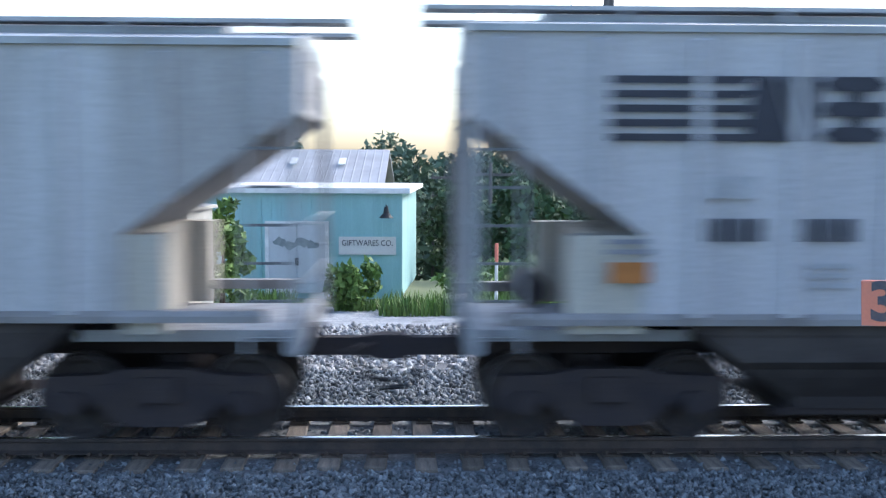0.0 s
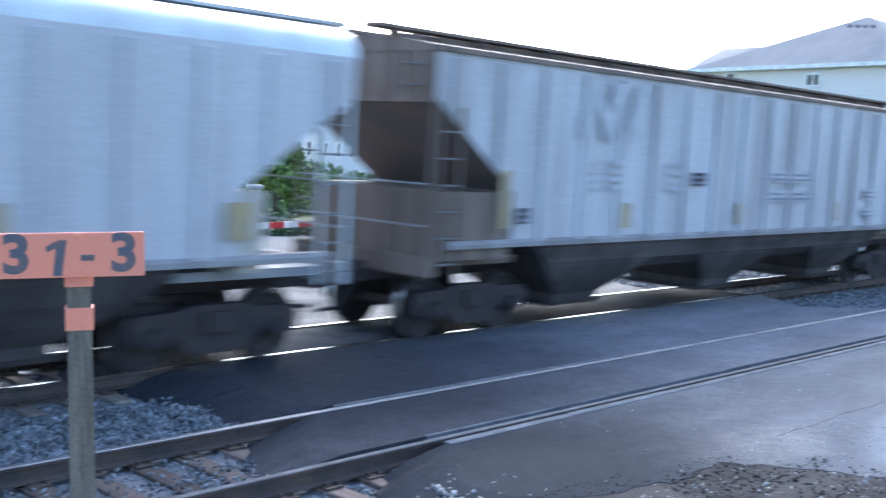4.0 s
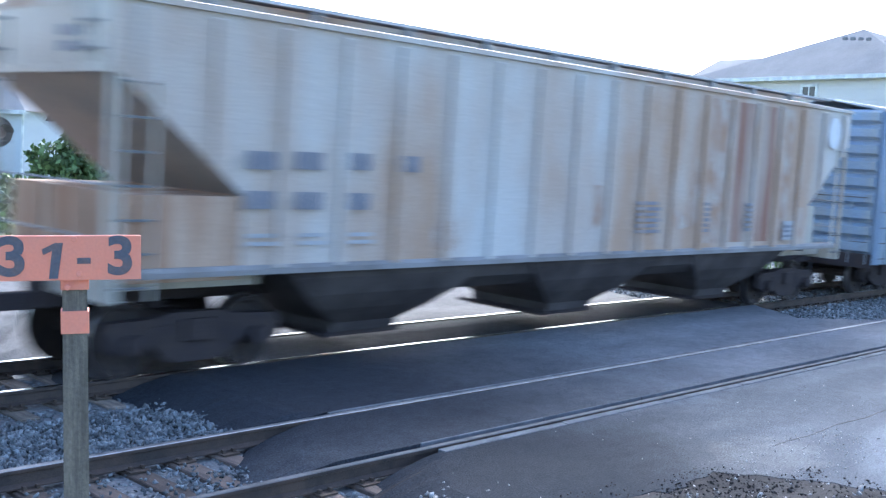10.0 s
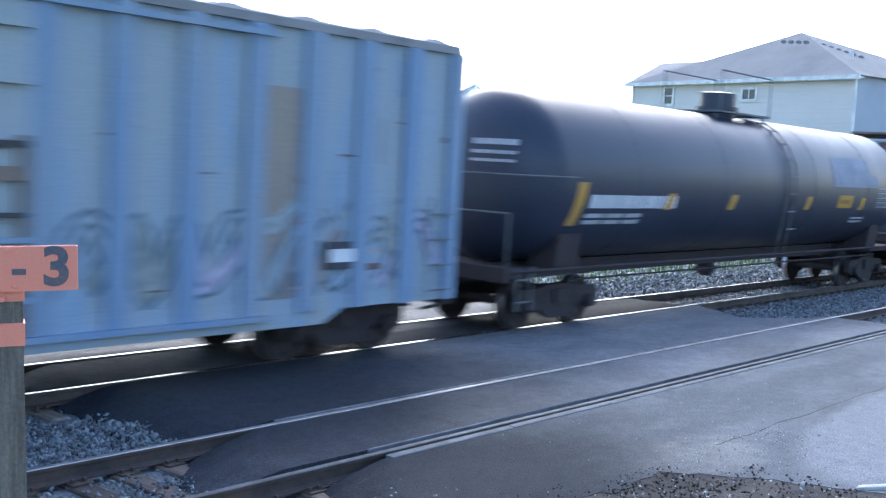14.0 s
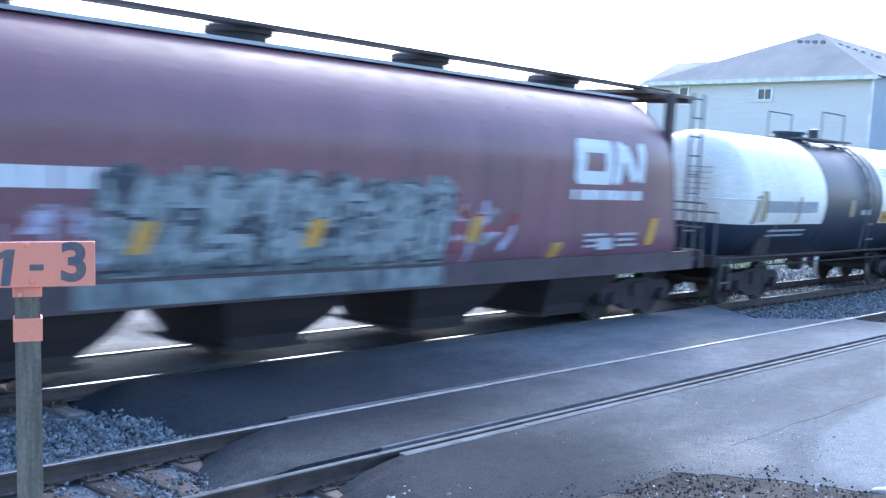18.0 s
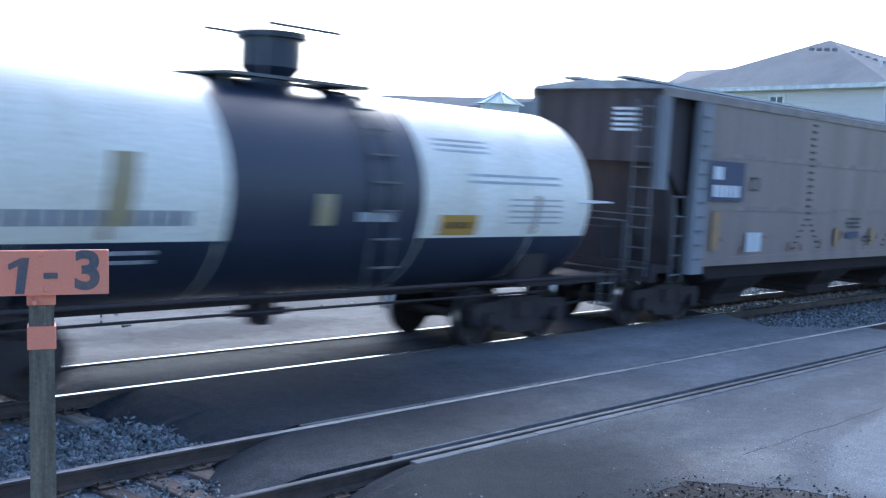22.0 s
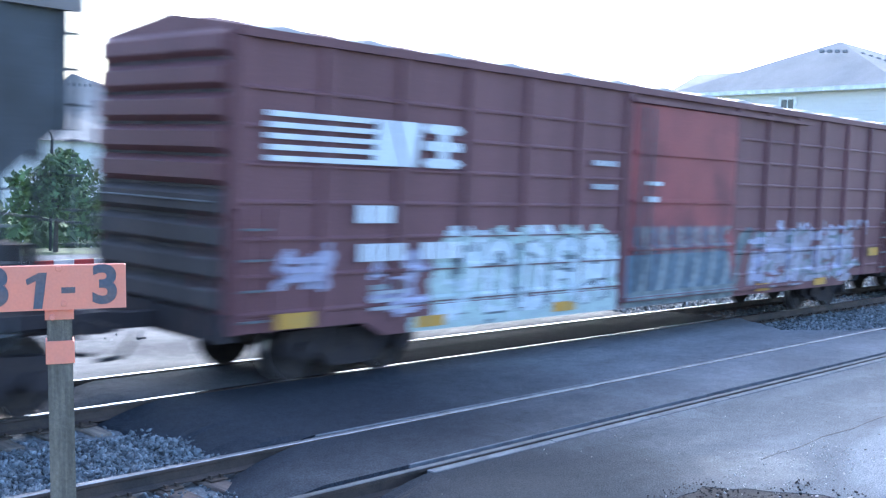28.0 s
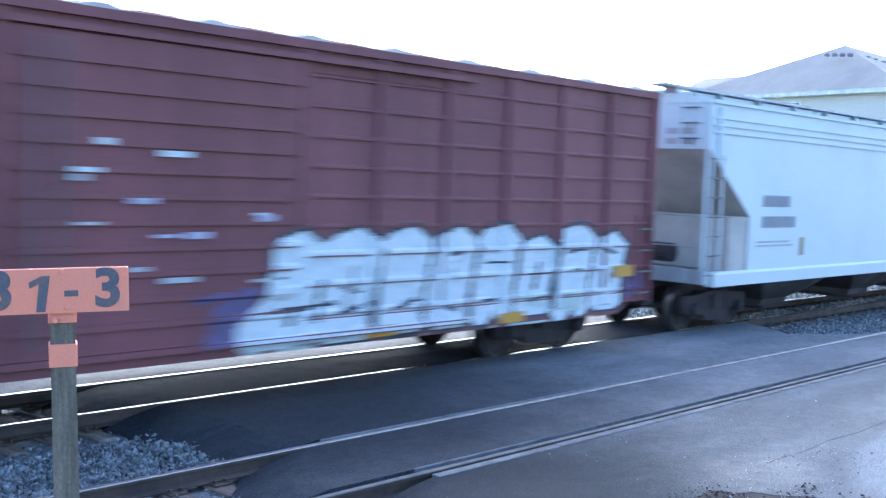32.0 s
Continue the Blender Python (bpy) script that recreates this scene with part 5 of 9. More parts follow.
def curved_patch(car, name, x0, x1, a0, a1, r, zc, material, label="", slant=0.0, n=6):
    """A painted mark that follows a barrel; angles in degrees above the waist on the near side."""
    bm = BM()
    rr, rows = r + 0.004, []
    for i in range(n + 1):
        a = radians(a0 + (a1 - a0) * i / n)
        k = slant * i / n
        rows.append([(x0 + k, -rr * math.cos(a), zc + rr * math.sin(a)), (x1 + k, -rr * math.cos(a), zc + rr * math.sin(a)),
                     (x1 + k, -(r - 0.01) * math.cos(a), zc + (r - 0.01) * math.sin(a)), (x0 + k, -(r - 0.01) * math.cos(a), zc + (r - 0.01) * math.sin(a))])
    loft(bm, rows)
    return part(name, bm, material, car, label)


def curved_bars(car, name, x, w, a0, a1, n, r, zc, material, gap=0.3):
    bm = BM()
    step = w / n
    for k in range(n):
        rows = []
        for i in range(3):
            a = radians(a0 + (a1 - a0) * i / 2)
            xa, xb = x + k * step, x + k * step + step * (1 - gap)
            rows.append([(xa, -(r + .004) * math.cos(a), zc + (r + .004) * math.sin(a)), (xb, -(r + .004) * math.cos(a), zc + (r + .004) * math.sin(a)),
                         (xb, -(r - .01) * math.cos(a), zc + (r - .01) * math.sin(a)), (xa, -(r - .01) * math.cos(a), zc + (r - .01) * math.sin(a))])
        loft(bm, rows)
    return tagged(part(name, bm, material, car), kind="stuff")


def side_curve(n=12, zb=1.28, zt=4.1, wide=1.56, top=0.95):
    """Half outline of a round-sided hopper: upright foot, swelling side, rounded shoulder."""
    pts = [(1.42, zb)]
    for i in range(n + 1):
        k = i / n
        z = zb + 0.25 + (zt - zb - 0.25) * k
        w = wide * (1 - 0.03 * (1 - k) ** 2) if k < 0.55 else wide - (wide - top) * ((k - 0.55) / 0.45) ** 2.2
        pts.append((w, z))
    return pts


def on_curve(pts, z):
    for (a, za), (b, zb) in zip(pts, pts[1:]):
        if za <= z <= zb:
            return a + (b - a) * (z - za) / (zb - za)
    return pts[-1][0]


def curve_patch(car, name, pts, x0, x1, z0, z1, material, label="", slant=0.0, n=6, lift=0.006):
    bm = BM()
    rows = []
    for i in range(n + 1):
        z = z0 + (z1 - z0) * i / n
        y = -on_curve(pts, z)
        k = slant * i / n
        rows.append([(x0 + k, y - lift, z), (x1 + k, y - lift, z), (x1 + k, y + 0.01, z), (x0 + k, y + 0.01, z)])
    loft(bm, rows)
    return part(name, bm, material, car, label)


def smooth_path(pts, per=6):
    """Points along a rounded course through the given ones."""
    p = [pts[0]] + list(pts) + [pts[-1]]
    out = []
    for a, b, c, d in zip(p, p[1:], p[2:], p[3:]):
        for i in range(per):
            t = i / per
            out.append(tuple(0.5 * (2 * b[k] + (c[k] - a[k]) * t + (2 * a[k] - 5 * b[k] + 4 * c[k] - d[k]) * t * t + (3 * b[k] - a[k] - 3 * c[k] + d[k]) * t ** 3) for k in (0, 1)))
    return out + [pts[-1]]


def ribbon(car, name, course, widths, flat, lift, material, lo, hi):
    """One sprayed stroke: a thin film along a course of (x, z), lying on the side."""
    bm = BM()
    rings = []
    n = len(course)
    for i, (x, z) in enumerate(course):
        (xa, za), (xb, zb) = course[max(i - 1, 0)], course[min(i + 1, n - 1)]
        d = math.hypot(xb - xa, zb - za) or 1
        nx, nz = -(zb - za) / d * widths[i], (xb - xa) / d * widths[i]
        up = lift + 0.00018 * i
        e1, e2 = (x + nx, min(max(z + nz, lo), hi)), (x - nx, min(max(z - nz, lo), hi))
        rings.append([(e1[0], flat(e1[1]) - up, e1[1]), (e2[0], flat(e2[1]) - up, e2[1]), (e2[0], flat(e2[1]) + 0.004, e2[1]), (e1[0], flat(e1[1]) + 0.004, e1[1])])
    loft(bm, rings)
    return part(name, bm, M[material], car)


def cloud(car, x0, x1, z0, z1, material, seed, y=None, pts=None, lift=0.003, step=0.22, ragged=0.22):
    """A sprayed ground with a lobed upper and a torn lower edge."""
    rs = random.Random(seed)
    flat = lambda z: (-on_curve(pts, z) if pts else (-Y_SIDE if y is None else y))
    bm = BM()
    rings = []
    n = max(4, int((x1 - x0) / step))
    ph = rs.uniform(0, 6)
    for i in range(n + 1):
        k = i / n
        end = min(1.0, 4 * k + 0.35, 4 * (1 - k) + 0.35)
        top = z1 - (z1 - z0) * ragged * (0.5 + 0.35 * math.sin(ph + 9 * k * (x1 - x0) / 2.2) + rs.uniform(-0.15, 0.15)) - (1 - end) * (z1 - z0) * 0.5
        low = z0 + (z1 - z0) * ragged * 0.4 * rs.random() + (1 - end) * (z1 - z0) * 0.25
        zs = [low + (top - low) * q / 4 for q in range(5)]
        x = x0 + (x1 - x0) * k
        rings.append([(x, flat(z) - lift, z) for z in zs] + [(x, flat(z) + 0.004, z) for z in reversed(zs)])
    loft(bm, rings)
    return part("graffiti", bm, M[material], car)


def scrawl(car, x0, x1, z0, z1, n, fills, edge, seed, y=None, pts=None, slant=0.15, fat=0.2, wide=1.25, rim=0.075):
    """Sprayed strokes that say nothing: fat leaning waves, each with a dark rim beneath and thin cuts on top."""
    flat = lambda z: (-on_curve(pts, z) if pts else (-Y_SIDE if y is None else y))
    step = (x1 - x0) / n
    h = z1 - z0
    rs = random.Random(seed)
    for i in range(n):
        cx = x0 + i * step
        knots = rs.choice((3, 4, 4, 5))
        up = rs.random() < 0.5
        course = []
        for k in range(knots):
            u = (k + rs.uniform(-0.35, 0.35)) / (knots - 1) * wide - (wide - 1) / 2
            v = rs.uniform(0.72, 0.95) if (k % 2 == 0) == up else rs.uniform(0.08, 0.36)
            course.append((cx + u * step + slant * v * h, z0 + v * h))
        course = smooth_path(course)
        m = len(course)
        w = [fat * h * (0.62 + 0.38 * math.sin(math.pi * min(max(j / (m - 1), 0.05), 0.95))) * rs.uniform(0.85, 1.15) for j in range(m)]
        base = 0.006 + 0.0006 * (i % 3)
        ribbon(car, "graffiti", course, [a + rim for a in w], flat, base, edge, z0 - 0.03, z1 + 0.05)
        ribbon(car, "graffiti", course, w, flat, base + 0.006, fills[i % len(fills)], z0, z1)
        a = rs.randrange(0, max(1, m - 9))
        cut = [(px + rs.uniform(-0.02, 0.02) + 0.25 * w[0], pz) for px, pz in course[a:a + 8]]
        ribbon(car, "graffiti", cut, [0.026] * len(cut), flat, base + 0.012, edge, z0, z1)


def boxcar_face(W, zb, pitch, seams, spans, posts, door, ribs):
    """Depth of a boxcar's side at a place on it, posts, seams and door included."""
    def depth(X, Z):
        y = np.where(Z < zb + 0.38, W + 0.032, W)
        for k in range(seams):
            y = np.where(np.abs(Z - (zb + 0.44 + pitch * k)) < 0.032, np.maximum(y, W + 0.036), y)
        for a, b in spans:
            for i in range(posts + 1):
                y = np.where((np.abs(X - (a + (b - a) * i / posts)) < 0.09) & (Z > zb + 0.2), W + 0.068, y)
        inside = (X > door[0] - 0.01) & (X < door[1] + 0.01) & (Z > zb + 0.2)
        y = np.where(inside, W + 0.078, y)
        for z in ribs:
            y = np.where(inside & (np.abs(Z - z) < 0.037), W + 0.118, y)
        y = np.where((np.abs(Z - zb - 0.16) < 0.037) & (X > door[0] - 0.1) & (X < door[1] + 3.2), W + 0.133, y)
        return y
    return depth


def spray(car, x0, x1, z0, z1, strokes, depth, paints, cell=0.036, label=""):
    """A film of sprayed paint that lies on the side: strokes of (course, half width, paint), the later over the earlier."""
    nx, nz = int((x1 - x0) / cell) + 1, int((z1 - z0) / cell) + 1
    gx, gz = np.meshgrid(np.linspace(x0, x1, nx + 1), np.linspace(z0, z1, nz + 1), indexing="ij")
    cx, cz = (gx[:-1, :-1] + gx[1:, 1:]) / 2, (gz[:-1, :-1] + gz[1:, 1:]) / 2
    owner = np.full(cx.shape, -1)
    for course, half, paint in strokes:
        far = np.full(cx.shape, 9.0)
        for (ax, az), (bx, bz) in zip(course, course[1:]):
            L = (bx - ax) ** 2 + (bz - az) ** 2 or 1e-9
            k = np.clip(((cx - ax) * (bx - ax) + (cz - az) * (bz - az)) / L, 0, 1)
            far = np.minimum(far, np.hypot(cx - ax - k * (bx - ax), cz - az - k * (bz - az)))
        owner = np.where(far < half, paint, owner)
    ii, kk = np.nonzero(owner >= 0)
    ids = lambda i, k: i * (nz + 1) + k
    quads = np.stack([ids(ii, kk), ids(ii + 1, kk), ids(ii + 1, kk + 1), ids(ii, kk + 1)], 1)
    used, inv = np.unique(quads, return_inverse=True)
    quads = inv.reshape(-1, 4)
    v = np.stack([gx.ravel(), -(depth(gx, gz).ravel() + 0.005), gz.ravel()], 1)[used]
    me = bpy.data.meshes.new("graffiti")
    me.from_pydata(v.tolist(), [], quads.tolist())
    for p in paints:
        me.materials.append(M[p])
    me.polygons.foreach_set("material_index", owner[ii, kk].astype(np.int32))
    me.update()
    ob = tagged(new("graffiti", me), kind="stuff")
    ob.parent = car
    if label:
        ob["label"] = label
    return ob


def fat_tag(x0, x1, z0, z1, n, seed, fat=0.2, rim=0.06, lean=0.12, shade=0.5):
    """Fat rounded sprayed shapes that say nothing: 0 fill, 1 shade, 2 rim, 3 outer glow."""
    rs = random.Random(seed)
    step, h = (x1 - x0) / n, z1 - z0
    glow, body, cuts = [], [], []
    for i in range(n):
        cx = x0 + (i + 0.5) * step
        q = lambda u, v: (cx + u * step + lean * (v - 0.5) * h, z0 + v * h)
        w = fat * rs.uniform(0.85, 1.15)
        lo, hi = 0.12 + rs.uniform(0, 0.08), 0.86 - rs.uniform(0, 0.1)
        forms = [[q(-0.3, lo), q(-0.22, hi)], [q(0.22, lo + 0.04), q(0.28, hi - 0.05)]]
        forms.append([q(-0.25, hi), q(0.05, hi + 0.05), q(0.28, hi - 0.04)])
        forms.append(rs.choice(([q(-0.3, lo), q(0.25, lo)], [q(-0.25, 0.5), q(0.25, 0.46)], [q(-0.28, hi - 0.1), q(0.26, lo + 0.05)])))
        glow += [(f, w + rim + 0.07, 3) for f in forms]
        body += [(f, w + rim, 2) for f in forms] + [(f, w, 0) for f in forms]
        if rs.random() < shade:
            body.append(([q(-0.25, lo + 0.05), q(0.2, lo)], w * 0.55, 1))
        for _ in range(2):
            v = rs.uniform(0.2, 0.8)
            cuts.append(([q(rs.uniform(-0.35, 0), v), q(rs.uniform(0.05, 0.4), v + rs.uniform(-0.08, 0.08))], rs.uniform(0.018, 0.04), 2))
        cuts.append(([q(0.48, 0.12), q(0.46, 0.5), q(0.5, 0.85)], 0.04, 2))
    return glow + body + cuts


def wild_tag(x0, x1, z0, z1, n, seed, w=0.07):
    """A tangle of short level and leaning sprayed strokes in four paints."""
    rs = random.Random(seed)
    out = []
    for _ in range(n):
        x, z = rs.uniform(x0, x1), z0 + (z1 - z0) * rs.random() ** 0.9
        dx, dz = rs.choice(((rs.uniform(0.2, 0.6), rs.uniform(-0.06, 0.06)), (rs.uniform(-0.1, 0.15), rs.uniform(0.25, 0.6)), (rs.uniform(0.15, 0.4), rs.uniform(0.1, 0.35))))
        out.append((smooth_path([(x, z), (x + dx * 0.5, z + dz * 0.6), (min(x + dx, x1), min(z + dz, z1))], 3), w * rs.uniform(0.5, 1.5), rs.choice((0, 0, 0, 1, 1, 2, 3))))
    return out


def level(x0, x1, z0, z1, w, paint):
    """Level bands of paint that fill a field."""
    return [([(x0, z), (x1, z)], w, paint) for z in (z0 + w + k * 1.6 * w for k in range(max(1, int((z1 - z0 - 2 * w) / (1.6 * w)) + 1)))]


def stripes_logo(car, x, z0, z1, w, n, material, y, letters=True, part_label="striped emblem of plain bars and blocks"):
    """An emblem of level stripes that end in two plain slanted blocks."""
    h = (z1 - z0) / (2 * n - 1)
    holder = None
    for i in range(n):
        zz = z0 + 2 * i * h
        bm = BM()
        prism_y(bm, [(x, zz), (x + w * 0.50, zz), (x + w * 0.53, zz + h), (x, zz + h)], y - 0.006, y - 0.002)
        if holder is None:
            holder = part("emblem", bm, material, car, part_label)
        else:
            part("emblem_stripe", bm, material, holder)
    hgt = z1 - z0
    bm = BM()
    a = x + w * 0.50
    prism_y(bm, [(a, z0), (a + w * 0.17, z0), (a + w * 0.10, z1), (a + w * 0.03, z1)], y - 0.006, y - 0.002)
    prism_y(bm, [(a + w * 0.185, z0), (a + w * 0.23, z0), (a + w * 0.26, z1), (a + w * 0.115, z1)], y - 0.006, y - 0.002)
    part("emblem_block", bm, material, holder)
    bm = BM()
    b = x + w * 0.77
    for k in range(3):
        zz = z0 + hgt * 0.39 * k
        c = 0.02 if k != 1 else 0.0
        prism_y(bm, [(b + w * (0.01 + c), zz), (b + w * (0.22 - c), zz), (b + w * 0.23, zz + hgt * 0.11), (b + w * (0.22 - c), zz + hgt * 0.22), (b + w * (0.01 + c), zz + hgt * 0.22), (b + w * 0.0, zz + hgt * 0.11)], y - 0.006, y - 0.002)
    prism_y(bm, [(b + w * 0.09, z0 + 0.01), (b + w * 0.15, z0 + 0.01), (b + w * 0.15, z1 - 0.01), (b + w * 0.09, z1 - 0.01)], y - 0.0068, y - 0.0025)
    part("emblem_block", bm, material, holder)


def round_hopper(label, centre, half, truck_at, reach, body="cnbrown"):
    """A round-sided grain hopper with open end cages and four bays."""
    car = begin_car("covered_hopper", label, "hopper wagon", centre, truck_at, reach)
    pts = side_curve()
    zt = pts[-1][1]
    ring = lambda x, k=1.0, dz=0.0: [(x, -w * k, z) for w, z in pts] + [(x, -0.6 * k, zt + 0.18), (x, 0.6 * k, zt + 0.18)] + [(x, w * k, z) for w, z in reversed(pts)]
    bm = BM()
    # the ends lean outwards at the foot and are dished behind a bulkhead frame
    lean = lambda z: 0.32 - 0.75 * (zt + 0.18 - z) / (zt + 0.18 - pts[0][1])
    tilted = lambda s, d, k: [(s * (half - d - (0.15 if s > 0 else 0.75) - lean(z)), y, 2.75 + (z - 2.75) * k) for x, y, z in ring(0, k)]
    ends = ((0.75, 0.6), (0.35, 0.72), (0.1, 0.93), (0.0, 0.975), (0.25, 1.0), (1.3, 1.0))
    loft(bm, [tilted(-1, d, k) for d, k in ends] + [tilted(1, d, k) for d, k in reversed(ends)])
    bo = part("body", bm, M[body], car, smooth=True)
    crease(bo, 40)
    # soft upright dents between the inner stiffeners
    n = 15
    for i in range(n):
        x = -half + 1.9 + (2 * half - 3.2) * (i + 0.5) / n
        curve_patch(car, "side_rib", pts, x - 0.05, x + 0.05, 1.7, 4.05, M[body], n=9, lift=0.007)
    for i, x in enumerate((-half * 0.72, -half * 0.24, half * 0.24, half * 0.72)):
        bm = BM()
        turned(bm, [(zt + 0.1, 0.46), (zt + 0.34, 0.46), (zt + 0.34, 0.54), (zt + 0.43, 0.54), (zt + 0.5, 0.4)], "z", 20, (x, 0, 0))
        part("hatch_cover", bm, M["sill_dark"], car)
    bm = BM()
    box(bm, -half + 1.0, half - 0.4, -0.75, 0.75, zt + 0.15, zt + 0.2)
    part("roof", bm, M["roof_gray"], car, "pale grey roof strip")
    for a, b in ((-half - 1.05, -half + 0.55), (half - 0.1, half + 1.85)):
        bm = BM()
        bevel_box(bm, a, b, -0.8, 0.8, zt + 0.33, zt + 0.40, 0.015)
        rp = part("roof_platform", bm, M["end_brown"], car, "dark walkway over the wagon end")
        for x in (a + 0.3, b - 0.3):
            bm = BM()
            box(bm, x - 0.04, x + 0.04, -0.82, 0.82, zt + 0.24, zt + 0.33)
            part("bracket", bm, M["sill_dark"], rp)
    bm = BM()
    box(bm, -half - 1.1, half + 1.1, -0.66, -0.36, zt + 0.41, zt + 0.46)
    part("running_board", bm, M["sill_dark"], car)
    for s in (-1, 1):
        bm = BM()
        yy = sorted((s * 1.40, s * 1.52))
        box(bm, -half - 0.9, half + 0.9, yy[0], yy[1], 0.98, 1.34)
        part("side_sill", bm, M["sill_dark"], car)
    bays(car, (-half * 0.68, -half * 0.23, half * 0.23, half * 0.68), 1.3, 1.4, M["under"], zb=0.24, top=1.14, bottom=0.6, bulge=0.14)
    for s in (-1, 1):
        xe = s * (half + 1.35)
        xi = s * (half - (0.2 if s > 0 else 0.8))
        # stepped end with slope, recessed steel and frame
        bm = BM()
        box(bm, min(xi, xi + s * 0.5), max(xi, xi + s * 0.5), -0.62, 0.62, 1.35, 2.35)
        part("end_bulkhead", bm, M["end_dark"], car)
        bm = BM()
        outer = tilted(s, -0.03, 0.985)
        slip = lambda p, y, z, d: (p[0] + s * (lean(p[2]) - lean(z) + d), y, z)
        hole = [slip(p, max(-0.86, min(0.86, p[1])), max(1.62, min(3.28, p[2])), 0) for p in outer]
        back = lambda r: [(x - s * 0.09, y, z) for x, y, z in r]
        loft(bm, [back(outer), outer, hole, back(hole)], cap=False)
        part("end_plate", bm, M["end_mauve"], car, "mauve end plate with an opening")
        for yy in (-0.5, 0.5):
            bm = BM()
            prism_y(bm, [(xi - s * 0.2, 3.4), (xi - s * 0.32, 3.4), (xi + s * 0.26, 1.2), (xi + s * 0.4, 1.2)], yy - 0.05, yy + 0.05)
            part("end_post", bm, M[body], car)
        # dark upright bars added to stand for the shaded edges of the plate
        for yy in (-1.36, 1.36):
            bm = BM()
            box(bm, min(xi - s * 0.02, xi + s * 0.16), max(xi - s * 0.02, xi + s * 0.16), yy - 0.07, yy + 0.07, 1.2, zt + 0.3)
            part("corner_post", bm, M["sill_dark"], car)
        for z in (2.2, 3.42):
            bm = BM()
            d = 0.1 - lean(z)
            box(bm, min(xi + s * d, xi + s * (d + 0.08)), max(xi + s * d, xi + s * (d + 0.08)), -1.1, 1.1, z - 0.07, z + 0.07)
            part("end_beam", bm, M[body], car)
        bm = BM()
        box(bm, min(xi, xe), max(xi, xe), -1.4, 1.4, 1.12, 1.2)
        box(bm, min(xe - s * 0.1, xe), max(xe - s * 0.1, xe), -1.5, 1.5, 0.98, 1.34)
        part("end_platform", bm, M["sill_dark"], car)
        ladder(car, xe - s * 0.3, -1.3, 1.2, zt + 0.4, "side", 0.42)
        bm = BM()
        for yy in (-1.45, 1.45):
            rod(bm, (xe, yy, 1.3), (xe, yy, 2.3), 0.02, 6)
        for z in (1.8, 2.3):
            rod(bm, (xe, -1.45, z), (xe, 1.45, z), 0.02, 6)
        part("end_rail", bm, M["board"], car)
        bm = BM()
        turned(bm, [(-0.5, 0.05), (-0.45, 0.2), (0.45, 0.2), (0.5, 0.05)], "y", 14, (xi + s * (0.85 if s > 0 else 0.12), 0.1, 1.75 if s > 0 else 2.75))
        part("brake_reservoir", bm, M["cnbrown" if s < 0 else "under"], car)
    return car, pts


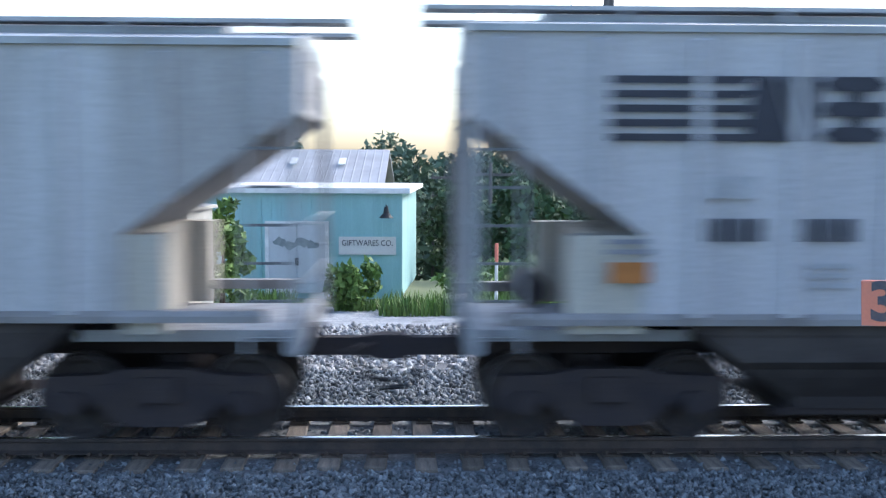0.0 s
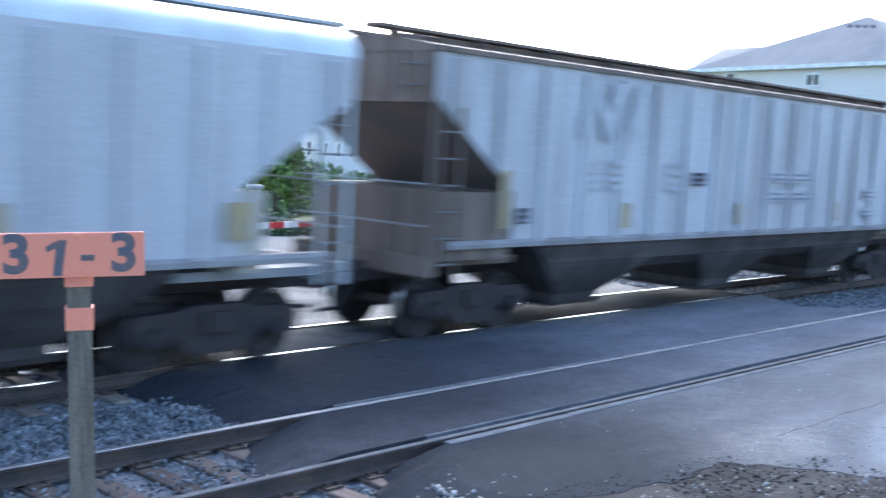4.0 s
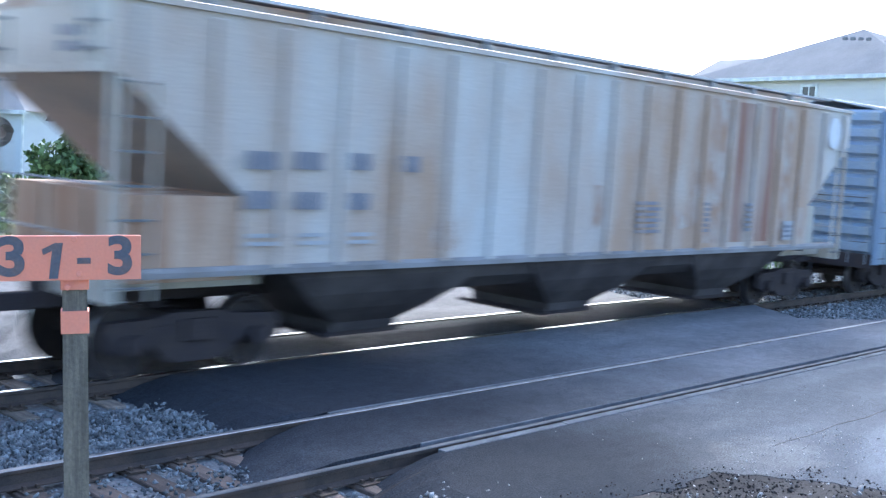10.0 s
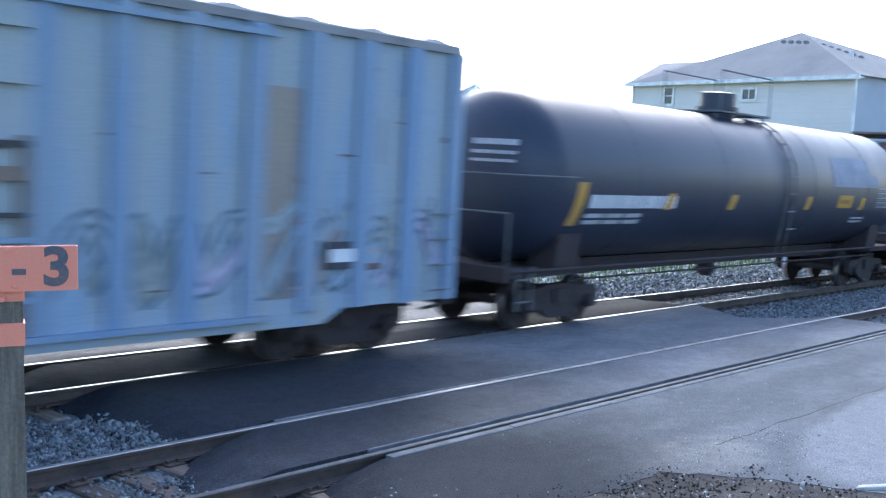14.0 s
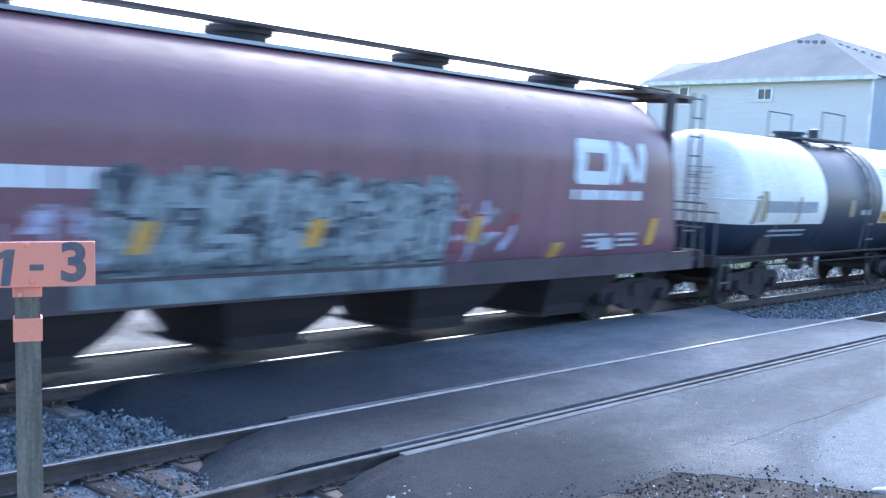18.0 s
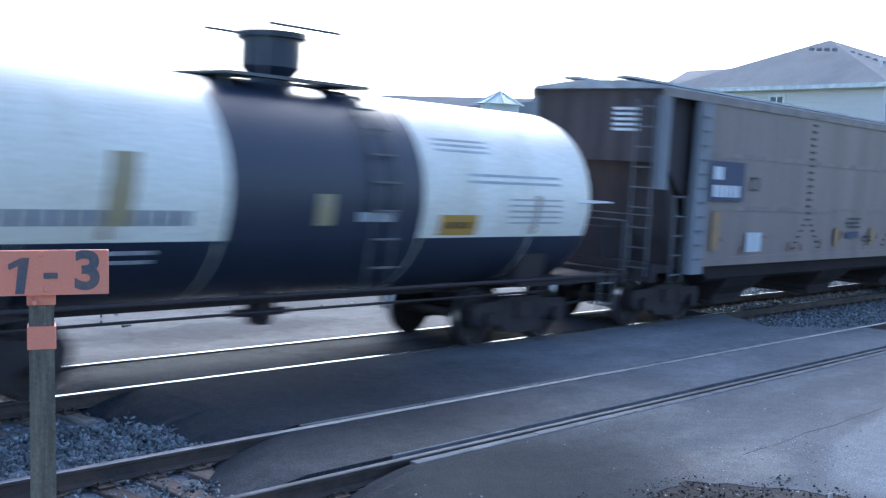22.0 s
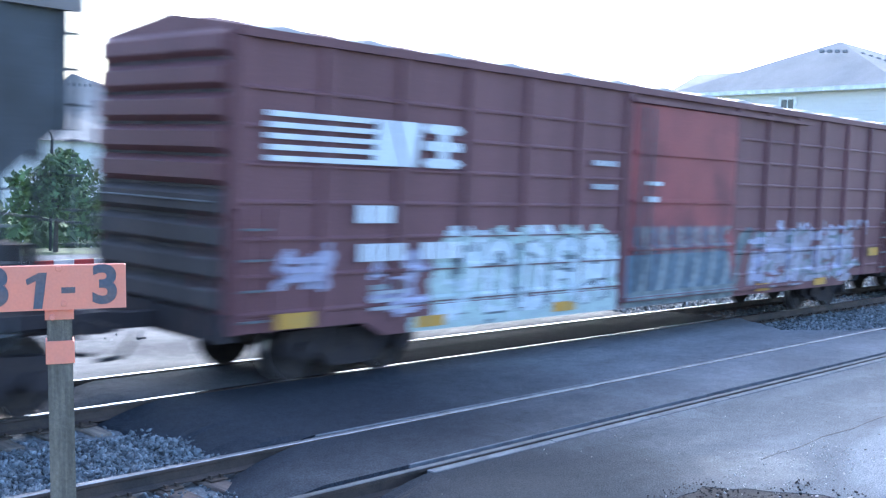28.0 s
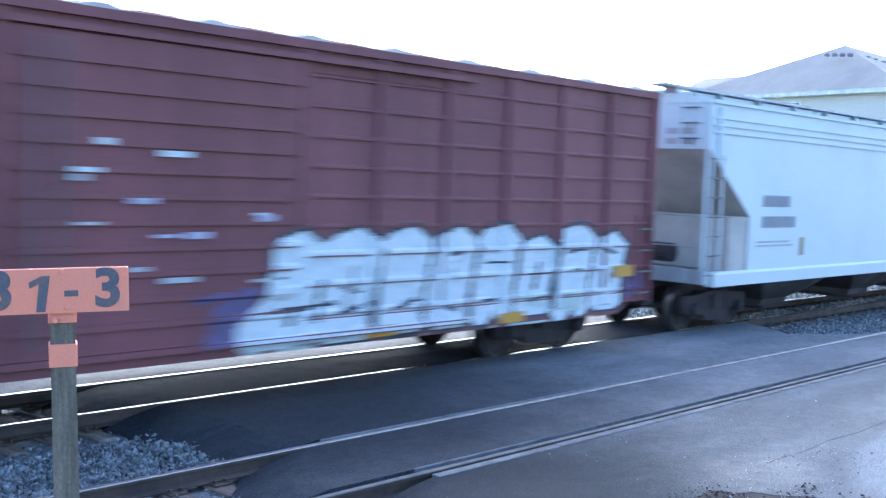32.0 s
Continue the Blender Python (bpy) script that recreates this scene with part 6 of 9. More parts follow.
def panel_hopper(label, centre, half, truck_at, reach, zt=4.58, zb=1.25, post="post_gray", open_end=False):
    """A smooth-sided hopper with level seams, riveted posts and deep recessed ends."""
    car = begin_car("covered_hopper", label, "hopper wagon", centre, truck_at, reach)
    W = Y_SIDE - 0.02
    inner = half - 1.55
    # the front end stands farther out than the rear
    nose = 0.0 if open_end else 0.36
    bm = BM()
    prism_y(bm, [(-inner, zt), (-inner, zb), (inner, zb), (inner, zt)], -W, W)
    bmesh.ops.recalc_face_normals(bm, faces=bm.faces)
    for f in bm.faces:
        f.material_index = 1 if abs(f.normal.x) > 0.5 else 0
    part("body", bm, [M["hop_taupe"], M["end_dark"]], car)
    bm = BM()
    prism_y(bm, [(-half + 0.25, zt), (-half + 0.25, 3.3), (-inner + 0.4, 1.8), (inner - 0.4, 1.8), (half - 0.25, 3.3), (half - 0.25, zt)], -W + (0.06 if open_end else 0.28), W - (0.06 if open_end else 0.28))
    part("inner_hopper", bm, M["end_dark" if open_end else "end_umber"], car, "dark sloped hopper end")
    for s in (-1, 1):
        for z in (zb + 1.12, zb + 2.2):
            bm = BM()
            yy = sorted((s * W, s * (W + 0.014)))
            box(bm, -inner, inner, yy[0], yy[1], z - 0.05, z + 0.05)
            part("side_seam", bm, M["taupe_line"], car)
        bm = BM()
        yy = sorted((s * (W - 0.05), s * (W + 0.03)))
        box(bm, -half - nose + 0.1, half - 0.1, yy[0], yy[1], zt - 0.14, zt + 0.02)
        part("top_chord", bm, M["taupe_line"], car)
        bm = BM()
        box(bm, -inner, inner, *sorted((s * (W - 0.1), s * (W + 0.03))), zb - 0.05, zb + 0.12)
        part("side_sill", bm, M["hop_taupe"], car)
        # rivet columns, some spreading into an inverted V at the foot
        for x in (-inner * 0.36, inner * 0.36):
            bm = BM()
            for k in range(15):
                z = zb + 1.05 + k * 0.155
                yy = sorted((s * W, s * (W + 0.03)))
                box(bm, x - 0.11, x + 0.11, yy[0], yy[1], z - 0.025, z + 0.025)
            for k in range(6):
                for d in (-1, 1):
                    z = zb + 0.9 - k * 0.13
                    box(bm, x + d * (0.08 + k * 0.12) - 0.07, x + d * (0.08 + k * 0.12) + 0.07, yy[0], yy[1], z - 0.02, z + 0.02)
            tagged(part("rivet_column", bm, M["rivet_dim"], car), kind="stuff")
        for e in (-1, 1):
            # outer corner post and inner post, both with step marks
            for x0, x1 in ((half - 0.42, half - 0.12), (inner - 0.02, inner + 0.46))[1 if open_end and e > 0 else 0:]:
                a, b = sorted((e * x0, e * x1))
                if e < 0 and x0 > inner + 0.5:
                    a, b = a - nose, b - nose - 0.06
                bm = BM()
                yy = sorted((s * (W - 0.12), s * (W + 0.02)))
                box(bm, a, b, yy[0], yy[1], (zb - 0.45 if open_end else 2.7) if x0 > inner + 0.5 else zb - 0.2, zt - 0.13)
                po = part("corner_post", bm, M["end_dark" if open_end else "post_mid"], car)
                if x0 < half - 0.8:
                    bm = BM()
                    box(bm, a + 0.1, b - 0.1, *sorted((s * (W + 0.02), s * (W + 0.045))), -0.02, 0.02)
                    lip = mesh_of("step_lip", bm, M["post_dim"])
                    for k in range(11):
                        part("step_lip", lip, None, po).matrix_basis = pose(0, 0, zb + 0.1 + k * 0.28)
    # roof in the pale board colour, which stands for its skylight
    bm = BM()
    prism_x(bm, [(-W, zt), (-W, zt + 0.05), (-0.6, zt + 0.16), (0.6, zt + 0.16), (W, zt + 0.05), (W, zt)], -half - nose + 0.1, half - 0.1)
    part("roof", bm, M["board_gray"], car)
    running_boards(car, half - 0.2, zt + 0.19, 0.5, two=True, w=0.36, steel="board_gray")
    for i in range(7):
        x = (i - 3) * (2 * half - 2) / 7
        bm = BM()
        prism_x(bm, [(-0.4, zt + 0.12), (-0.4, zt + 0.2), (0.4, zt + 0.2), (0.4, zt + 0.12)], x - 1.0, x + 1.0)
        part("hatch_cover", bm, M["board"], car)
    bm = BM()
    a, c = inner - 0.1, W - 0.1
    loft(bm, [[(-a, -c, zb - 0.04), (a, -c, zb - 0.04), (a, c, zb - 0.04), (-a, c, zb - 0.04)], [(-a + 0.5, -c + 0.1, 0.9), (a - 0.5, -c + 0.1, 0.9), (a - 0.5, c - 0.1, 0.9), (-a + 0.5, c - 0.1, 0.9)],
              [(-a + 0.7, -c + 0.4, 0.78), (a - 0.7, -c + 0.4, 0.78), (a - 0.7, c - 0.4, 0.78), (-a + 0.7, c - 0.4, 0.78)]])
    part("hopper_trough", bm, M["bay_dark"], car)
    bays(car, (-inner * 0.66, -inner * 0.02, inner * 0.62), zb, W - 0.1, M["bay_dark"], top=1.2, bottom=0.68)
    for s in (-1, 1):
        xe = s * (half - 0.1) - (nose if s < 0 else 0)
        bm = BM()
        box(bm, min(xe, xe - s * 0.12), max(xe, xe - s * 0.12), -W, W, 0.95, 1.3)
        box(bm, min(xe, xe - s * 2.2), max(xe, xe - s * 2.2), -1.2, 1.2, 1.05, 1.2)
        part("end_sill", bm, M["under"], car)
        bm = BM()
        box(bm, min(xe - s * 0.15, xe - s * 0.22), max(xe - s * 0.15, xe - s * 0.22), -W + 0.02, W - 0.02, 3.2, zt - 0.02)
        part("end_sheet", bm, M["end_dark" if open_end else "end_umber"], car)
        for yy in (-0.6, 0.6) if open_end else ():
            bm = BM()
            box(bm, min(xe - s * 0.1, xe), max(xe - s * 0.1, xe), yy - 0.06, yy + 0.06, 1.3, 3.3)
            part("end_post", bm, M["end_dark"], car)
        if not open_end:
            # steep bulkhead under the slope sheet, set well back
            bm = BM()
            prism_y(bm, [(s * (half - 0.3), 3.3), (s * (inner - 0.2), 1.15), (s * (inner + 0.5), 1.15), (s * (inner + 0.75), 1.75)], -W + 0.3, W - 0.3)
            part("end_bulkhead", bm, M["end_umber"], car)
        ladder(car, xe + s * 0.03, -W + 0.35, 1.05, zt - 0.2, "end", 0.42)
        ladder(car, xe - s * 1.0, -W + 0.1, 0.9, 2.6, "side", 0.42)
        grab(car, (xe, -W + 0.1, 2.2), (xe, W - 0.1, 2.2), (s * 0.07, 0, 0))
        bm = BM()
        box(bm, xe - 0.35 * s - 0.3, xe - 0.35 * s + 0.3, -0.4, 0.4, 1.3, 1.9)
        part("brake_gear", bm, M["under"], car)
    return car


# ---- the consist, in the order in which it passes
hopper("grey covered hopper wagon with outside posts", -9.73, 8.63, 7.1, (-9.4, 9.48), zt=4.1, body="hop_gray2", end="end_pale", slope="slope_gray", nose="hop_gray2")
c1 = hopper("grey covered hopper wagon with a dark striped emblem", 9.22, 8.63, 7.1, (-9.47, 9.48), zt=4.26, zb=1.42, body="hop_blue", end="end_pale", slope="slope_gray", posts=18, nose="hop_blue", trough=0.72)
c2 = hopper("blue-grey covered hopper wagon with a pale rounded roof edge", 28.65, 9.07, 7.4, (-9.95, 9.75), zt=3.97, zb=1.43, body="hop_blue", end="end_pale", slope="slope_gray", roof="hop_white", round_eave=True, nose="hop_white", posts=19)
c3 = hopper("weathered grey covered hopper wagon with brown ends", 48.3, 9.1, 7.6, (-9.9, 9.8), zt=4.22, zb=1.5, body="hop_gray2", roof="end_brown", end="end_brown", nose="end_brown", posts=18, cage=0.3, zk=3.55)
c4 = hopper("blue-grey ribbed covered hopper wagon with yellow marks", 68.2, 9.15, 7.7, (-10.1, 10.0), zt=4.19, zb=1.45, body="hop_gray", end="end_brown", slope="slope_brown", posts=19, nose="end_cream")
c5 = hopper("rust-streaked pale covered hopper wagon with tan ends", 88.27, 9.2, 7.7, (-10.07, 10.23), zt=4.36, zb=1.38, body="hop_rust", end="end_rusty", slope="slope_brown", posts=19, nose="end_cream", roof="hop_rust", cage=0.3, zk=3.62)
c6 = boxcar("faded blue boxcar with graffiti and a patched door", 108.07, 8.6, 6.85, (-9.57, 9.53), zt=4.56, zb=0.62, body="boxblue_pale", post="boxblue", door="boxblue_pale",
            posts=7, door_span=(-1.75, 1.8), seams=0, door_ribs=0, deep_posts=True, eave="slope_gray")
c7 = tank_wagon("long black tank wagon with yellow marks", 127.85, 9.45, 7.55, (-10.25, 9.95), 1.59, 2.72, "tank_black", dome="pipe", head=0.95, trim=0.3)
c8, CN = round_hopper("brown round-sided grain hopper wagon with graffiti", 147.0, 7.6, 7.15, (-9.2, 9.2))
c9 = tank_wagon("short white tank wagon with a black band and black belly", 163.75, 7.0, 4.55, (-7.55, 7.25), 1.52, 2.38, "tank_white", lower=1.84, band=(-1.85, 1.85), dome="low", head=0.8, trim=0.55, tail=0.35)
c10 = tank_wagon("short white tank wagon with a black band and a tall dome", 178.0, 7.0, 4.7, (-7.0, 7.3), 1.52, 2.40, "tank_white", lower=1.84, band=(-1.7, 1.7), dome="tall", head=0.8, trim=0.5)
c11 = panel_hopper("taupe flat-sided hopper wagon with a dark blue number panel", 195.2, 9.0, 7.85, (-9.9, 10.0))
c12 = panel_hopper("taupe flat-sided hopper wagon with dark recessed ends", 215.2, 9.0, 7.7, (-10.0, 9.9), post="end_dark", open_end=True)
c13 = boxcar("maroon boxcar with a red door, white emblem and graffiti", 236.2, 10.2, 7.75, (-11.1, 11.4), zt=4.52, zb=0.64, body="boxred", post="boxred", door="doorred",
             posts=6, door_span=(-1.75, 2.0), seams=7, roof="boxred", door_ribs=3)
c14 = boxcar("dark maroon boxcar with a white emblem and pale graffiti", 258.98, 10.2, 7.75, (-11.38, 11.12), zt=4.52, zb=0.64, body="boxred2", post="boxred2", door="boxred2",
             posts=6, door_span=(-1.75, 2.0), seams=9, roof="boxred2", door_ribs=11, pitch=0.385)
c15 = hopper("clean pale covered hopper wagon with a white frame", 280.15, 9.1, 7.7, (-10.05, 10.0), zt=4.55, zb=1.22, body="hop_clean", end="slope_pale", slope="slope_pale", nose="hop_clean", posts=2, zk=3.66, zl=2.35, inset=1.75, round_eave=False, roof="hop_clean")


# ---- painted marks on the wagons
def text_rows(car, x, z, w, rows, material, y=None, h=0.05, pitch=0.1, n=5, name="lettering"):
    for k in range(rows):
        bars(car, name, x, z + k * pitch, w * (1 - 0.12 * (k % 2)), h, n, material, y, 0.12)


YH = -Y_SIDE - 0.002
# grey hopper with the striped emblem
stripes_logo(c1, -7.32, 3.19, 3.83, 2.85, 5, M["dark_paint"], YH - 0.03)
bars(c1, "lettering", -6.28, 2.62, 0.55, 0.22, 2, M["gray_paint"], YH - 0.03, 0.2)
for x0, w, n in ((-6.38, 0.74, 4), (-5.31, 0.62, 3)):
    bars(c1, "number", x0, 2.19, w, 0.23, n, M["dark_paint"], YH - 0.03, 0.3)
text_rows(c1, -5.2, 1.72, 0.45, 3, M["gray_paint"], YH - 0.03)
mark(c1, "reflector", -7.23, -6.83, 1.77, 1.98, M["orange_mark"], YH - 0.03)
text_rows(c1, -7.25, 2.06, 0.45, 2, M["faded"], YH - 0.03)
for x in (-4.33, -1.2, 0.6):
    mark(c1, "reflector", x, x + 0.5, 1.6, 1.71, M["yellow_paint"], YH - 0.03)
mark(c1, "reflector", 6.83, 7.38, 1.74, 1.95, M["orange_mark"], YH - 0.03)
text_rows(c1, -3.45, 1.56, 0.6, 5, M["gray_paint"], YH - 0.03)
text_rows(c1, -3.4, 1.6, 0.45, 4, M["faded"], YH - 0.034)
text_rows(c1, -2.2, 1.58, 0.7, 2, M["faded"], YH - 0.03)
text_rows(c1, 1.43, 1.6, 0.5, 5, M["gray_paint"], YH - 0.03)
text_rows(c1, 2.33, 1.8, 0.7, 3, M["dark_paint"], YH - 0.03)
mark(c1, "placard", 6.09, 6.5, 1.62, 1.83, M["dark_paint"], YH - 0.03)
mark(c1, "placard", 0.72, 1.0, 1.82, 2.08, M["dark_paint"], YH - 0.03)
# blue-grey hopper with nine blocks of letters
for z in (2.67, 2.15):
    for x in (-6.81, -6.1, -5.3):
        bars(c2, "lettering", x, z, 0.56, 0.21, 3, M["faded"], YH - 0.03, 0.22)
for x in (-6.75, -6.05):
    text_rows(c2, x, 1.78, 0.5, 2, M["gray_paint"], YH - 0.03, 0.06)
for x in (-4.71, -1.6, 1.33, 4.1, 7.1):
    mark(c2, "reflector", x, x + 0.38, 1.66, 2.11, M["yellow_dull"], YH - 0.03)
mark(c2, "reflector", -7.3, -6.98, 1.5, 2.2, M["yellow_dull"], YH - 0.004)
for x in (-1.15, 0.6, 2.2, 3.0):
    text_rows(c2, x, 1.7, 0.55, 2, M["faded"], YH - 0.03, 0.05, 0.09)
bars(c2, "lettering", -0.29, 1.73, 0.5, 0.13, 3, M["rust"], YH - 0.03)
# weathered hopper
bm = BM()
for x, w in ((-5.85, 0.3), (-5.2, 0.3), (-4.55, 0.3)):
    prism_y(bm, [(x, 3.12), (x + w, 3.12), (x + w + 0.22, 4.08), (x + 0.22, 4.08)], YH - 0.036, YH - 0.032)
prism_y(bm, [(-5.6, 4.08), (-5.35, 4.08), (-4.9, 3.12), (-5.15, 3.12)], YH - 0.037, YH - 0.033)
part("emblem", bm, M["gray_paint"], c3, "faded grey emblem of plain slanted blocks")
for x in (-4.57, -0.7, 3.55):
    mark(c3, "reflector", x, x + 0.28, 1.66, 2.08, M["yellow_dull"], YH - 0.03)
mark(c3, "reflector", -7.67, -7.45, 1.7, 2.58, M["yellow_dull"], YH - 0.004)
for x, z, w in ((0.58, 2.1, 0.75), (1.55, 2.1, 0.75), (0.58, 2.5, 0.75), (1.55, 2.5, 0.75), (-2.4, 2.4, 0.5), (-7.27, 1.77, 0.25), (5.2, 1.7, 0.5), (5.2, 2.15, 0.5)):
    mark(c3, "placard", x, x + w, z, z + 0.24, M["dark_paint" if x < 0 else "gray_paint"], YH - 0.03)
    text_rows(c3, x, z + 0.03, w, 2, M["faded"], YH - 0.036, 0.05)
for x in (-5.7, -5.0, -3.2):
    text_rows(c3, x, 2.3, 0.45, 4, M["gray_paint"], YH - 0.03, 0.08, 0.14)
# ribbed hopper
for x in (-7.41, -6.65, -5.93):
    bars(c4, "number", x, 2.43, 0.42, 0.2, 2, M["faded"], YH - 0.03, 0.15)
    text_rows(c4, x, 1.72, 0.4, 3, M["gray_paint"], YH - 0.03, 0.05)
for x in (-4.4, -1.58, 1.48, 4.28):
    mark(c4, "reflector", x, x + 0.24, 1.54, 2.06, M["yellow_dull"], YH - 0.03)
mark(c4, "reflector", -7.62, -7.42, 1.52, 2.5, M["yellow_dull"], YH - 0.004)
text_rows(c4, -1.1, 1.75, 0.4, 1, M["faded"], YH - 0.03)
text_rows(c4, 5.6, 1.8, 0.4, 3, M["gray_paint"], YH - 0.03)
# rusty hopper
for x, z in ((-7.44, 2.58), (-6.72, 2.6), (-5.9, 2.62), (-5.0, 2.62), (-7.46, 2.1), (-6.7, 2.1), (-5.9, 2.1)):
    bars(c5, "lettering", x, z, 0.45, 0.22, 2, M["faded"], YH - 0.03, 0.15)
for x in (-7.4, -6.6, -5.8):
    text_rows(c5, x, 1.65, 0.45, 2, M["gray_paint"], YH - 0.03)
for x0, x1, mt in ((3.05, 3.8, "rust_soft"), (3.95, 4.75, "hop_rust_deep"), (4.95, 5.65, "hop_rust_deep"), (5.85, 6.45, "rust_soft")):
    bm = BM()
    box(bm, x0, x1, -Y_SIDE + 0.02, -Y_SIDE + 0.036, 1.5, 4.25)
    part("rust_sheet", bm, M[mt], c5, "side sheet rusted red-brown")
for x, z0, z1, w in ((-0.5, 1.7, 2.6, 0.5), (1.8, 1.75, 2.15, 0.8), (-4.2, 1.5, 2.0, 0.6), (2.6, 1.5, 3.2, 0.3), (7.0, 1.5, 2.3, 0.3)):
    rs = random.Random(int(x * 10) + 99)
    bm = BM()
    n = 11
    pts = [(x + w * (0.5 + (0.5 + rs.uniform(-0.2, 0.1)) * math.cos(2 * math.pi * k / n)), z0 + (z1 - z0) * (0.5 + (0.5 + rs.uniform(-0.2, 0.1)) * math.sin(2 * math.pi * k / n))) for k in range(n)]
    prism_y(bm, pts, -Y_SIDE + 0.022, -Y_SIDE + 0.027)
    part("rust_patch", bm, M["rust_soft"], c5)
for x, w in ((0.8, 0.75), (2.95, 0.3), (4.6, 0.3)):
    text_rows(c5, x, 1.72, w, 6, M["faded"], YH - 0.03, 0.06, 0.1, 3)
mark(c5, "placard", 6.24, 6.68, 1.52, 1.92, M["gray_paint"], YH - 0.03)
text_rows(c5, 6.28, 1.58, 0.36, 3, M["faded"], YH - 0.036)
bm = BM()
turned(bm, [(YH - 0.036, 0.34), (YH - 0.032, 0.34)], "y", 24, (8.3, 0, 3.87))
part("emblem", bm, M["white_paint"], c5, "round white disc")
bm = BM()
for k in range(4):
    for zz, h in ((3.98, 0.12), (3.8, 0.12)):
        box(bm, -9.208, -9.2, -0.95 + 0.17 * k, -0.83 + 0.17 * k, zz, zz + h)
tagged(part("lettering", bm, M["faded"], c5), kind="stuff")
# blue boxcar: graffiti, patches
YB = -Y_SIDE + 0.058
mark(c6, "patch", -6.44, -5.75, 1.96, 2.32, M["navy_paint"], YB)
mark(c6, "patch", 4.94, 5.49, 1.0, 3.75, M["primer"], YB, label="brown primer strip")
for x in (-7.6, -6.7):
    mark(c6, "patch", x, x + 0.75, 0.95, 1.75, M["g_tan"], YB)
cloud(c6, -5.9, -1.75, 0.68, 1.85, "g_green", 11, YB, ragged=0.35)
cloud(c6, -5.9, -1.85, 0.66, 1.0, "g_green", 13, -Y_SIDE + 0.024, ragged=0.05)
scrawl(c6, -5.7, -2.0, 0.66, 1.0, 6, ["g_mix", "g_green", "g_slate"], "g_green", 18, -Y_SIDE + 0.022, fat=0.06)
scrawl(c6, -5.6, -2.0, 0.75, 1.75, 5, ["g_green", "g_pale", "boxblue_pale", "g_green"], "g_green", 12, YB, fat=0.13)
for x, w in ((-4.9, 0.34), (-3.5, 0.26), (-1.98, 0.22)):
    mark(c6, "patch", x, x + w, 0.95, 1.7, M["g_tan"], YB - 0.016)
scrawl(c6, 2.1, 7.9, 0.95, 2.15, 8, ["boxblue_pale", "g_gray", "g_lilac", "boxblue_pale", "primer"], "g_slate", 14, YB, fat=0.1, wide=1.8, rim=0.06)
scrawl(c6, 5.0, 8.2, 1.7, 2.5, 4, ["g_gray", "g_gray"], "boxblue_pale", 16, YB, fat=0.05, wide=1.8)
scrawl(c6, -8.2, -7.1, 2.2, 3.3, 2, ["g_gray"], "boxblue_pale", 15, YB, fat=0.045, wide=1.6)
for k, (x, z) in enumerate(((-6.9, 3.1), (-5.3, 2.7), (-4.2, 3.3), (-3.1, 2.2), (2.6, 3.0), (3.8, 2.6), (6.2, 2.9), (7.3, 3.4), (-4.5, 1.95), (-2.8, 1.1), (4.6, 2.3), (3.2, 1.2))):
    mark(c6, "scratch", x, x + 0.32, z, z + 0.028, M["end_brown"], YB - 0.02, 0.03)
rs = random.Random(19)
for k in range(46):
    side = rs.random() < 0.45
    x = rs.uniform(-8.3, -2.0) if side else rs.uniform(2.0, 8.3)
    z = rs.uniform(0.9, 2.2) if rs.random() < 0.7 else rs.uniform(2.4, 4.2)
    w, h = rs.choice(((rs.uniform(0.02, 0.06), rs.uniform(0.2, 0.8)), (rs.uniform(0.1, 0.35), rs.uniform(0.03, 0.12))))
    mark(c6, "rust_patch", x, x + w, z, z + h, M[rs.choice(["rust_soft", "primer", "primer", "g_gray", "boxblue", "rust"])], YB + 0.001 - 0.0002 * k, rs.uniform(-0.04, 0.04))
# the door of the blue boxcar: worn frame, cross bars and patches
YD = -Y_SIDE - 0.018
door6 = next(o for o in c6.children if o.name.startswith("door") and not o.name.startswith("door_") and o.bound_box[0][1] < 0)
for x in (-1.74, -1.0, 0.05, 1.0, 1.68):
    edge = abs(x) > 1.5
    bm = BM()
    box(bm, x - 0.05, x + 0.05, YD - 0.05, YD + 0.004, 0.84 if edge else 0.95, 2.95 if edge else 2.55)
    part("door_bar", bm, M["end_brown" if edge else "boxblue"], door6)
for z, mt, t in ((0.92, "end_brown", 0.07), (1.22, "boxblue", 0.03), (1.5, "end_dark", 0.025), (1.86, "boxblue", 0.03), (2.12, "end_dark", 0.025), (2.55, "end_brown", 0.075), (2.86, "end_dark", 0.03), (3.52, "boxblue_pale", 0.05), (4.1, "boxblue_pale", 0.05)):
    bm = BM()
    box(bm, -1.72, 1.72, YD - 0.07, YD - 0.002, z - t, z + t)
    part("door_rib", bm, M[mt], door6)
rs = random.Random(5)
bm = BM()
prism_y(bm, [(0.25, 3.5), (1.05, 3.46), (1.08, 3.3), (0.85, 3.2), (0.6, 3.24), (0.35, 3.3)], YD - 0.08, YD - 0.03)
part("rust_patch", bm, M["rust"], c6)
for k in range(22):
    x, z = rs.uniform(-1.5, 1.4), rs.uniform(1.0, 2.5) if k < 17 else rs.uniform(2.7, 4.0)
    w, h = rs.uniform(0.08, 0.34), rs.uniform(0.03, 0.11)
    bm = BM()
    prism_y(bm, [(x, z), (x + w, z - 0.02), (x + w * 0.9, z + h), (x + 0.03, z + h * 0.8)], YD - 0.008 - k * 0.0003, YD - 0.001)
    part("paint_patch", bm, M[rs.choice(["g_dark", "rust", "g_gray", "boxblue", "g_lilac", "end_brown"])], c6)
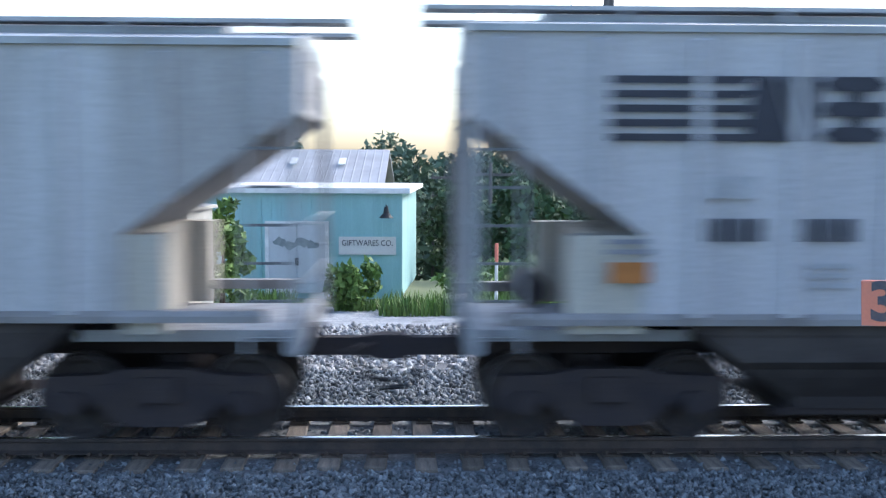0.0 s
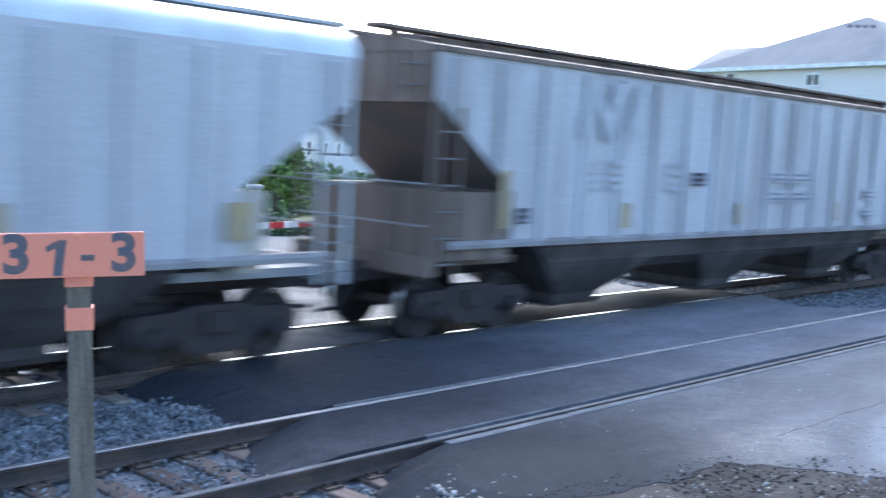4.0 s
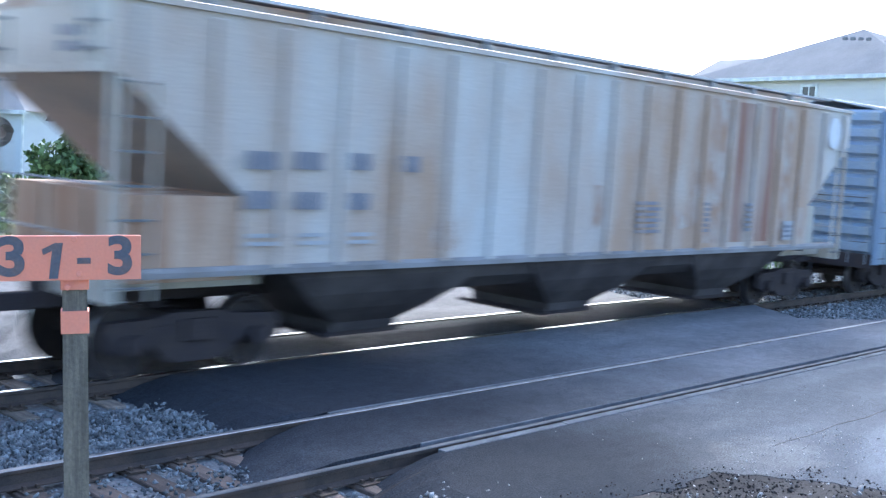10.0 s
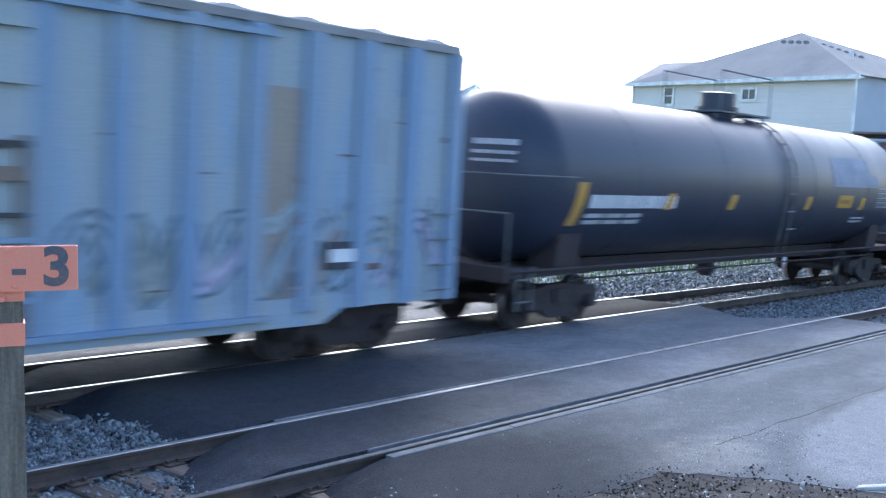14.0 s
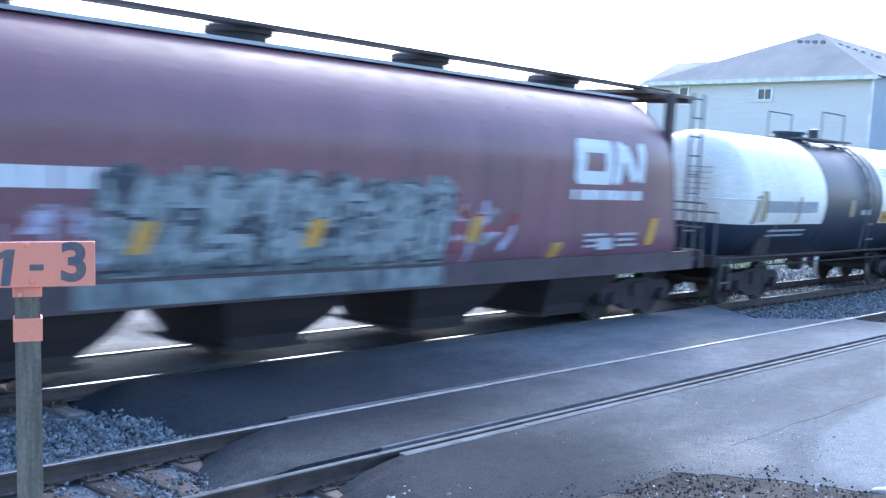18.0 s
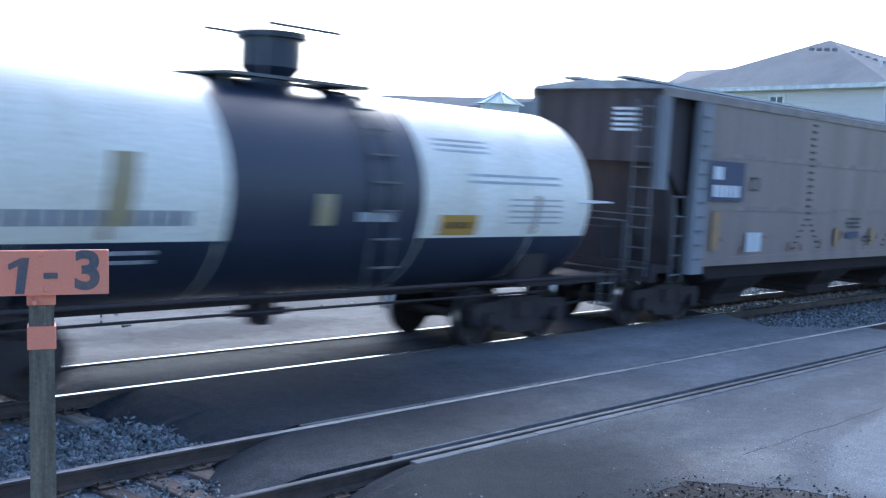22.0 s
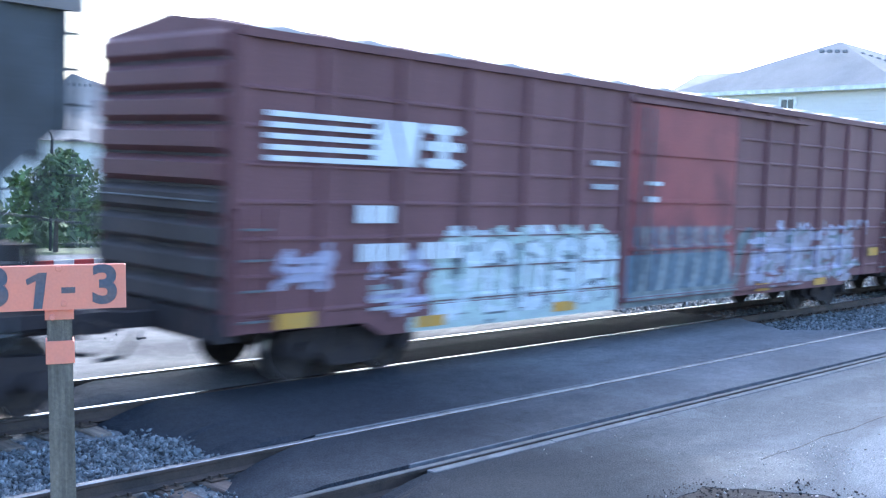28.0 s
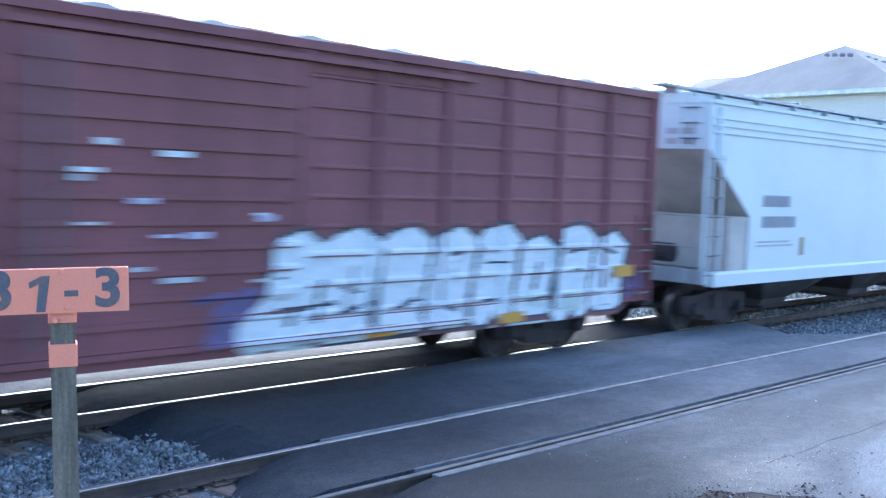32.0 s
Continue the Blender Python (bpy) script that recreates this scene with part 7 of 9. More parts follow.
mark(c6, "patch", -0.85, 0.0, 1.3, 1.8, M["boxblue"], YD - 0.012)
mark(c6, "patch", 0.3, 0.55, 1.3, 1.85, M["orange_mark"], YD - 0.012)
mark(c6, "placard_board", 5.98, 6.7, 1.36, 1.74, M["g_dark"], YB - 0.06)
mark(c6, "placard", 6.06, 6.6, 1.46, 1.64, M["white_paint"], YB - 0.068)
mark(c6, "placard_board", -3.3, -2.7, 1.5, 1.95, M["g_dark"], YB - 0.06)
# black tank wagon
R7, Z7 = 1.59, 2.72
head_bars(c7, "lettering", R7, Z7, -9.45 + 0.3 + 0.95, 0.95, ((0.52, 0.62), (0.36, 0.42), (0.22, 0.27)), -0.95, -0.1, 5, M["gray_paint"])
for x, a0, a1 in ((-7.95, -32, -2), (-4.8, -20, -8), (-2.1, -20, -8), (1.92, -20, -8), (5.45, -20, -8), (8.55, -25, -5)):
    curved_patch(c7, "reflector", x, x + 0.28, a0, a1, R7, Z7, M["yellow_paint"], slant=0.08)
curved_bars(c7, "number", -7.4, 3.1, -19, -10, 11, R7, Z7, M["white_paint"])
curved_bars(c7, "lettering", -7.45, 2.0, -31, -28, 3, R7, Z7, M["gray_paint"], 0.15)
curved_bars(c7, "lettering", -7.45, 2.0, -26, -23, 3, R7, Z7, M["gray_paint"], 0.15)
curved_patch(c7, "placard", 3.5, 6.0, 2, 30, R7, Z7, M["over_paint"], "pale grey painted-over panel")
curved_patch(c7, "placard", 5.8, 6.6, 2, 13, R7, Z7, M["over_paint"])
curved_patch(c7, "placard", 3.95, 4.9, -18, -6, R7, Z7, M["yellow_paint"], "yellow label")
curved_bars(c7, "lettering", 4.1, 0.65, -14, -10, 4, R7, Z7, M["dark_paint"])
for k in range(9):
    curved_bars(c7, "lettering", 6.7, 1.25 - 0.08 * (k % 3), 1.0 - 2.3 * k, 2.0 - 2.3 * k, 5, R7, Z7, M["post_mid" if k % 2 else "gray_paint"], 0.08)
for a in (-28, -32):
    curved_bars(c7, "lettering", 5.3, 0.9, a - 2, a, 3, R7, Z7, M["gray_paint"], 0.1)
# brown grain hopper
CN_FACE = lambda X, Z: np.interp(Z, [z for w, z in CN], [w for w, z in CN]) + 0.006
spray(c8, 4.1, 6.6, 2.55, 3.45, [([(4.34, 2.73), (4.34, 3.27), (5.2, 3.27), (5.2, 2.73), (4.34, 2.73)], 0.12, 0), ([(4.34, 2.76), (4.34, 3.24)], 0.15, 0), ([(5.5, 2.74), (5.56, 3.26)], 0.13, 0), ([(5.72, 3.2), (6.02, 2.8)], 0.13, 0), ([(6.28, 2.78), (6.28, 3.28)], 0.12, 0)],
      CN_FACE, ["white_paint"], cell=0.03, label="white emblem of a rounded ring and plain bars")
for i in range(9):
    curve_patch(c8, "lettering", CN, 4.15 + i * 0.25, 4.15 + i * 0.25 + 0.19, 2.34, 2.51, M["white_paint"], n=1)
for i in range(9):
    curve_patch(c8, "number", CN, -6.55 + i * 0.25, -6.55 + i * 0.25 + 0.2, 2.36, 2.6, M["white_paint"], n=1)
for x, z0, z1, s in ((-6.95, 1.45, 2.0, 0.2), (-4.4, 1.62, 2.0, 0.15), (-1.8, 1.65, 2.02, 0.15), (1.45, 1.65, 2.05, 0.15), (3.6, 1.3, 1.6, 0.12), (6.6, 1.5, 2.0, 0.18)):
    curve_patch(c8, "reflector", CN, x, x + 0.26, z0, z1, M["yellow_paint"], slant=s, lift=0.016)
spray(c8, -5.0, 1.3, 1.3, 2.66, level(-4.7, 0.9, 1.35, 2.3, 0.15, 1) + fat_tag(-4.8, 1.1, 1.36, 2.58, 9, 24, 0.12, 0.04, 0.1, 0.6) + wild_tag(-4.7, 1.0, 1.34, 2.4, 150, 26, 0.045),
      CN_FACE, ["g_gray", "g_mix", "g_dark", "g_mix"], label="grey-green tangled graffiti")
spray(c8, -6.8, -4.5, 1.3, 2.3, wild_tag(-6.7, -4.7, 1.32, 2.1, 60, 25, 0.035), CN_FACE, ["g_lilac", "cnbrown", "boxred2", "end_mauve"])
spray(c8, 1.0, 3.0, 1.3, 2.3, wild_tag(1.1, 2.6, 1.32, 2.1, 26, 23, 0.045), CN_FACE, ["doorred", "g_lilac", "cnbrown", "g_gray"])
mark(c8, "paint_strip", -5.0, 1.0, 1.02, 1.3, M["g_mix"], -1.525, label="grey overspray on the sill")
for x in (4.6, 5.6):
    text_rows(c8, x, 1.5, 0.7, 3, M["gray_paint"], -1.545, 0.045, 0.1)
mark(c8, "placard", 5.0, 5.5, 1.45, 1.66, M["gray_paint"], -1.535)
# white tank wagons
R9, Z9, Z10 = 1.52, 2.38, 2.40
for car, zc in ((c9, Z9), (c10, Z10)):
    head_bars(car, "lettering", R9, zc, -7.0 + 1.33, 0.8, ((0.66, 0.69), (0.54, 0.57), (0.42, 0.45), (0.30, 0.33), (0.18, 0.21)), -0.75, -0.15, 4, M["gray_paint"])
for car, zc, k in ((c9, Z9, 0), (c10, Z10, 1)):
    curved_bars(car, "number", -5.05 if k == 0 else -4.6, 2.75 if k == 0 else 2.4, -10 if k == 0 else -14, 0 if k == 0 else -7, 11, R9, zc, M["faded"], 0.25)
    curved_patch(car, "placard", 1.9 if k == 0 else 2.1, 2.75 if k == 0 else 2.95, -20, -8, R9, zc, M["yellow_paint"], "yellow label")
    curved_bars(car, "lettering", 2.0 if k == 0 else 2.2, 0.6, -16, -12, 4, R9, zc, M["dark_paint"])
    curved_patch(car, "reflector", -0.3, 0.0, -14, 2, R9, zc, M["yellow_dull"])
    curved_patch(car, "reflector", -5.3, -5.0, -18, 8, R9, zc, M["yellow_dull"])
    for a in (2, -1.5, -5, -8.5, -12):
        curved_bars(car, "lettering", 3.7, 1.35, a - 1.2, a, 4, R9, zc, M["gray_paint"], 0.08)
    for a in (12, 16):
        curved_bars(car, "lettering", 2.7, 2.3, a - 1.6, a, 7, R9, zc, M["gray_paint"], 0.08)
    for a in (30, 33.5, 37):
        curved_bars(car, "lettering", 2.1, 1.2, a - 1.4, a, 4, R9, zc, M["gray_paint"], 0.08)
    for a in (-26, -31):
        curved_bars(car, "lettering", -4.6, 2.0, a - 2, a, 5, R9, zc, M["gray_paint"], 0.1)
    curved_bars(car, "lettering", 0.45, 0.7, -12, -7, 4, R9, zc, M["gray_paint"], 0.1)
    curved_patch(car, "stain", -5.68, -5.45, -20, 4, R9 + 0.002, zc, M["tank_soil"], slant=0.1)
    for s, x in ((1, 4.3), (-1, -3.4)):
        curved_patch(car, "stain", x, x + 0.12, -20, 4, R9, zc, M["tank_soil"], slant=0.05)
curved_patch(c10, "stain", -3.4, -3.05, -14, 18, R9 + 0.004, Z10, M["yellow_dull"], slant=0.12)
# taupe hoppers
for car in (c11, c12):
    ex = -9.11 if car is c11 else -8.75
    mark(car, "number_panel", -7.42, -6.0, 2.52, 3.32, M["navy_paint"], YH - 0.022, label="dark blue number panel")
    bars(car, "number", -7.3, 2.95, 0.42, 0.26, 2, M["white_paint"], YH - 0.03, 0.15)
    bars(car, "number", -7.3, 2.6, 1.15, 0.24, 6, M["white_paint"], YH - 0.03, 0.2)
    mark(car, "placard", -5.72, -5.04, 1.46, 1.87, M["hop_white"] if car is c11 else M["gray_paint"], YH - 0.022)
    bm = BM()
    for a, b, c, d in ((-5.67, -5.32, 2.75, 2.79), (-5.67, -5.32, 3.0, 3.04), (-5.67, -5.63, 2.79, 3.0), (-5.36, -5.32, 2.79, 3.0)):
        prism_y(bm, [(a, c), (b, c), (b, d), (a, d)], YH - 0.026, YH - 0.02)
    part("placard_frame", bm, M["end_dark"], car)
    mark(car, "placard", 5.3, 5.75, 1.5, 1.9, M["hop_white"], YH - 0.022)
    for x in (-7.2, -1.2, 1.0, 4.0, 6.9):
        mark(car, "reflector", x, x + 0.3, 1.52, 1.95 if abs(x) < 7 else 2.3, M["orange_dull"], YH - 0.02)
    text_rows(car, -0.5, 1.95, 0.8, 3, M["end_dark"], YH - 0.03, 0.05)
    mark(car, "placard", -0.5, 0.25, 1.7, 1.86, M["navy_paint"], YH - 0.022)
    text_rows(car, 0.6, 1.6, 0.5, 2, M["end_dark"], YH - 0.03, 0.05)
    # numbers on the end
    bm = BM()
    for k in range(5):
        z = 3.78 + k * 0.1
        loft(bm, [[(ex - 0.006, -0.95, z), (ex - 0.006, -0.35, z), (ex - 0.006, -0.35, z + 0.05), (ex - 0.006, -0.95, z + 0.05)],
                  [(ex - 0.002, -0.95, z), (ex - 0.002, -0.35, z), (ex - 0.002, -0.35, z + 0.05), (ex - 0.002, -0.95, z + 0.05)]])
    part("number", bm, M["white_paint"], car)
# rust-coloured flecks that stand for blurred reflectors along the lower edge
rs = random.Random(77)
for car in (c11, c12):
    for k in range(14):
        x = -7.0 + k * 1.05 + rs.uniform(-0.3, 0.3)
        w, h = rs.uniform(0.04, 0.1), rs.uniform(0.06, 0.25)
        z = rs.uniform(1.36, 1.75)
        mark(car, "rust_patch", x, x + w, z, z + h, M["rust"], YH - 0.0195 - 0.0003 * k, rs.uniform(-0.1, 0.1))
# maroon boxcars
for car, e in ((c13, 0), (c14, 1)):
    x0 = -9.75 if e == 0 else -9.35
    stripes_logo(car, x0, 2.98, 3.6, 3.55 if e == 0 else 3.0, 5, M["white_paint"], -Y_SIDE - 0.008)
    for x, z, w, n in ((-8.2, 2.2, 0.7, 3), (-8.15, 1.68, 0.9, 4), (-6.95, 1.68, 0.85, 4)):
        if not (e and x > -7):
            bars(car, "number", x, z + 0.12 * e, w, 0.24, n, M["white_paint"], -Y_SIDE - 0.008, 0.2)
    for x, z in ((-9.5, 0.86), (-7.0, 0.7), (-3.8, 0.72), (3.2, 0.7), (6.0, 0.7), (9.0, 1.3)):
        mark(car, "reflector", x, x + 0.6, z, z + 0.16 if abs(x) < 9 else z + 0.2, M["yellow_paint"], -Y_SIDE + 0.002)
    for x in (-3.0, -2.6):
        text_rows(car, -2.9, 2.75 + (x + 3.0), 0.7, 1, M["gray_paint"], -Y_SIDE - 0.008, 0.09)
    text_rows(car, -9.4, 1.45, 0.7, 3, M["g_lilac"], -Y_SIDE - 0.008, 0.08, 0.12)
    text_rows(car, -7.9, 1.0, 0.7, 3, M["gray_paint"], -Y_SIDE - 0.008, 0.05, 0.11)
    # short number on the end
    bm = BM()
    box(bm, -10.2 - 0.085, -10.2 - 0.08, -1.15, -0.55, 4.28, 4.4)
    part("number", bm, M["white_paint"], car)
WB = Y_SIDE - 0.06
SPANS = ((-10.13, -1.85), (2.1, 10.13))
FACE13 = boxcar_face(WB, 0.64, 0.466, 7, SPANS, 6, (-1.75, 2.0), [0.84 + 3.46 * k / 4 for k in (1, 2, 3)])
FACE14 = boxcar_face(WB, 0.64, 0.385, 9, SPANS, 6, (-1.75, 2.0), [0.84 + 3.46 * k / 12 for k in range(1, 12)])
# blocky pale piece, half hidden by lilac overspray
spray(c13, -7.3, -1.95, 0.642, 2.15, [([(-7.0, 0.74), (-2.0, 0.74)], 0.12, 1)] + level(-6.5, -2.1, 0.7, 1.9, 0.16, 1) + wild_tag(-6.6, -2.1, 0.72, 2.0, 130, 31, 0.075) + fat_tag(-5.6, -2.2, 0.75, 2.0, 4, 32, 0.11, 0.03, 0.05),
      FACE13, ["g_white", "g_pale", "g_mix", "g_pale"], label="blocky graffiti in pale green and white")
spray(c13, -9.7, -6.6, 0.85, 1.95, wild_tag(-9.5, -8.7, 1.25, 1.8, 14, 36, 0.05) + wild_tag(-7.9, -6.7, 0.95, 1.6, 20, 37, 0.05), FACE13, ["g_lilac", "g_lilac", "boxred", "g_gray"])
spray(c13, -1.75, 2.25, 0.642, 2.12, [([(-1.7, 0.74), (2.1, 0.74)], 0.12, 3)] + level(-1.65, 1.9, 0.72, 1.85, 0.17, 0) + [(smooth_path([(x, 0.8), (x + 0.18, 1.4), (x + 0.1, 2.02)], 3), 0.09, k % 2) for k, x in enumerate(-1.6 + 0.3 * j for j in range(12))]
      + [([(-1.6 + 0.3 * j, 0.85 + 0.2 * (j % 2)), (-1.4 + 0.3 * j, 1.95)], 0.025, 2) for j in range(12)] + level(-1.6, 2.0, 0.68, 0.95, 0.07, 3) + [([(1.9, 1.9), (2.2, 1.1)], 0.14, 4)],
      FACE13, ["g_slate", "g_gray", "g_dark", "g_mix", "doorred"], label="slate-blue dripping graffiti on the door")
spray(c13, 2.1, 9.0, 0.66, 2.2, [(smooth_path([(2.25, 1.0), (2.5, 1.7), (2.8, 1.9)], 3), 0.16, 2)] + fat_tag(2.9, 8.0, 0.75, 2.0, 6, 33, 0.13, 0.035, 0.2)
      + wild_tag(2.8, 8.4, 0.72, 1.95, 150, 34, 0.05) + wild_tag(7.4, 8.9, 1.75, 2.1, 9, 45, 0.045), FACE13, ["g_haze", "g_lilac", "g_mix", "boxred"], label="lilac and white tangled graffiti")
spray(c14, -7.1, -1.9, 0.642, 2.2, [([(-6.8, 0.74), (-2.2, 0.74)], 0.12, 1)] + level(-6.6, -2.3, 0.72, 1.7, 0.12, 1) + wild_tag(-6.8, -2.1, 0.72, 2.0, 120, 41, 0.075) + fat_tag(-6.5, -2.2, 0.78, 2.05, 5, 42, 0.12, 0.035, 0.05)
      + [([(-3.9, 1.35), (-3.4, 1.35)], 0.2, 2)], FACE14, ["g_white", "g_pale", "g_gray", "boxred2"], label="white graffiti with dark cuts")
spray(c14, 0.3, 10.1, 0.642, 2.3, [([(1.3, 0.76), (7.6, 0.76)], 0.13, 1), ([(0.9, 1.1), (1.25, 1.3)], 0.2, 4), ([(0.75, 0.85), (1.3, 0.86)], 0.12, 4), ([(0.5, 1.35), (0.9, 1.4)], 0.05, 4), ([(9.4, 1.1), (9.8, 1.2)], 0.2, 4), ([(8.3, 1.4), (8.4, 2.0)], 0.2, 4)] + fat_tag(1.5, 9.4, 0.72, 2.1, 8, 43, 0.235, 0.055, 0.16, 0.35)
      + [([(1.3, 0.9), (2.3, 1.7), (2.9, 1.9)], 0.22, 0), ([(1.5, 0.8), (2.7, 0.86)], 0.13, 0), ([(1.5, 1.15), (2.7, 1.2)], 0.03, 2)], FACE14, ["g_white", "g_pale", "g_dark", "boxred", "g_violet"], label="fat white graffiti with dark rims and violet ends")
rs = random.Random(8)
for k in range(16):
    x, z = rs.uniform(-1.5, 1.6), rs.uniform(1.2, 3.2)
    mark(c14, "paint_patch", x, x + rs.uniform(0.15, 0.5), z, z + rs.uniform(0.03, 0.09), M[rs.choice(["g_white", "g_lilac", "gray_paint"])], -Y_SIDE - 0.055 - 0.0004 * k)
mark(c13, "paint_patch", -1.3, -0.9, 2.55, 2.65, M["white_paint"], -Y_SIDE - 0.055)
mark(c13, "paint_patch", -1.3, -0.8, 2.85, 2.92, M["white_paint"], -Y_SIDE - 0.055)
# pale hopper
for x, z, w in ((-6.8, 2.56, 1.25), (-6.8, 2.12, 1.55)):
    bars(c15, "number", x, z, w, 0.24, 6, M["faded"], -Y_SIDE + 0.028, 0.2)
text_rows(c15, -7.0, 1.72, 1.7, 2, M["gray_paint"], -Y_SIDE + 0.028, 0.04, 0.08)
mark(c15, "reflector", -5.0, -4.8, 1.5, 1.9, M["yellow_dull"], -Y_SIDE + 0.028)
for z in (4.0, 4.14, 4.28):
    bm = BM()
    box(bm, -9.0, 9.0, -Y_SIDE - 0.01, -Y_SIDE + 0.031, z - 0.018, z + 0.018)
    part("side_bead", bm, M["hop_clean"], c15)
bm = BM()
for yy in (-1.2, -0.85):
    for z in (3.75, 3.95):
        box(bm, -9.106, -9.1, yy, yy + 0.28, z, z + 0.12)
part("number", bm, M["gray_paint"], c15)


# ---- wayside
def at(bearing, d):
    """A place d metres from the observer, at a bearing in degrees to the right of straight across the tracks."""
    return d * math.sin(radians(bearing)), d * math.cos(radians(bearing))


def lettering(name, words, size, material, parent, m, depth=0.003, fat=0.0):
    cu = bpy.data.curves.new(name, "FONT")
    cu.body, cu.size, cu.extrude, cu.offset = words, size, depth, fat
    cu.align_x, cu.align_y = "CENTER", "CENTER"
    tmp = bpy.data.objects.new(name, cu)
    me = bpy.data.meshes.new_from_object(tmp)
    bpy.data.objects.remove(tmp)
    me.materials.clear()
    me.materials.append(material)
    ob = new(name, me)
    ob.parent = parent
    ob.matrix_basis = m
    return ob


# orange mile board on a wooden post
SX, SY = 2.436, 4.54
sign = thing("mile_board", "orange painted board with dark figures on a weathered wooden post", "sign", pose(SX, SY, -0.42, 0, -2.2, -27))
bm = BM()
bevel_box(bm, -0.352, 0.287, -0.012, 0.012, 0.018, 0.218, 0.004)
board = part("board", bm, M["orange"], sign, "salmon-orange board")
board.matrix_basis = pose(0, -0.075, 2.66)
bm = BM()
lx = {"3": -0.259, "1": -0.10, "-": 0.04, "3b": 0.196}
for key, x in lx.items():
    if key == "1":
        # a stem with a slanted flag
        fig = BM()
        prism_y(fig, [(x - 0.008, 0.026), (x + 0.03, 0.026), (x + 0.052, 0.186), (x + 0.018, 0.186), (x - 0.036, 0.158), (x - 0.032, 0.132), (x + 0.006, 0.15)], -0.0155, -0.0135)
        part("figure", fig, M["figure_paint"], board)
        continue
    lettering("figure", key[0], 0.235, M["figure_paint"], board, pose(x, -0.0145, 0.118, 90, 0, 0) @ Matrix.Diagonal((1.05, 1, 1, 1) if key != "-" else (0.8, 0.7, 1, 1)), 0.001, 0.008)
bm.free()
bm = BM()
loft(bm, [[(-0.060, -0.055, 0), (0.060, -0.055, 0), (0.060, 0.055, 0), (-0.060, 0.055, 0)], [(-0.053, -0.05, 2.72), (0.053, -0.05, 2.72), (0.053, 0.05, 2.72), (-0.053, 0.05, 2.72)]])
part("post", bm, M["post_wood"], sign, "grey weathered timber post")
for z0, z1 in ((2.63, 2.68), (2.43, 2.533)):
    bm = BM()
    bevel_box(bm, -0.0615, 0.0615, -0.058, 0.058, z0, z1, 0.004)
    part("band", bm, M["orange"], sign)
for x, z in ((0.02, 2.705), (-0.03, 2.645), (0.0, 2.862)):
    bm = BM()
    turned(bm, [(-0.092, 0.011), (-0.086, 0.014), (-0.07, 0.014)], "y", 8, (x, 0, z))
    part("bolt", bm, M["orange"], sign)


def leaves(name, blobs_, n, size, material, seed, parent=None, label="", kind=""):
    """A crown of many small leaf clumps round the given lobes (x, y, z, rx, ry, rz), joined."""
    rng = np.random.default_rng(seed)
    w = np.array([b[3] * b[4] * b[5] for b in blobs_]) ** 0.67
    pick = rng.choice(len(blobs_), n, p=w / w.sum())
    B = np.array(blobs_)[pick]
    d = rng.normal(size=(n, 3))
    d /= np.linalg.norm(d, axis=1, keepdims=True)
    rad = rng.uniform(0.45, 1.08, (n, 1)) ** 0.6
    c = B[:, :3] + d * rad * B[:, 3:]
    s = size * rng.uniform(0.5, 1.4, (n, 1))
    u = rng.normal(size=(n, 3))
    u /= np.linalg.norm(u, axis=1, keepdims=True)
    v = np.cross(u, rng.normal(size=(n, 3)))
    v /= np.linalg.norm(v, axis=1, keepdims=True)
    verts = np.stack([c - u * s, c + v * s * 0.55 - u * s * 0.1, c + u * s, c - v * s * 0.55 + u * s * 0.1], 1).reshape(-1, 3)
    verts += rng.normal(0, size * 0.12, verts.shape)
    f = np.arange(n * 4).reshape(-1, 4)
    me = bpy.data.meshes.new(name)
    me.vertices.add(len(verts))
    me.vertices.foreach_set("co", verts.ravel())
    me.loops.add(f.size)
    me.loops.foreach_set("vertex_index", f.ravel().astype(np.int32))
    me.polygons.add(n)
    me.polygons.foreach_set("loop_start", np.arange(0, f.size, 4, dtype=np.int32))
    me.update(calc_edges=True)
    me.materials.append(material)
    ob = new(name, me)
    ob.parent = parent
    if label:
        ob["label"] = label
    if kind:
        ob["kind"] = kind
    return ob


def tree(label, bearing, d, height, crown, material, seed, z=None, base=0.35, n=2600, size=0.16, name="tree"):
    """A tapered trunk with limbs and a loose uneven crown."""
    x, y = at(bearing, d)
    z = land(x, y) if z is None else z
    t = thing(name, label, "tree", pose(x, y, z))
    rs = random.Random(seed)
    bm = BM()
    rod(bm, (0, 0, -0.2), (0.05, 0.03, height * 0.55), 0.02 * height + 0.03, 8, 0.012 * height)
    rod(bm, (0.05, 0.03, height * 0.55), (0, 0.05, height * 0.9), 0.012 * height, 6, 0.01)
    lobes = []
    for k in range(9):
        a = k * 2.4 + rs.uniform(-0.4, 0.4)
        zz = height * (base + (0.95 - base) * (k + 0.5) / 9)
        rr = crown * (1.0 - 0.75 * max(0, (zz / height - 0.55)) / 0.45) * rs.uniform(0.45, 0.7)
        tip = (math.cos(a) * rr, math.sin(a) * rr, zz)
        rod(bm, (0.03, 0.02, zz * 0.72), tip, 0.006 * height + 0.01, 5, 0.008)
        q = crown * rs.uniform(0.38, 0.55) * (1.0 if zz < height * 0.75 else 0.7)
        lobes.append((*tip, q, q, q * rs.uniform(0.7, 0.95)))
    part("trunk", bm, M["bark"], t)
    leaves("crown", lobes, n, size, material, seed, t)
    return t


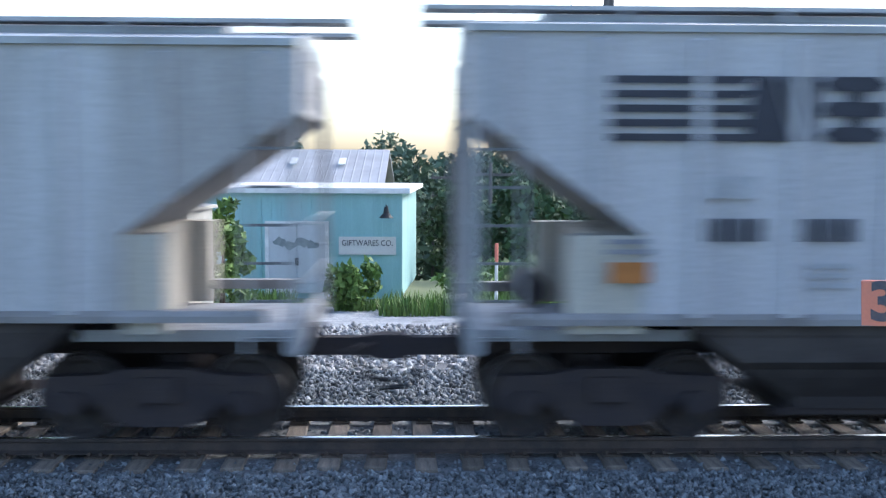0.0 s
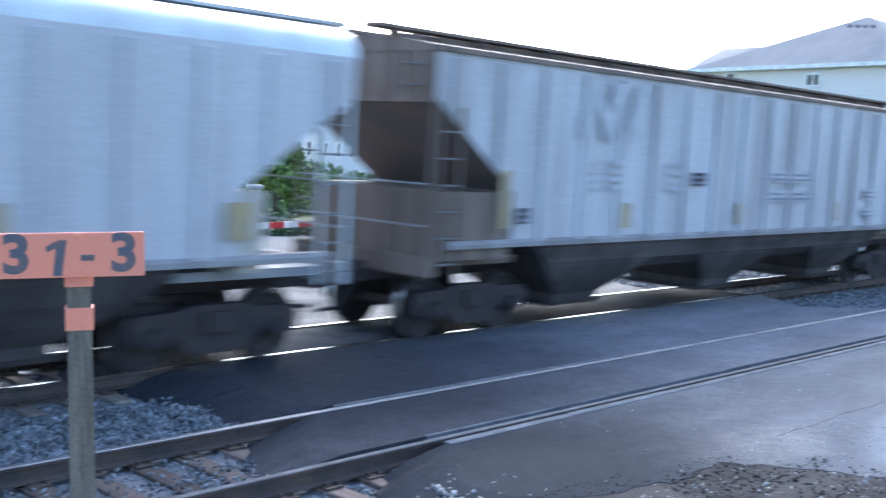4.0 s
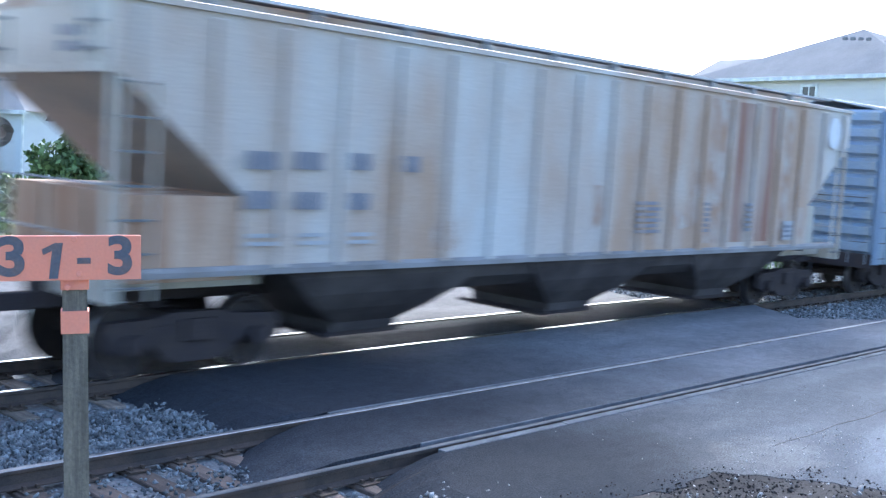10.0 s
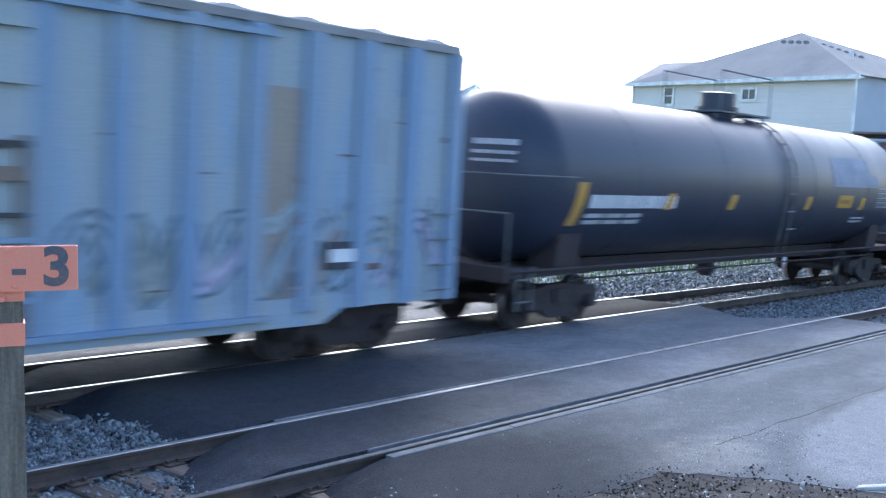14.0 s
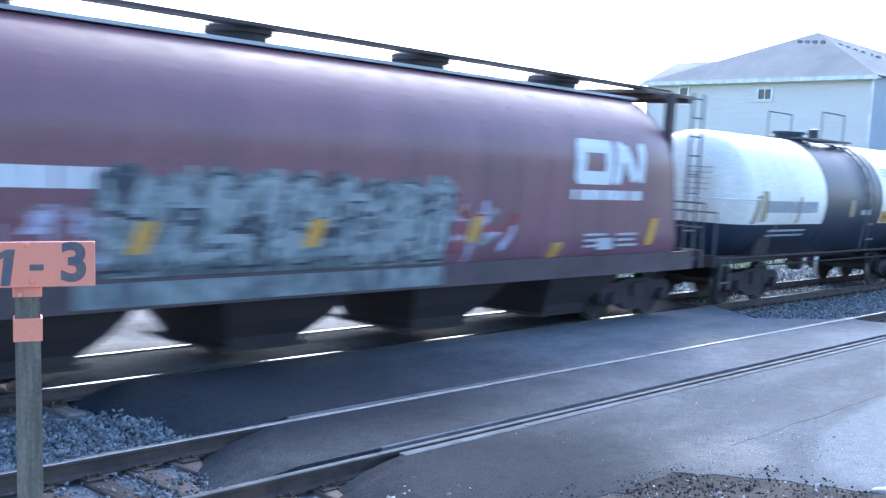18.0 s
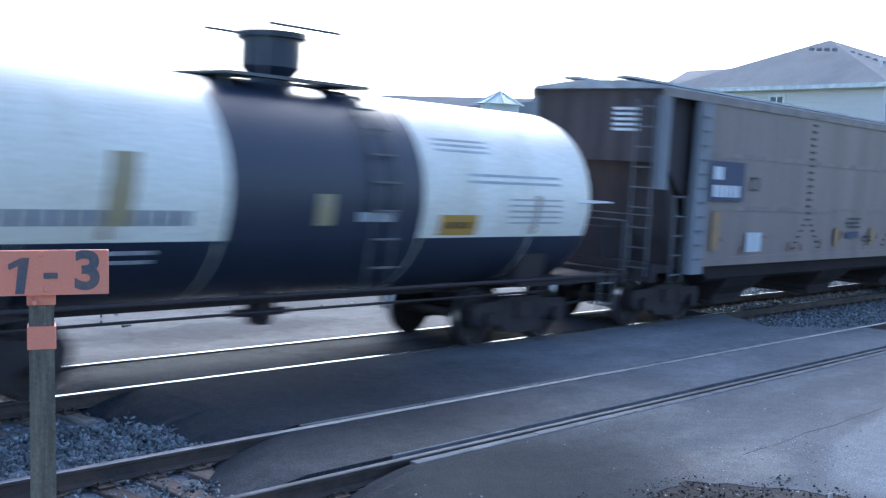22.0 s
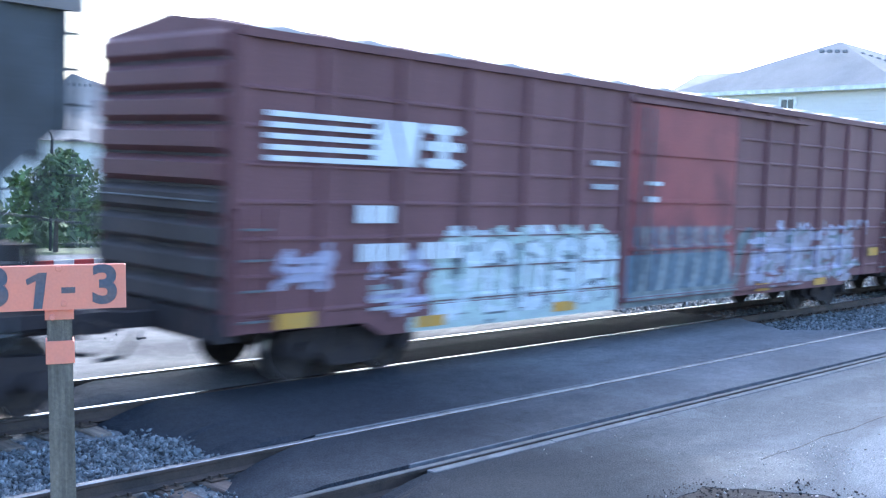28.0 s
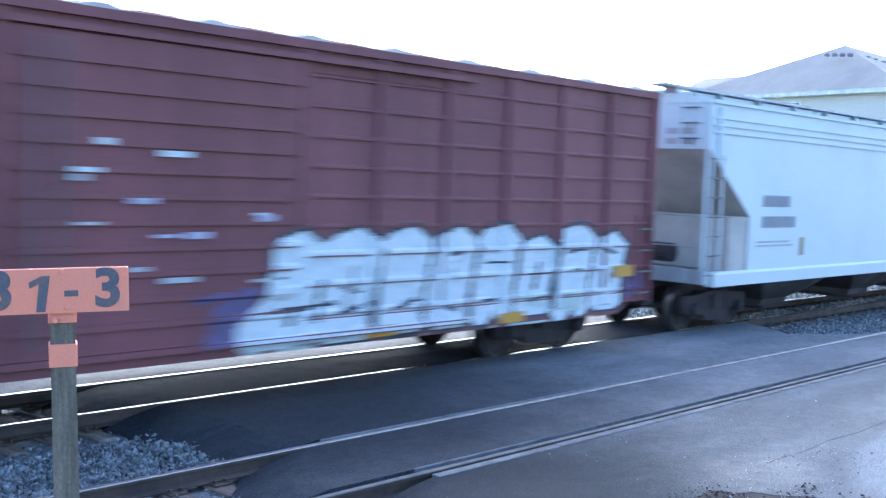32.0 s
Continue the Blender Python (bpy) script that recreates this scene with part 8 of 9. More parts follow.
def bush(label, bearing, d, w, h, material, seed, z=None, n=1100, size=0.12, deep=None):
    x, y = at(bearing, d)
    z = land(x, y) if z is None else z
    rs = random.Random(seed)
    lobes = [(rs.uniform(-0.5, 0.5) * w, rs.uniform(-0.4, 0.4) * (deep or w), h * rs.uniform(0.25, 0.62), w * 0.32, (deep or w) * 0.32, h * 0.36) for _ in range(7)]
    lobes = [(a, b, c, max(p, 0.1), max(q, 0.1), r) for a, b, c, p, q, r in lobes]
    t = thing("bush", label, "bush", pose(x, y, z))
    bm = BM()
    for k in range(5):
        a, b, c = lobes[k][:3]
        rod(bm, (a * 0.3, b * 0.3, -0.1), (a, b, c), 0.025, 5, 0.008)
    part("stem", bm, M["bark"], t)
    leaves("foliage", lobes, n, size, material, seed + 500, t)
    return t


def weeds(name, spots, material, seed, label):
    """Tall grass and weeds: many narrow bent blades; spots of (bearing, distance, width, depth, height, count)."""
    rng = np.random.default_rng(seed)
    V, n_all = [], 0
    for b, d, w, dp, h, n in spots:
        x, y = at(b, d)
        px, py = x + rng.uniform(-w / 2, w / 2, n), y + rng.uniform(-dp / 2, dp / 2, n)
        pz = np.array([land(u, v) for u, v in zip(px, py)])
        hh = h * rng.uniform(0.4, 1.15, n)
        a = rng.uniform(0, 2 * math.pi, n)
        wd = 0.018 + 0.012 * hh
        lean = rng.uniform(0.05, 0.45, n) * hh
        dx, dy = np.cos(a), np.sin(a)
        b0 = np.stack([px - dy * wd, py + dx * wd, pz], 1)
        b1 = np.stack([px + dy * wd, py - dx * wd, pz], 1)
        m0 = np.stack([px - dy * wd * 0.8 + dx * lean * 0.35, py + dx * wd * 0.8 + dy * lean * 0.35, pz + hh * 0.6], 1)
        m1 = np.stack([px + dy * wd * 0.8 + dx * lean * 0.35, py - dx * wd * 0.8 + dy * lean * 0.35, pz + hh * 0.6], 1)
        tp = np.stack([px + dx * lean, py + dy * lean, pz + hh], 1)
        V.append(np.stack([b0, b1, m1, m0, m0, m1, tp, tp], 1).reshape(-1, 3))
        n_all += n
    v = np.concatenate(V)
    f = np.arange(n_all * 8).reshape(-1, 4)
    me = bpy.data.meshes.new(name)
    me.vertices.add(len(v))
    me.vertices.foreach_set("co", v.ravel())
    me.loops.add(f.size)
    me.loops.foreach_set("vertex_index", f.ravel().astype(np.int32))
    me.polygons.add(len(f))
    me.polygons.foreach_set("loop_start", np.arange(0, f.size, 4, dtype=np.int32))
    me.update(calc_edges=True)
    me.materials.append(material)
    return tagged(new(name, me), label, "grass", kind="stuff")


# ---- buildings behind the train
def wall_frame(a, b):
    """Wall from place a to place b: origin, unit along, unit out of the wall towards the tracks."""
    (xa, ya), (xb, yb) = a, b
    L = math.hypot(xb - xa, yb - ya)
    u = Vector(((xb - xa) / L, (yb - ya) / L, 0))
    return Vector((xa, ya, 0)), u, Vector((u.y, -u.x, 0)), L


def slab_between(bm, o, u, w, s0, s1, d0, d1, z0, z1):
    pts = [o + u * s + w * d for s, d in ((s0, d0), (s1, d0), (s1, d1), (s0, d1))]
    loft(bm, [[(p.x, p.y, z0) for p in pts], [(p.x, p.y, z1) for p in pts]])


def along(o, u, bearing):
    """How far along a wall a bearing meets it."""
    k = math.tan(radians(bearing))
    return (k * o.y - o.x) / (u.x - k * u.y)


def window(parent, o, u, w, s0, s1, z0, z1, split=True, sash=True):
    bm = BM()
    t = 0.16
    for a, b, c, d in ((s0, s1, z0, z0 + t), (s0, s1, z1 - t, z1), (s0, s0 + t, z0 + t, z1 - t), (s1 - t, s1, z0 + t, z1 - t)):
        slab_between(bm, o, u, w, a, b, 0.005, 0.095, c, d)
    if split:
        m = (s0 + s1) / 2
        slab_between(bm, o, u, w, m - 0.03, m + 0.03, 0.045, 0.085, z0 + t, z1 - t)
    elif sash:
        m = (z0 + z1) / 2
        slab_between(bm, o, u, w, s0 + t, s1 - t, 0.045, 0.085, m - 0.03, m + 0.03)
    wi = part("window", bm, M["trim"], parent, "white framed window")
    bm = BM()
    slab_between(bm, o, u, w, s0 + t, s1 - t, 0.03, 0.05, z0 + t, z1 - t)
    part("pane", bm, M["pane"], wi)
    return wi


def siding(parent, o, u, w, L, z0, z1, material):
    """Lapped boards over a wall."""
    wl = part("wall_face", BM(), material, parent)
    z = z0
    while z < z1:
        t = min(z + 0.2, z1)
        pts = [(0.0, z), (0.028, z + 0.004), (0.006, t)]
        bm = BM()
        loft(bm, [[tuple((o + w * d)[:2]) + (zz,) for d, zz in pts + [(-0.02, t), (-0.02, z)]], [tuple((o + u * L + w * d)[:2]) + (zz,) for d, zz in pts + [(-0.02, t), (-0.02, z)]]])
        part("siding_board", bm, material, wl)
        z += 0.2
    return wl


def house(label, a, b, depth, z0, eave, ridge_pts, material, windows, name="apartment_building", back_pts=None, gutter=True, side=None):
    """A building: front wall from a to b, boarded; roof over it through the given ridge points (x, y, z)."""
    h = thing(name, label, "building")
    o, u, w, L = wall_frame(a, b)
    bm = BM()
    slab_between(bm, o, u, w, 0, L, -depth, -0.02, z0, eave)
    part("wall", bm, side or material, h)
    siding(h, o, u, w, L, max(z0, -3.0), eave, material)
    over = 0.4
    e0, e1 = o - u * over + w * over, o + u * (L + over) + w * over
    f0, f1 = o - u * over - w * (depth + over), o + u * (L + over) - w * (depth + over)
    bm = BM()
    E0, E1, F0, F1_ = [bm.verts.new((p.x, p.y, eave)) for p in (e0, e1, f0, f1)]
    R = [bm.verts.new(p) for p in ridge_pts]
    n = len(R)
    bm.faces.new((E0, E1, R[-1]))
    for i in range(n - 1):
        bm.faces.new((E0, R[i + 1], R[i]))
    bm.faces.new((F1_, F0, R[0]))
    for i in range(n - 1):
        bm.faces.new((F1_, R[i], R[i + 1]))
    bm.faces.new((E1, F1_, R[-1]))
    bm.faces.new((F0, E0, R[0]))
    bm.faces.new((E0, F0, F1_, E1))
    part("roof", bm, M["shingle"], h, "grey shingle roof")
    if gutter:
        bm = BM()
        slab_between(bm, o, u, w, -over, L + over, over - 0.06, over + 0.09, eave - 0.2, eave + 0.03)
        slab_between(bm, o, u, w, -over, L + over, 0.03, over - 0.06, eave - 0.14, eave - 0.06)
        gu = part("gutter", bm, M["trim"], h, "white gutter")
        for s in (0.0, L - 0.12):
            bm = BM()
            slab_between(bm, o, u, w, s, s + 0.12, 0.03, 0.14, max(z0, -3), eave - 0.1)
            part("downspout", bm, M["trim"], h)
    for s0, s1, wz0, wz1, split in windows:
        window(h, o, u, w, s0, s1, wz0, wz1, split)
    return h, o, u, w, L


def top(bearing, d, elevation):
    x, y = at(bearing, d)
    return x, y, EYE[2] + d * math.tan(radians(elevation))


# beige building with a hipped roof, beyond the crossing
A0, A1 = at(58.27, 73), at(69.15, 62)
oA, uA, wA, LA = wall_frame(A0, A1)
sw = lambda b: along(oA, uA, b)
dist = lambda s: (oA + uA * s).length
wins = []
for b0, b1, e0, e1, sp in ((59.8, 60.36, 3.32, 4.36, False), (63.66, 64.47, 3.70, 4.46, True)):
    s0, s1 = sw(b0), sw(b1)
    zz = [EYE[2] + dist((s0 + s1) / 2) * math.tan(radians(e)) for e in (e0, e1)]
    wins.append((s0, s1, zz[0], zz[1], sp))
    wins.append((s0, s1, zz[0] - 2.9, zz[1] - 2.9, sp))
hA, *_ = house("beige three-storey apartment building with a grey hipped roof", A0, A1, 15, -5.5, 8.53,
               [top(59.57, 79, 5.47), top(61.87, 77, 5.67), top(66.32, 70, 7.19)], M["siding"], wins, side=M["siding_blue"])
for k in range(4):
    x, y, z = top(65.5 + k * 0.36, 67.0, 6.86)
    bm = BM()
    bevel_box(bm, x - 0.15, x + 0.15, y - 0.12, y + 0.12, z - 0.24, z - 0.06, 0.04)
    part("roof_vent", bm, M["shingle"], hA)
for k in range(6):
    x, y, z = top(67.4 + k * 0.36, 68.0, 6.72 - k * 0.11)
    bm = BM()
    bevel_box(bm, x - 0.15, x + 0.15, y - 0.12, y + 0.12, z - 0.24, z - 0.06, 0.04)
    part("roof_vent", bm, M["shingle"], hA)
x, y, z = top(68.8, 66, 6.25)
bm = BM()
rod(bm, (x, y, z - 0.4), (x, y, z + 0.12), 0.07, 8)
part("vent_pipe", bm, M["trim"], hA)

# blue-grey building behind the young trees
B0, B1 = at(25.0, 80), at(36.1, 80)
oB, uB, wB, LB = wall_frame(B0, B1)
zB = EYE[2] + 80 * math.tan(radians(1.37))
wins = []
for b in (27.2, 29.95, 34.15):
    s = along(oB, uB, b)
    for zt_ in (zB - 0.25, zB - 3.2):
        wins.append((s - 0.5, s + 0.5, zt_ - (1.15 if b < 32 else 1.6), zt_, b < 32))
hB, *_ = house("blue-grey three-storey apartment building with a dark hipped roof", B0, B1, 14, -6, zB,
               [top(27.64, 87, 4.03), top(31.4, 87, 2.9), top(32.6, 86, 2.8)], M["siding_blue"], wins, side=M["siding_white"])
for k in range(5):
    x, y, z = top(27.5 + 0.26 * k, 84.8, 3.62)
    bm = BM()
    bevel_box(bm, x - 0.11, x + 0.11, y - 0.12, y + 0.12, z - 0.3, z - 0.06, 0.05)
    part("roof_vent", bm, M["shingle"], hB)

# long set-back building with balconies
C0_, C1_ = at(36.4, 111), at(57.6, 88)
oC, uC, wC, LC = wall_frame(C0_, C1_)
zC = EYE[2] + 88 * math.tan(radians(1.95))
wins = []
for b, hw in ((39.4, 0.31), (40.04, 0.31), (40.72, 0.31), (41.36, 0.31), (42.0, 0.31), (42.5, 0.31), (45.5, 0.55), (46.3, 0.55), (48.0, 0.55)):
    s = along(oC, uC, b)
    for zt_ in (zC - 0.4, zC - 3.45):
        wins.append((s - hw, s + hw, zt_ - 1.55, zt_, b > 45))
hC, *_ = house("long white apartment building with balconies and gabled roof", C0_, C1_, 14, -6, zC,
               [top(37.2, 119, 2.42), top(39.4, 115, 2.83), top(42.2, 110, 3.15), top(43.6, 108, 3.38), top(53.4, 96, 3.72), top(56.8, 94, 2.7)], M["siding_white"], wins)
# white bay with paired windows, and small gables over the eaves
s0, s1 = along(oC, uC, 37.3), along(oC, uC, 39.04)
bm = BM()
slab_between(bm, oC, uC, wC, s0, s1, 0.04, 0.5, -6, zC - 0.05)
part("bay_wall", bm, M["trim"], hC, "white boarded bay")
bm = BM()
slab_between(bm, oC, uC, wC, s0 - 0.1, s1 + 0.25, 0.5, 0.75, zC - 0.22, zC + 0.02)
slab_between(bm, oC, uC, wC, s1 + 0.02, s1 + 0.12, 0.05, 0.15, -3, zC - 0.2)
part("gutter", bm, M["trim"], hC, "white gutter")
for b, hw in ((37.9, 0.26), (38.2, 0.26), (38.67, 0.33)):
    s = along(oC, uC, b)
    for zt_ in (zC - 0.4, zC - 3.45):
        window(hC, oC + wC * 0.5, uC, wC, s - hw, s + hw, zt_ - 1.55, zt_, False)
for b0, b1 in ((37.42, 38.8), (41.55, 42.95)):
    s0, s1 = along(oC, uC, b0), along(oC, uC, b1)
    m = (s0 + s1) / 2
    tri = lambda d, k, up: [tuple((oC + uC * (m + (q - m) * k) + wC * d)[:2]) + (zq,) for q, zq in ((s0, zC + 0.03), (s1, zC + 0.03), (m, zC + 1.45 * up))]
    bm = BM()
    loft(bm, [tri(0.7, 1.0, 1.0), tri(-4.0, 1.0, 1.0)])
    ga = part("gable", bm, M["trim"], hC, "white gable over the eaves")
    bm = BM()
    loft(bm, [[(x, y, z + 0.1) for x, y, z in tri(0.704, 0.72, 0.76)], [(x, y, z + 0.1) for x, y, z in tri(0.72, 0.72, 0.76)]])
    part("gable_face", bm, M["siding_white"], ga)
s = along(oC, uC, 43.9)
for zt_ in (zC - 0.2, zC - 3.1):
    # flat dark glass on the wall imitates the shade of a recess
    bm = BM()
    slab_between(bm, oC, uC, wC, s - 1.1, s + 1.1, 0.03, 0.06, zt_ - 2.2, zt_)
    ba = part("balcony", bm, M["pane"], hC, "dark glass panel imitating a balcony's shaded recess")
    bm = BM()
    slab_between(bm, oC, uC, wC, s - 1.2, s + 1.2, 0.06, 0.5, zt_ - 2.35, zt_ - 2.2)
    for k in range(9):
        ss = s - 1.1 + k * 0.275
        slab_between(bm, oC, uC, wC, ss - 0.03, ss + 0.03, 0.42, 0.48, zt_ - 2.2, zt_ - 1.3)
    slab_between(bm, oC, uC, wC, s - 1.2, s + 1.2, 0.4, 0.5, zt_ - 1.3, zt_ - 1.2)
    slab_between(bm, oC, uC, wC, s - 1.25, s - 1.1, 0.06, 0.5, zt_ - 2.2, zt_ + 0.1)
    slab_between(bm, oC, uC, wC, s + 1.1, s + 1.25, 0.06, 0.5, zt_ - 2.2, zt_ + 0.1)
    part("balcony_rail", bm, M["trim"], ba)
# gable at its right part
bm = BM()
g0, g1, gp = top(52.3, 89, 2.0), top(55.4, 88.5, 2.0), top(53.98, 88.5, 3.68)
loft(bm, [[g0, g1, gp], [(p[0] * 1.08, p[1] * 1.08, p[2]) for p in (g0, g1, gp)]])
part("gable", bm, M["siding_blue"], hC)
# pavilions with pale green pyramid roofs
for b, d, e_top, e_base, bw in ((49.99, 78, 3.95, 3.25, 1.25), (55.93, 74, 3.42, 2.62, 1.3)):
    x, y, zt_ = top(b, d, e_top)
    zb_ = EYE[2] + d * math.tan(radians(e_base))
    r = d * math.tan(radians(bw))
    pv = thing("roof_pavilion", "small tower with a pale green metal pyramid roof", "tower", pose(x, y, 0, 0, 0, -40))
    bm = BM()
    box(bm, -r * 0.7, r * 0.7, -r * 0.7, r * 0.7, -6, zb_)
    part("wall", bm, M["siding_white"], pv)
    bm = BM()
    n = 8
    loft(bm, [[(r * 1.05 * math.cos(2 * math.pi * k / n), r * 1.05 * math.sin(2 * math.pi * k / n), zb_) for k in range(n)],
              [(0.03 * math.cos(2 * math.pi * k / n), 0.03 * math.sin(2 * math.pi * k / n), zt_) for k in range(n)]])
    part("roof", bm, M["copper"], pv, "pale green standing-seam roof")
    for k in range(n):
        a = 2 * math.pi * k / n
        bm = BM()
        rod(bm, (r * 1.06 * math.cos(a), r * 1.06 * math.sin(a), zb_ + 0.02), (0, 0, zt_ + 0.03), 0.045, 5)
        part("roof_seam", bm, M["trim"], pv)

# white apartment building beyond the road
D0, D1 = at(12.3, 86), at(24.6, 66)
oD, uD, wD, LD = wall_frame(D0, D1)
zD = 3.75
wins = []
for k in range(11):
    s = 1.6 + k * (LD - 3) / 10.5
    for zt_ in (zD - 0.35, zD - 3.1):
        if k not in (4, 8):
            wins.append((s - 0.55, s + 0.55, zt_ - 1.45, zt_, k % 2 == 0))
hD, *_ = house("white three-storey apartment building with a grey roof", D0, D1, 13, -6, zD,
               [top(15.2, 88, 1.9), top(19.0, 83, 2.5), top(23.2, 76, 3.3)], M["siding_white"], wins)
s = along(oD, uD, 17.2)
bm = BM()
slab_between(bm, oD, uD, wD, s - 1.4, s + 1.4, -0.4, 0.5, -6, zD + 1.3)
part("bay_wall", bm, M["siding_white"], hD)
bm = BM()
slab_between(bm, oD, uD, wD, s - 1.8, s + 1.8, -0.8, 0.9, zD + 1.3, zD + 1.5)
part("bay_roof", bm, M["shingle"], hD)

# ---- teal warehouse, with its lettered board and double door
W0, W1 = at(-14.5, 33.5), at(-0.45, 32)
oW, uW, wW, LW = wall_frame(W0, W1)
wh = thing("warehouse", "low teal metal warehouse with a white double door", "warehouse")
zW, zg = 2.1, -0.95
bm = BM()
slab_between(bm, oW, uW, wW, 0, LW, -9, 0, zg - 0.3, zW)
part("wall", bm, M["teal"], wh)
bm = BM()
s = 0.0
while s < LW:
    slab_between(bm, oW, uW, wW, s, s + 0.07, 0.0, 0.03, zg, zW)
    s += 0.3
tagged(part("wall_rib", bm, M["teal"], wh), kind="stuff")
bm = BM()
slab_between(bm, oW, uW, wW, -0.2, LW + 0.25, -9, 0.22, zW, zW + 0.16)
part("fascia", bm, M["trim"], wh, "weathered white roof edge")
sd = lambda b: along(oW, uW, b)
s0, s1 = sd(-7.41), sd(-4.47)
zz = lambda e: EYE[2] + 32.2 * math.tan(radians(e))
for a, b in ((s0, (s0 + s1) / 2 - 0.012), ((s0 + s1) / 2 + 0.012, s1)):
    bm = BM()
    slab_between(bm, oW, uW, wW, a, b, 0.04, 0.12, zz(-6.75), zz(-3.15))
    do = part("door", bm, M["siding_white"], wh, "white steel door leaf")
    bm = BM()
    slab_between(bm, oW, uW, wW, (s0 + s1) / 2 - 0.05, (s0 + s1) / 2 + 0.05, 0.12, 0.16, zz(-5.3), zz(-4.9))
    part("door_handle", bm, M["signal_black"], do)
bm = BM()
for a, b, z0_, z1_ in ((s0 - 0.1, s0, -6.9, -3.05), (s1, s1 + 0.1, -6.9, -3.05)):
    slab_between(bm, oW, uW, wW, a, b, 0.03, 0.16, zz(z0_), zz(z1_))
slab_between(bm, oW, uW, wW, s0 - 0.1, s1 + 0.1, 0.03, 0.16, zz(-3.12), zz(-2.98))
part("door_frame", bm, M["trim"], wh)
rs = random.Random(3)
bm = BM()
for k in range(4):
    cs, cz = s0 + 0.35 + k * 0.32, zz(-4.15) + 0.05 * (-1) ** k
    n = 10
    pts = [(cs + 0.2 * rs.uniform(0.7, 1.2) * math.cos(6.283 * i / n), cz + 0.14 * rs.uniform(0.6, 1.3) * math.sin(6.283 * i / n)) for i in range(n)]
    loft(bm, [[tuple((oW + uW * a + wW * 0.128)[:2]) + (b,) for a, b in pts], [tuple((oW + uW * a + wW * 0.122)[:2]) + (b,) for a, b in pts]])
part("graffiti", bm, M["g_gray"], wh)
s2, s3 = sd(-3.76), sd(-0.75)
bm = BM()
slab_between(bm, oW, uW, wW, s2, s3, 0.035, 0.07, zz(-4.72), zz(-3.78))
bo = part("sign_board", bm, M["siding"], wh, "grey-green board with dark capital letters")
turn = math.degrees(math.atan2(uW.y, uW.x))
p = oW + uW * ((s2 + s3) / 2) + wW * 0.075
lettering("letters", "GIFTWARES CO.", 0.24, M["dark_paint"], bo, pose(p.x, p.y, zz(-4.12), 90, 0, turn) @ Matrix.Diagonal((0.86, 1, 1, 1)), 0.004)
bm = BM()
p = oW + uW * sd(-1.2)
rod(bm, (p.x, p.y, zz(-2.2)), (p.x + wW.x * 0.5, p.y + wW.y * 0.5, zz(-2.1)), 0.025, 6)
turned(bm, [(zz(-2.75), 0.22), (zz(-2.5), 0.09), (zz(-2.15), 0.05)], "z", 12, (p.x + wW.x * 0.5, p.y + wW.y * 0.5, 0))
part("wall_lamp", bm, M["signal_black"], wh, "dark gooseneck wall lamp")
# higher pale metal roof behind
K0, K1 = at(-16, 44), at(-1.75, 42)
oK, uK, wK, LK = wall_frame(K0, K1)
sh = thing("metal_shed", "long shed with a pale corrugated metal roof", "warehouse")
bm = BM()
slab_between(bm, oK, uK, wK, 0, LK, -8, 0, -1.2, 2.1)
part("wall", bm, M["roof_metal"], sh)
bm = BM()
q = lambda s, d, z: tuple((oK + uK * s + wK * d)[:2]) + (z,)
loft(bm, [[q(-0.3, 0.4, 2.1), q(LK + 0.3, 0.4, 2.1), q(LK + 0.3, 0.4, 2.2), q(-0.3, 0.4, 2.2)], [q(-0.3, -4, 3.45), q(LK + 0.3, -4, 3.45), q(LK + 0.3, -4, 3.58), q(-0.3, -4, 3.58)],
          [q(-0.3, -8.4, 2.1), q(LK + 0.3, -8.4, 2.1), q(LK + 0.3, -8.4, 2.2), q(-0.3, -8.4, 2.2)]])
ro = part("roof", bm, M["roof_metal"], sh, "pale corrugated roof")
bm = BM()
s = 0.0
while s < LK:
    loft(bm, [[q(s, 0.42, 2.2), q(s + 0.08, 0.42, 2.2), q(s + 0.04, 0.42, 2.215)], [q(s, -4, 3.58), q(s + 0.08, -4, 3.58), q(s + 0.04, -4, 3.595)]])
    s += 0.35
tagged(part("roof_rib", bm, M["roof_metal"], ro), kind="stuff")
for s in (LK * 0.32, LK * 0.5, LK * 0.68, LK * 0.86):
    bm = BM()
    loft(bm, [[q(s - 0.14, -1.6, 2.92), q(s + 0.14, -1.6, 2.92), q(s + 0.14, -2.3, 3.16), q(s - 0.14, -2.3, 3.16)], [q(s - 0.14, -1.6, 2.98), q(s + 0.14, -1.6, 2.98), q(s + 0.14, -2.3, 3.22), q(s - 0.14, -2.3, 3.22)]])
    part("roof_light", bm, M["trim"], ro)

# ---- signal cabinet
ca, cb, cc = at(-16.3, 21.6), at(-11.6, 20.9), at(-10.4, 22.3)
oF, uF, wF, LF = wall_frame(ca, cb)
cab = thing("signal_cabinet", "tall grey metal signal cabinet with louvred double doors", "cabinet")
bm = BM()
slab_between(bm, oF, uF, wF, 0, LF, -1.5, 0, -0.3, 2.12)
part("body", bm, M["cabinet"], cab)
bm = BM()
qf = lambda s, d, z: tuple((oF + uF * s + wF * d)[:2]) + (z,)
loft(bm, [[qf(-0.08, 0.1, 2.12), qf(LF / 2, 0.1, 2.25), qf(LF + 0.08, 0.1, 2.12), qf(LF + 0.08, 0.1, 2.06), qf(-0.08, 0.1, 2.06)],
          [qf(-0.08, -1.6, 2.12), qf(LF / 2, -1.6, 2.25), qf(LF + 0.08, -1.6, 2.12), qf(LF + 0.08, -1.6, 2.06), qf(-0.08, -1.6, 2.06)]])
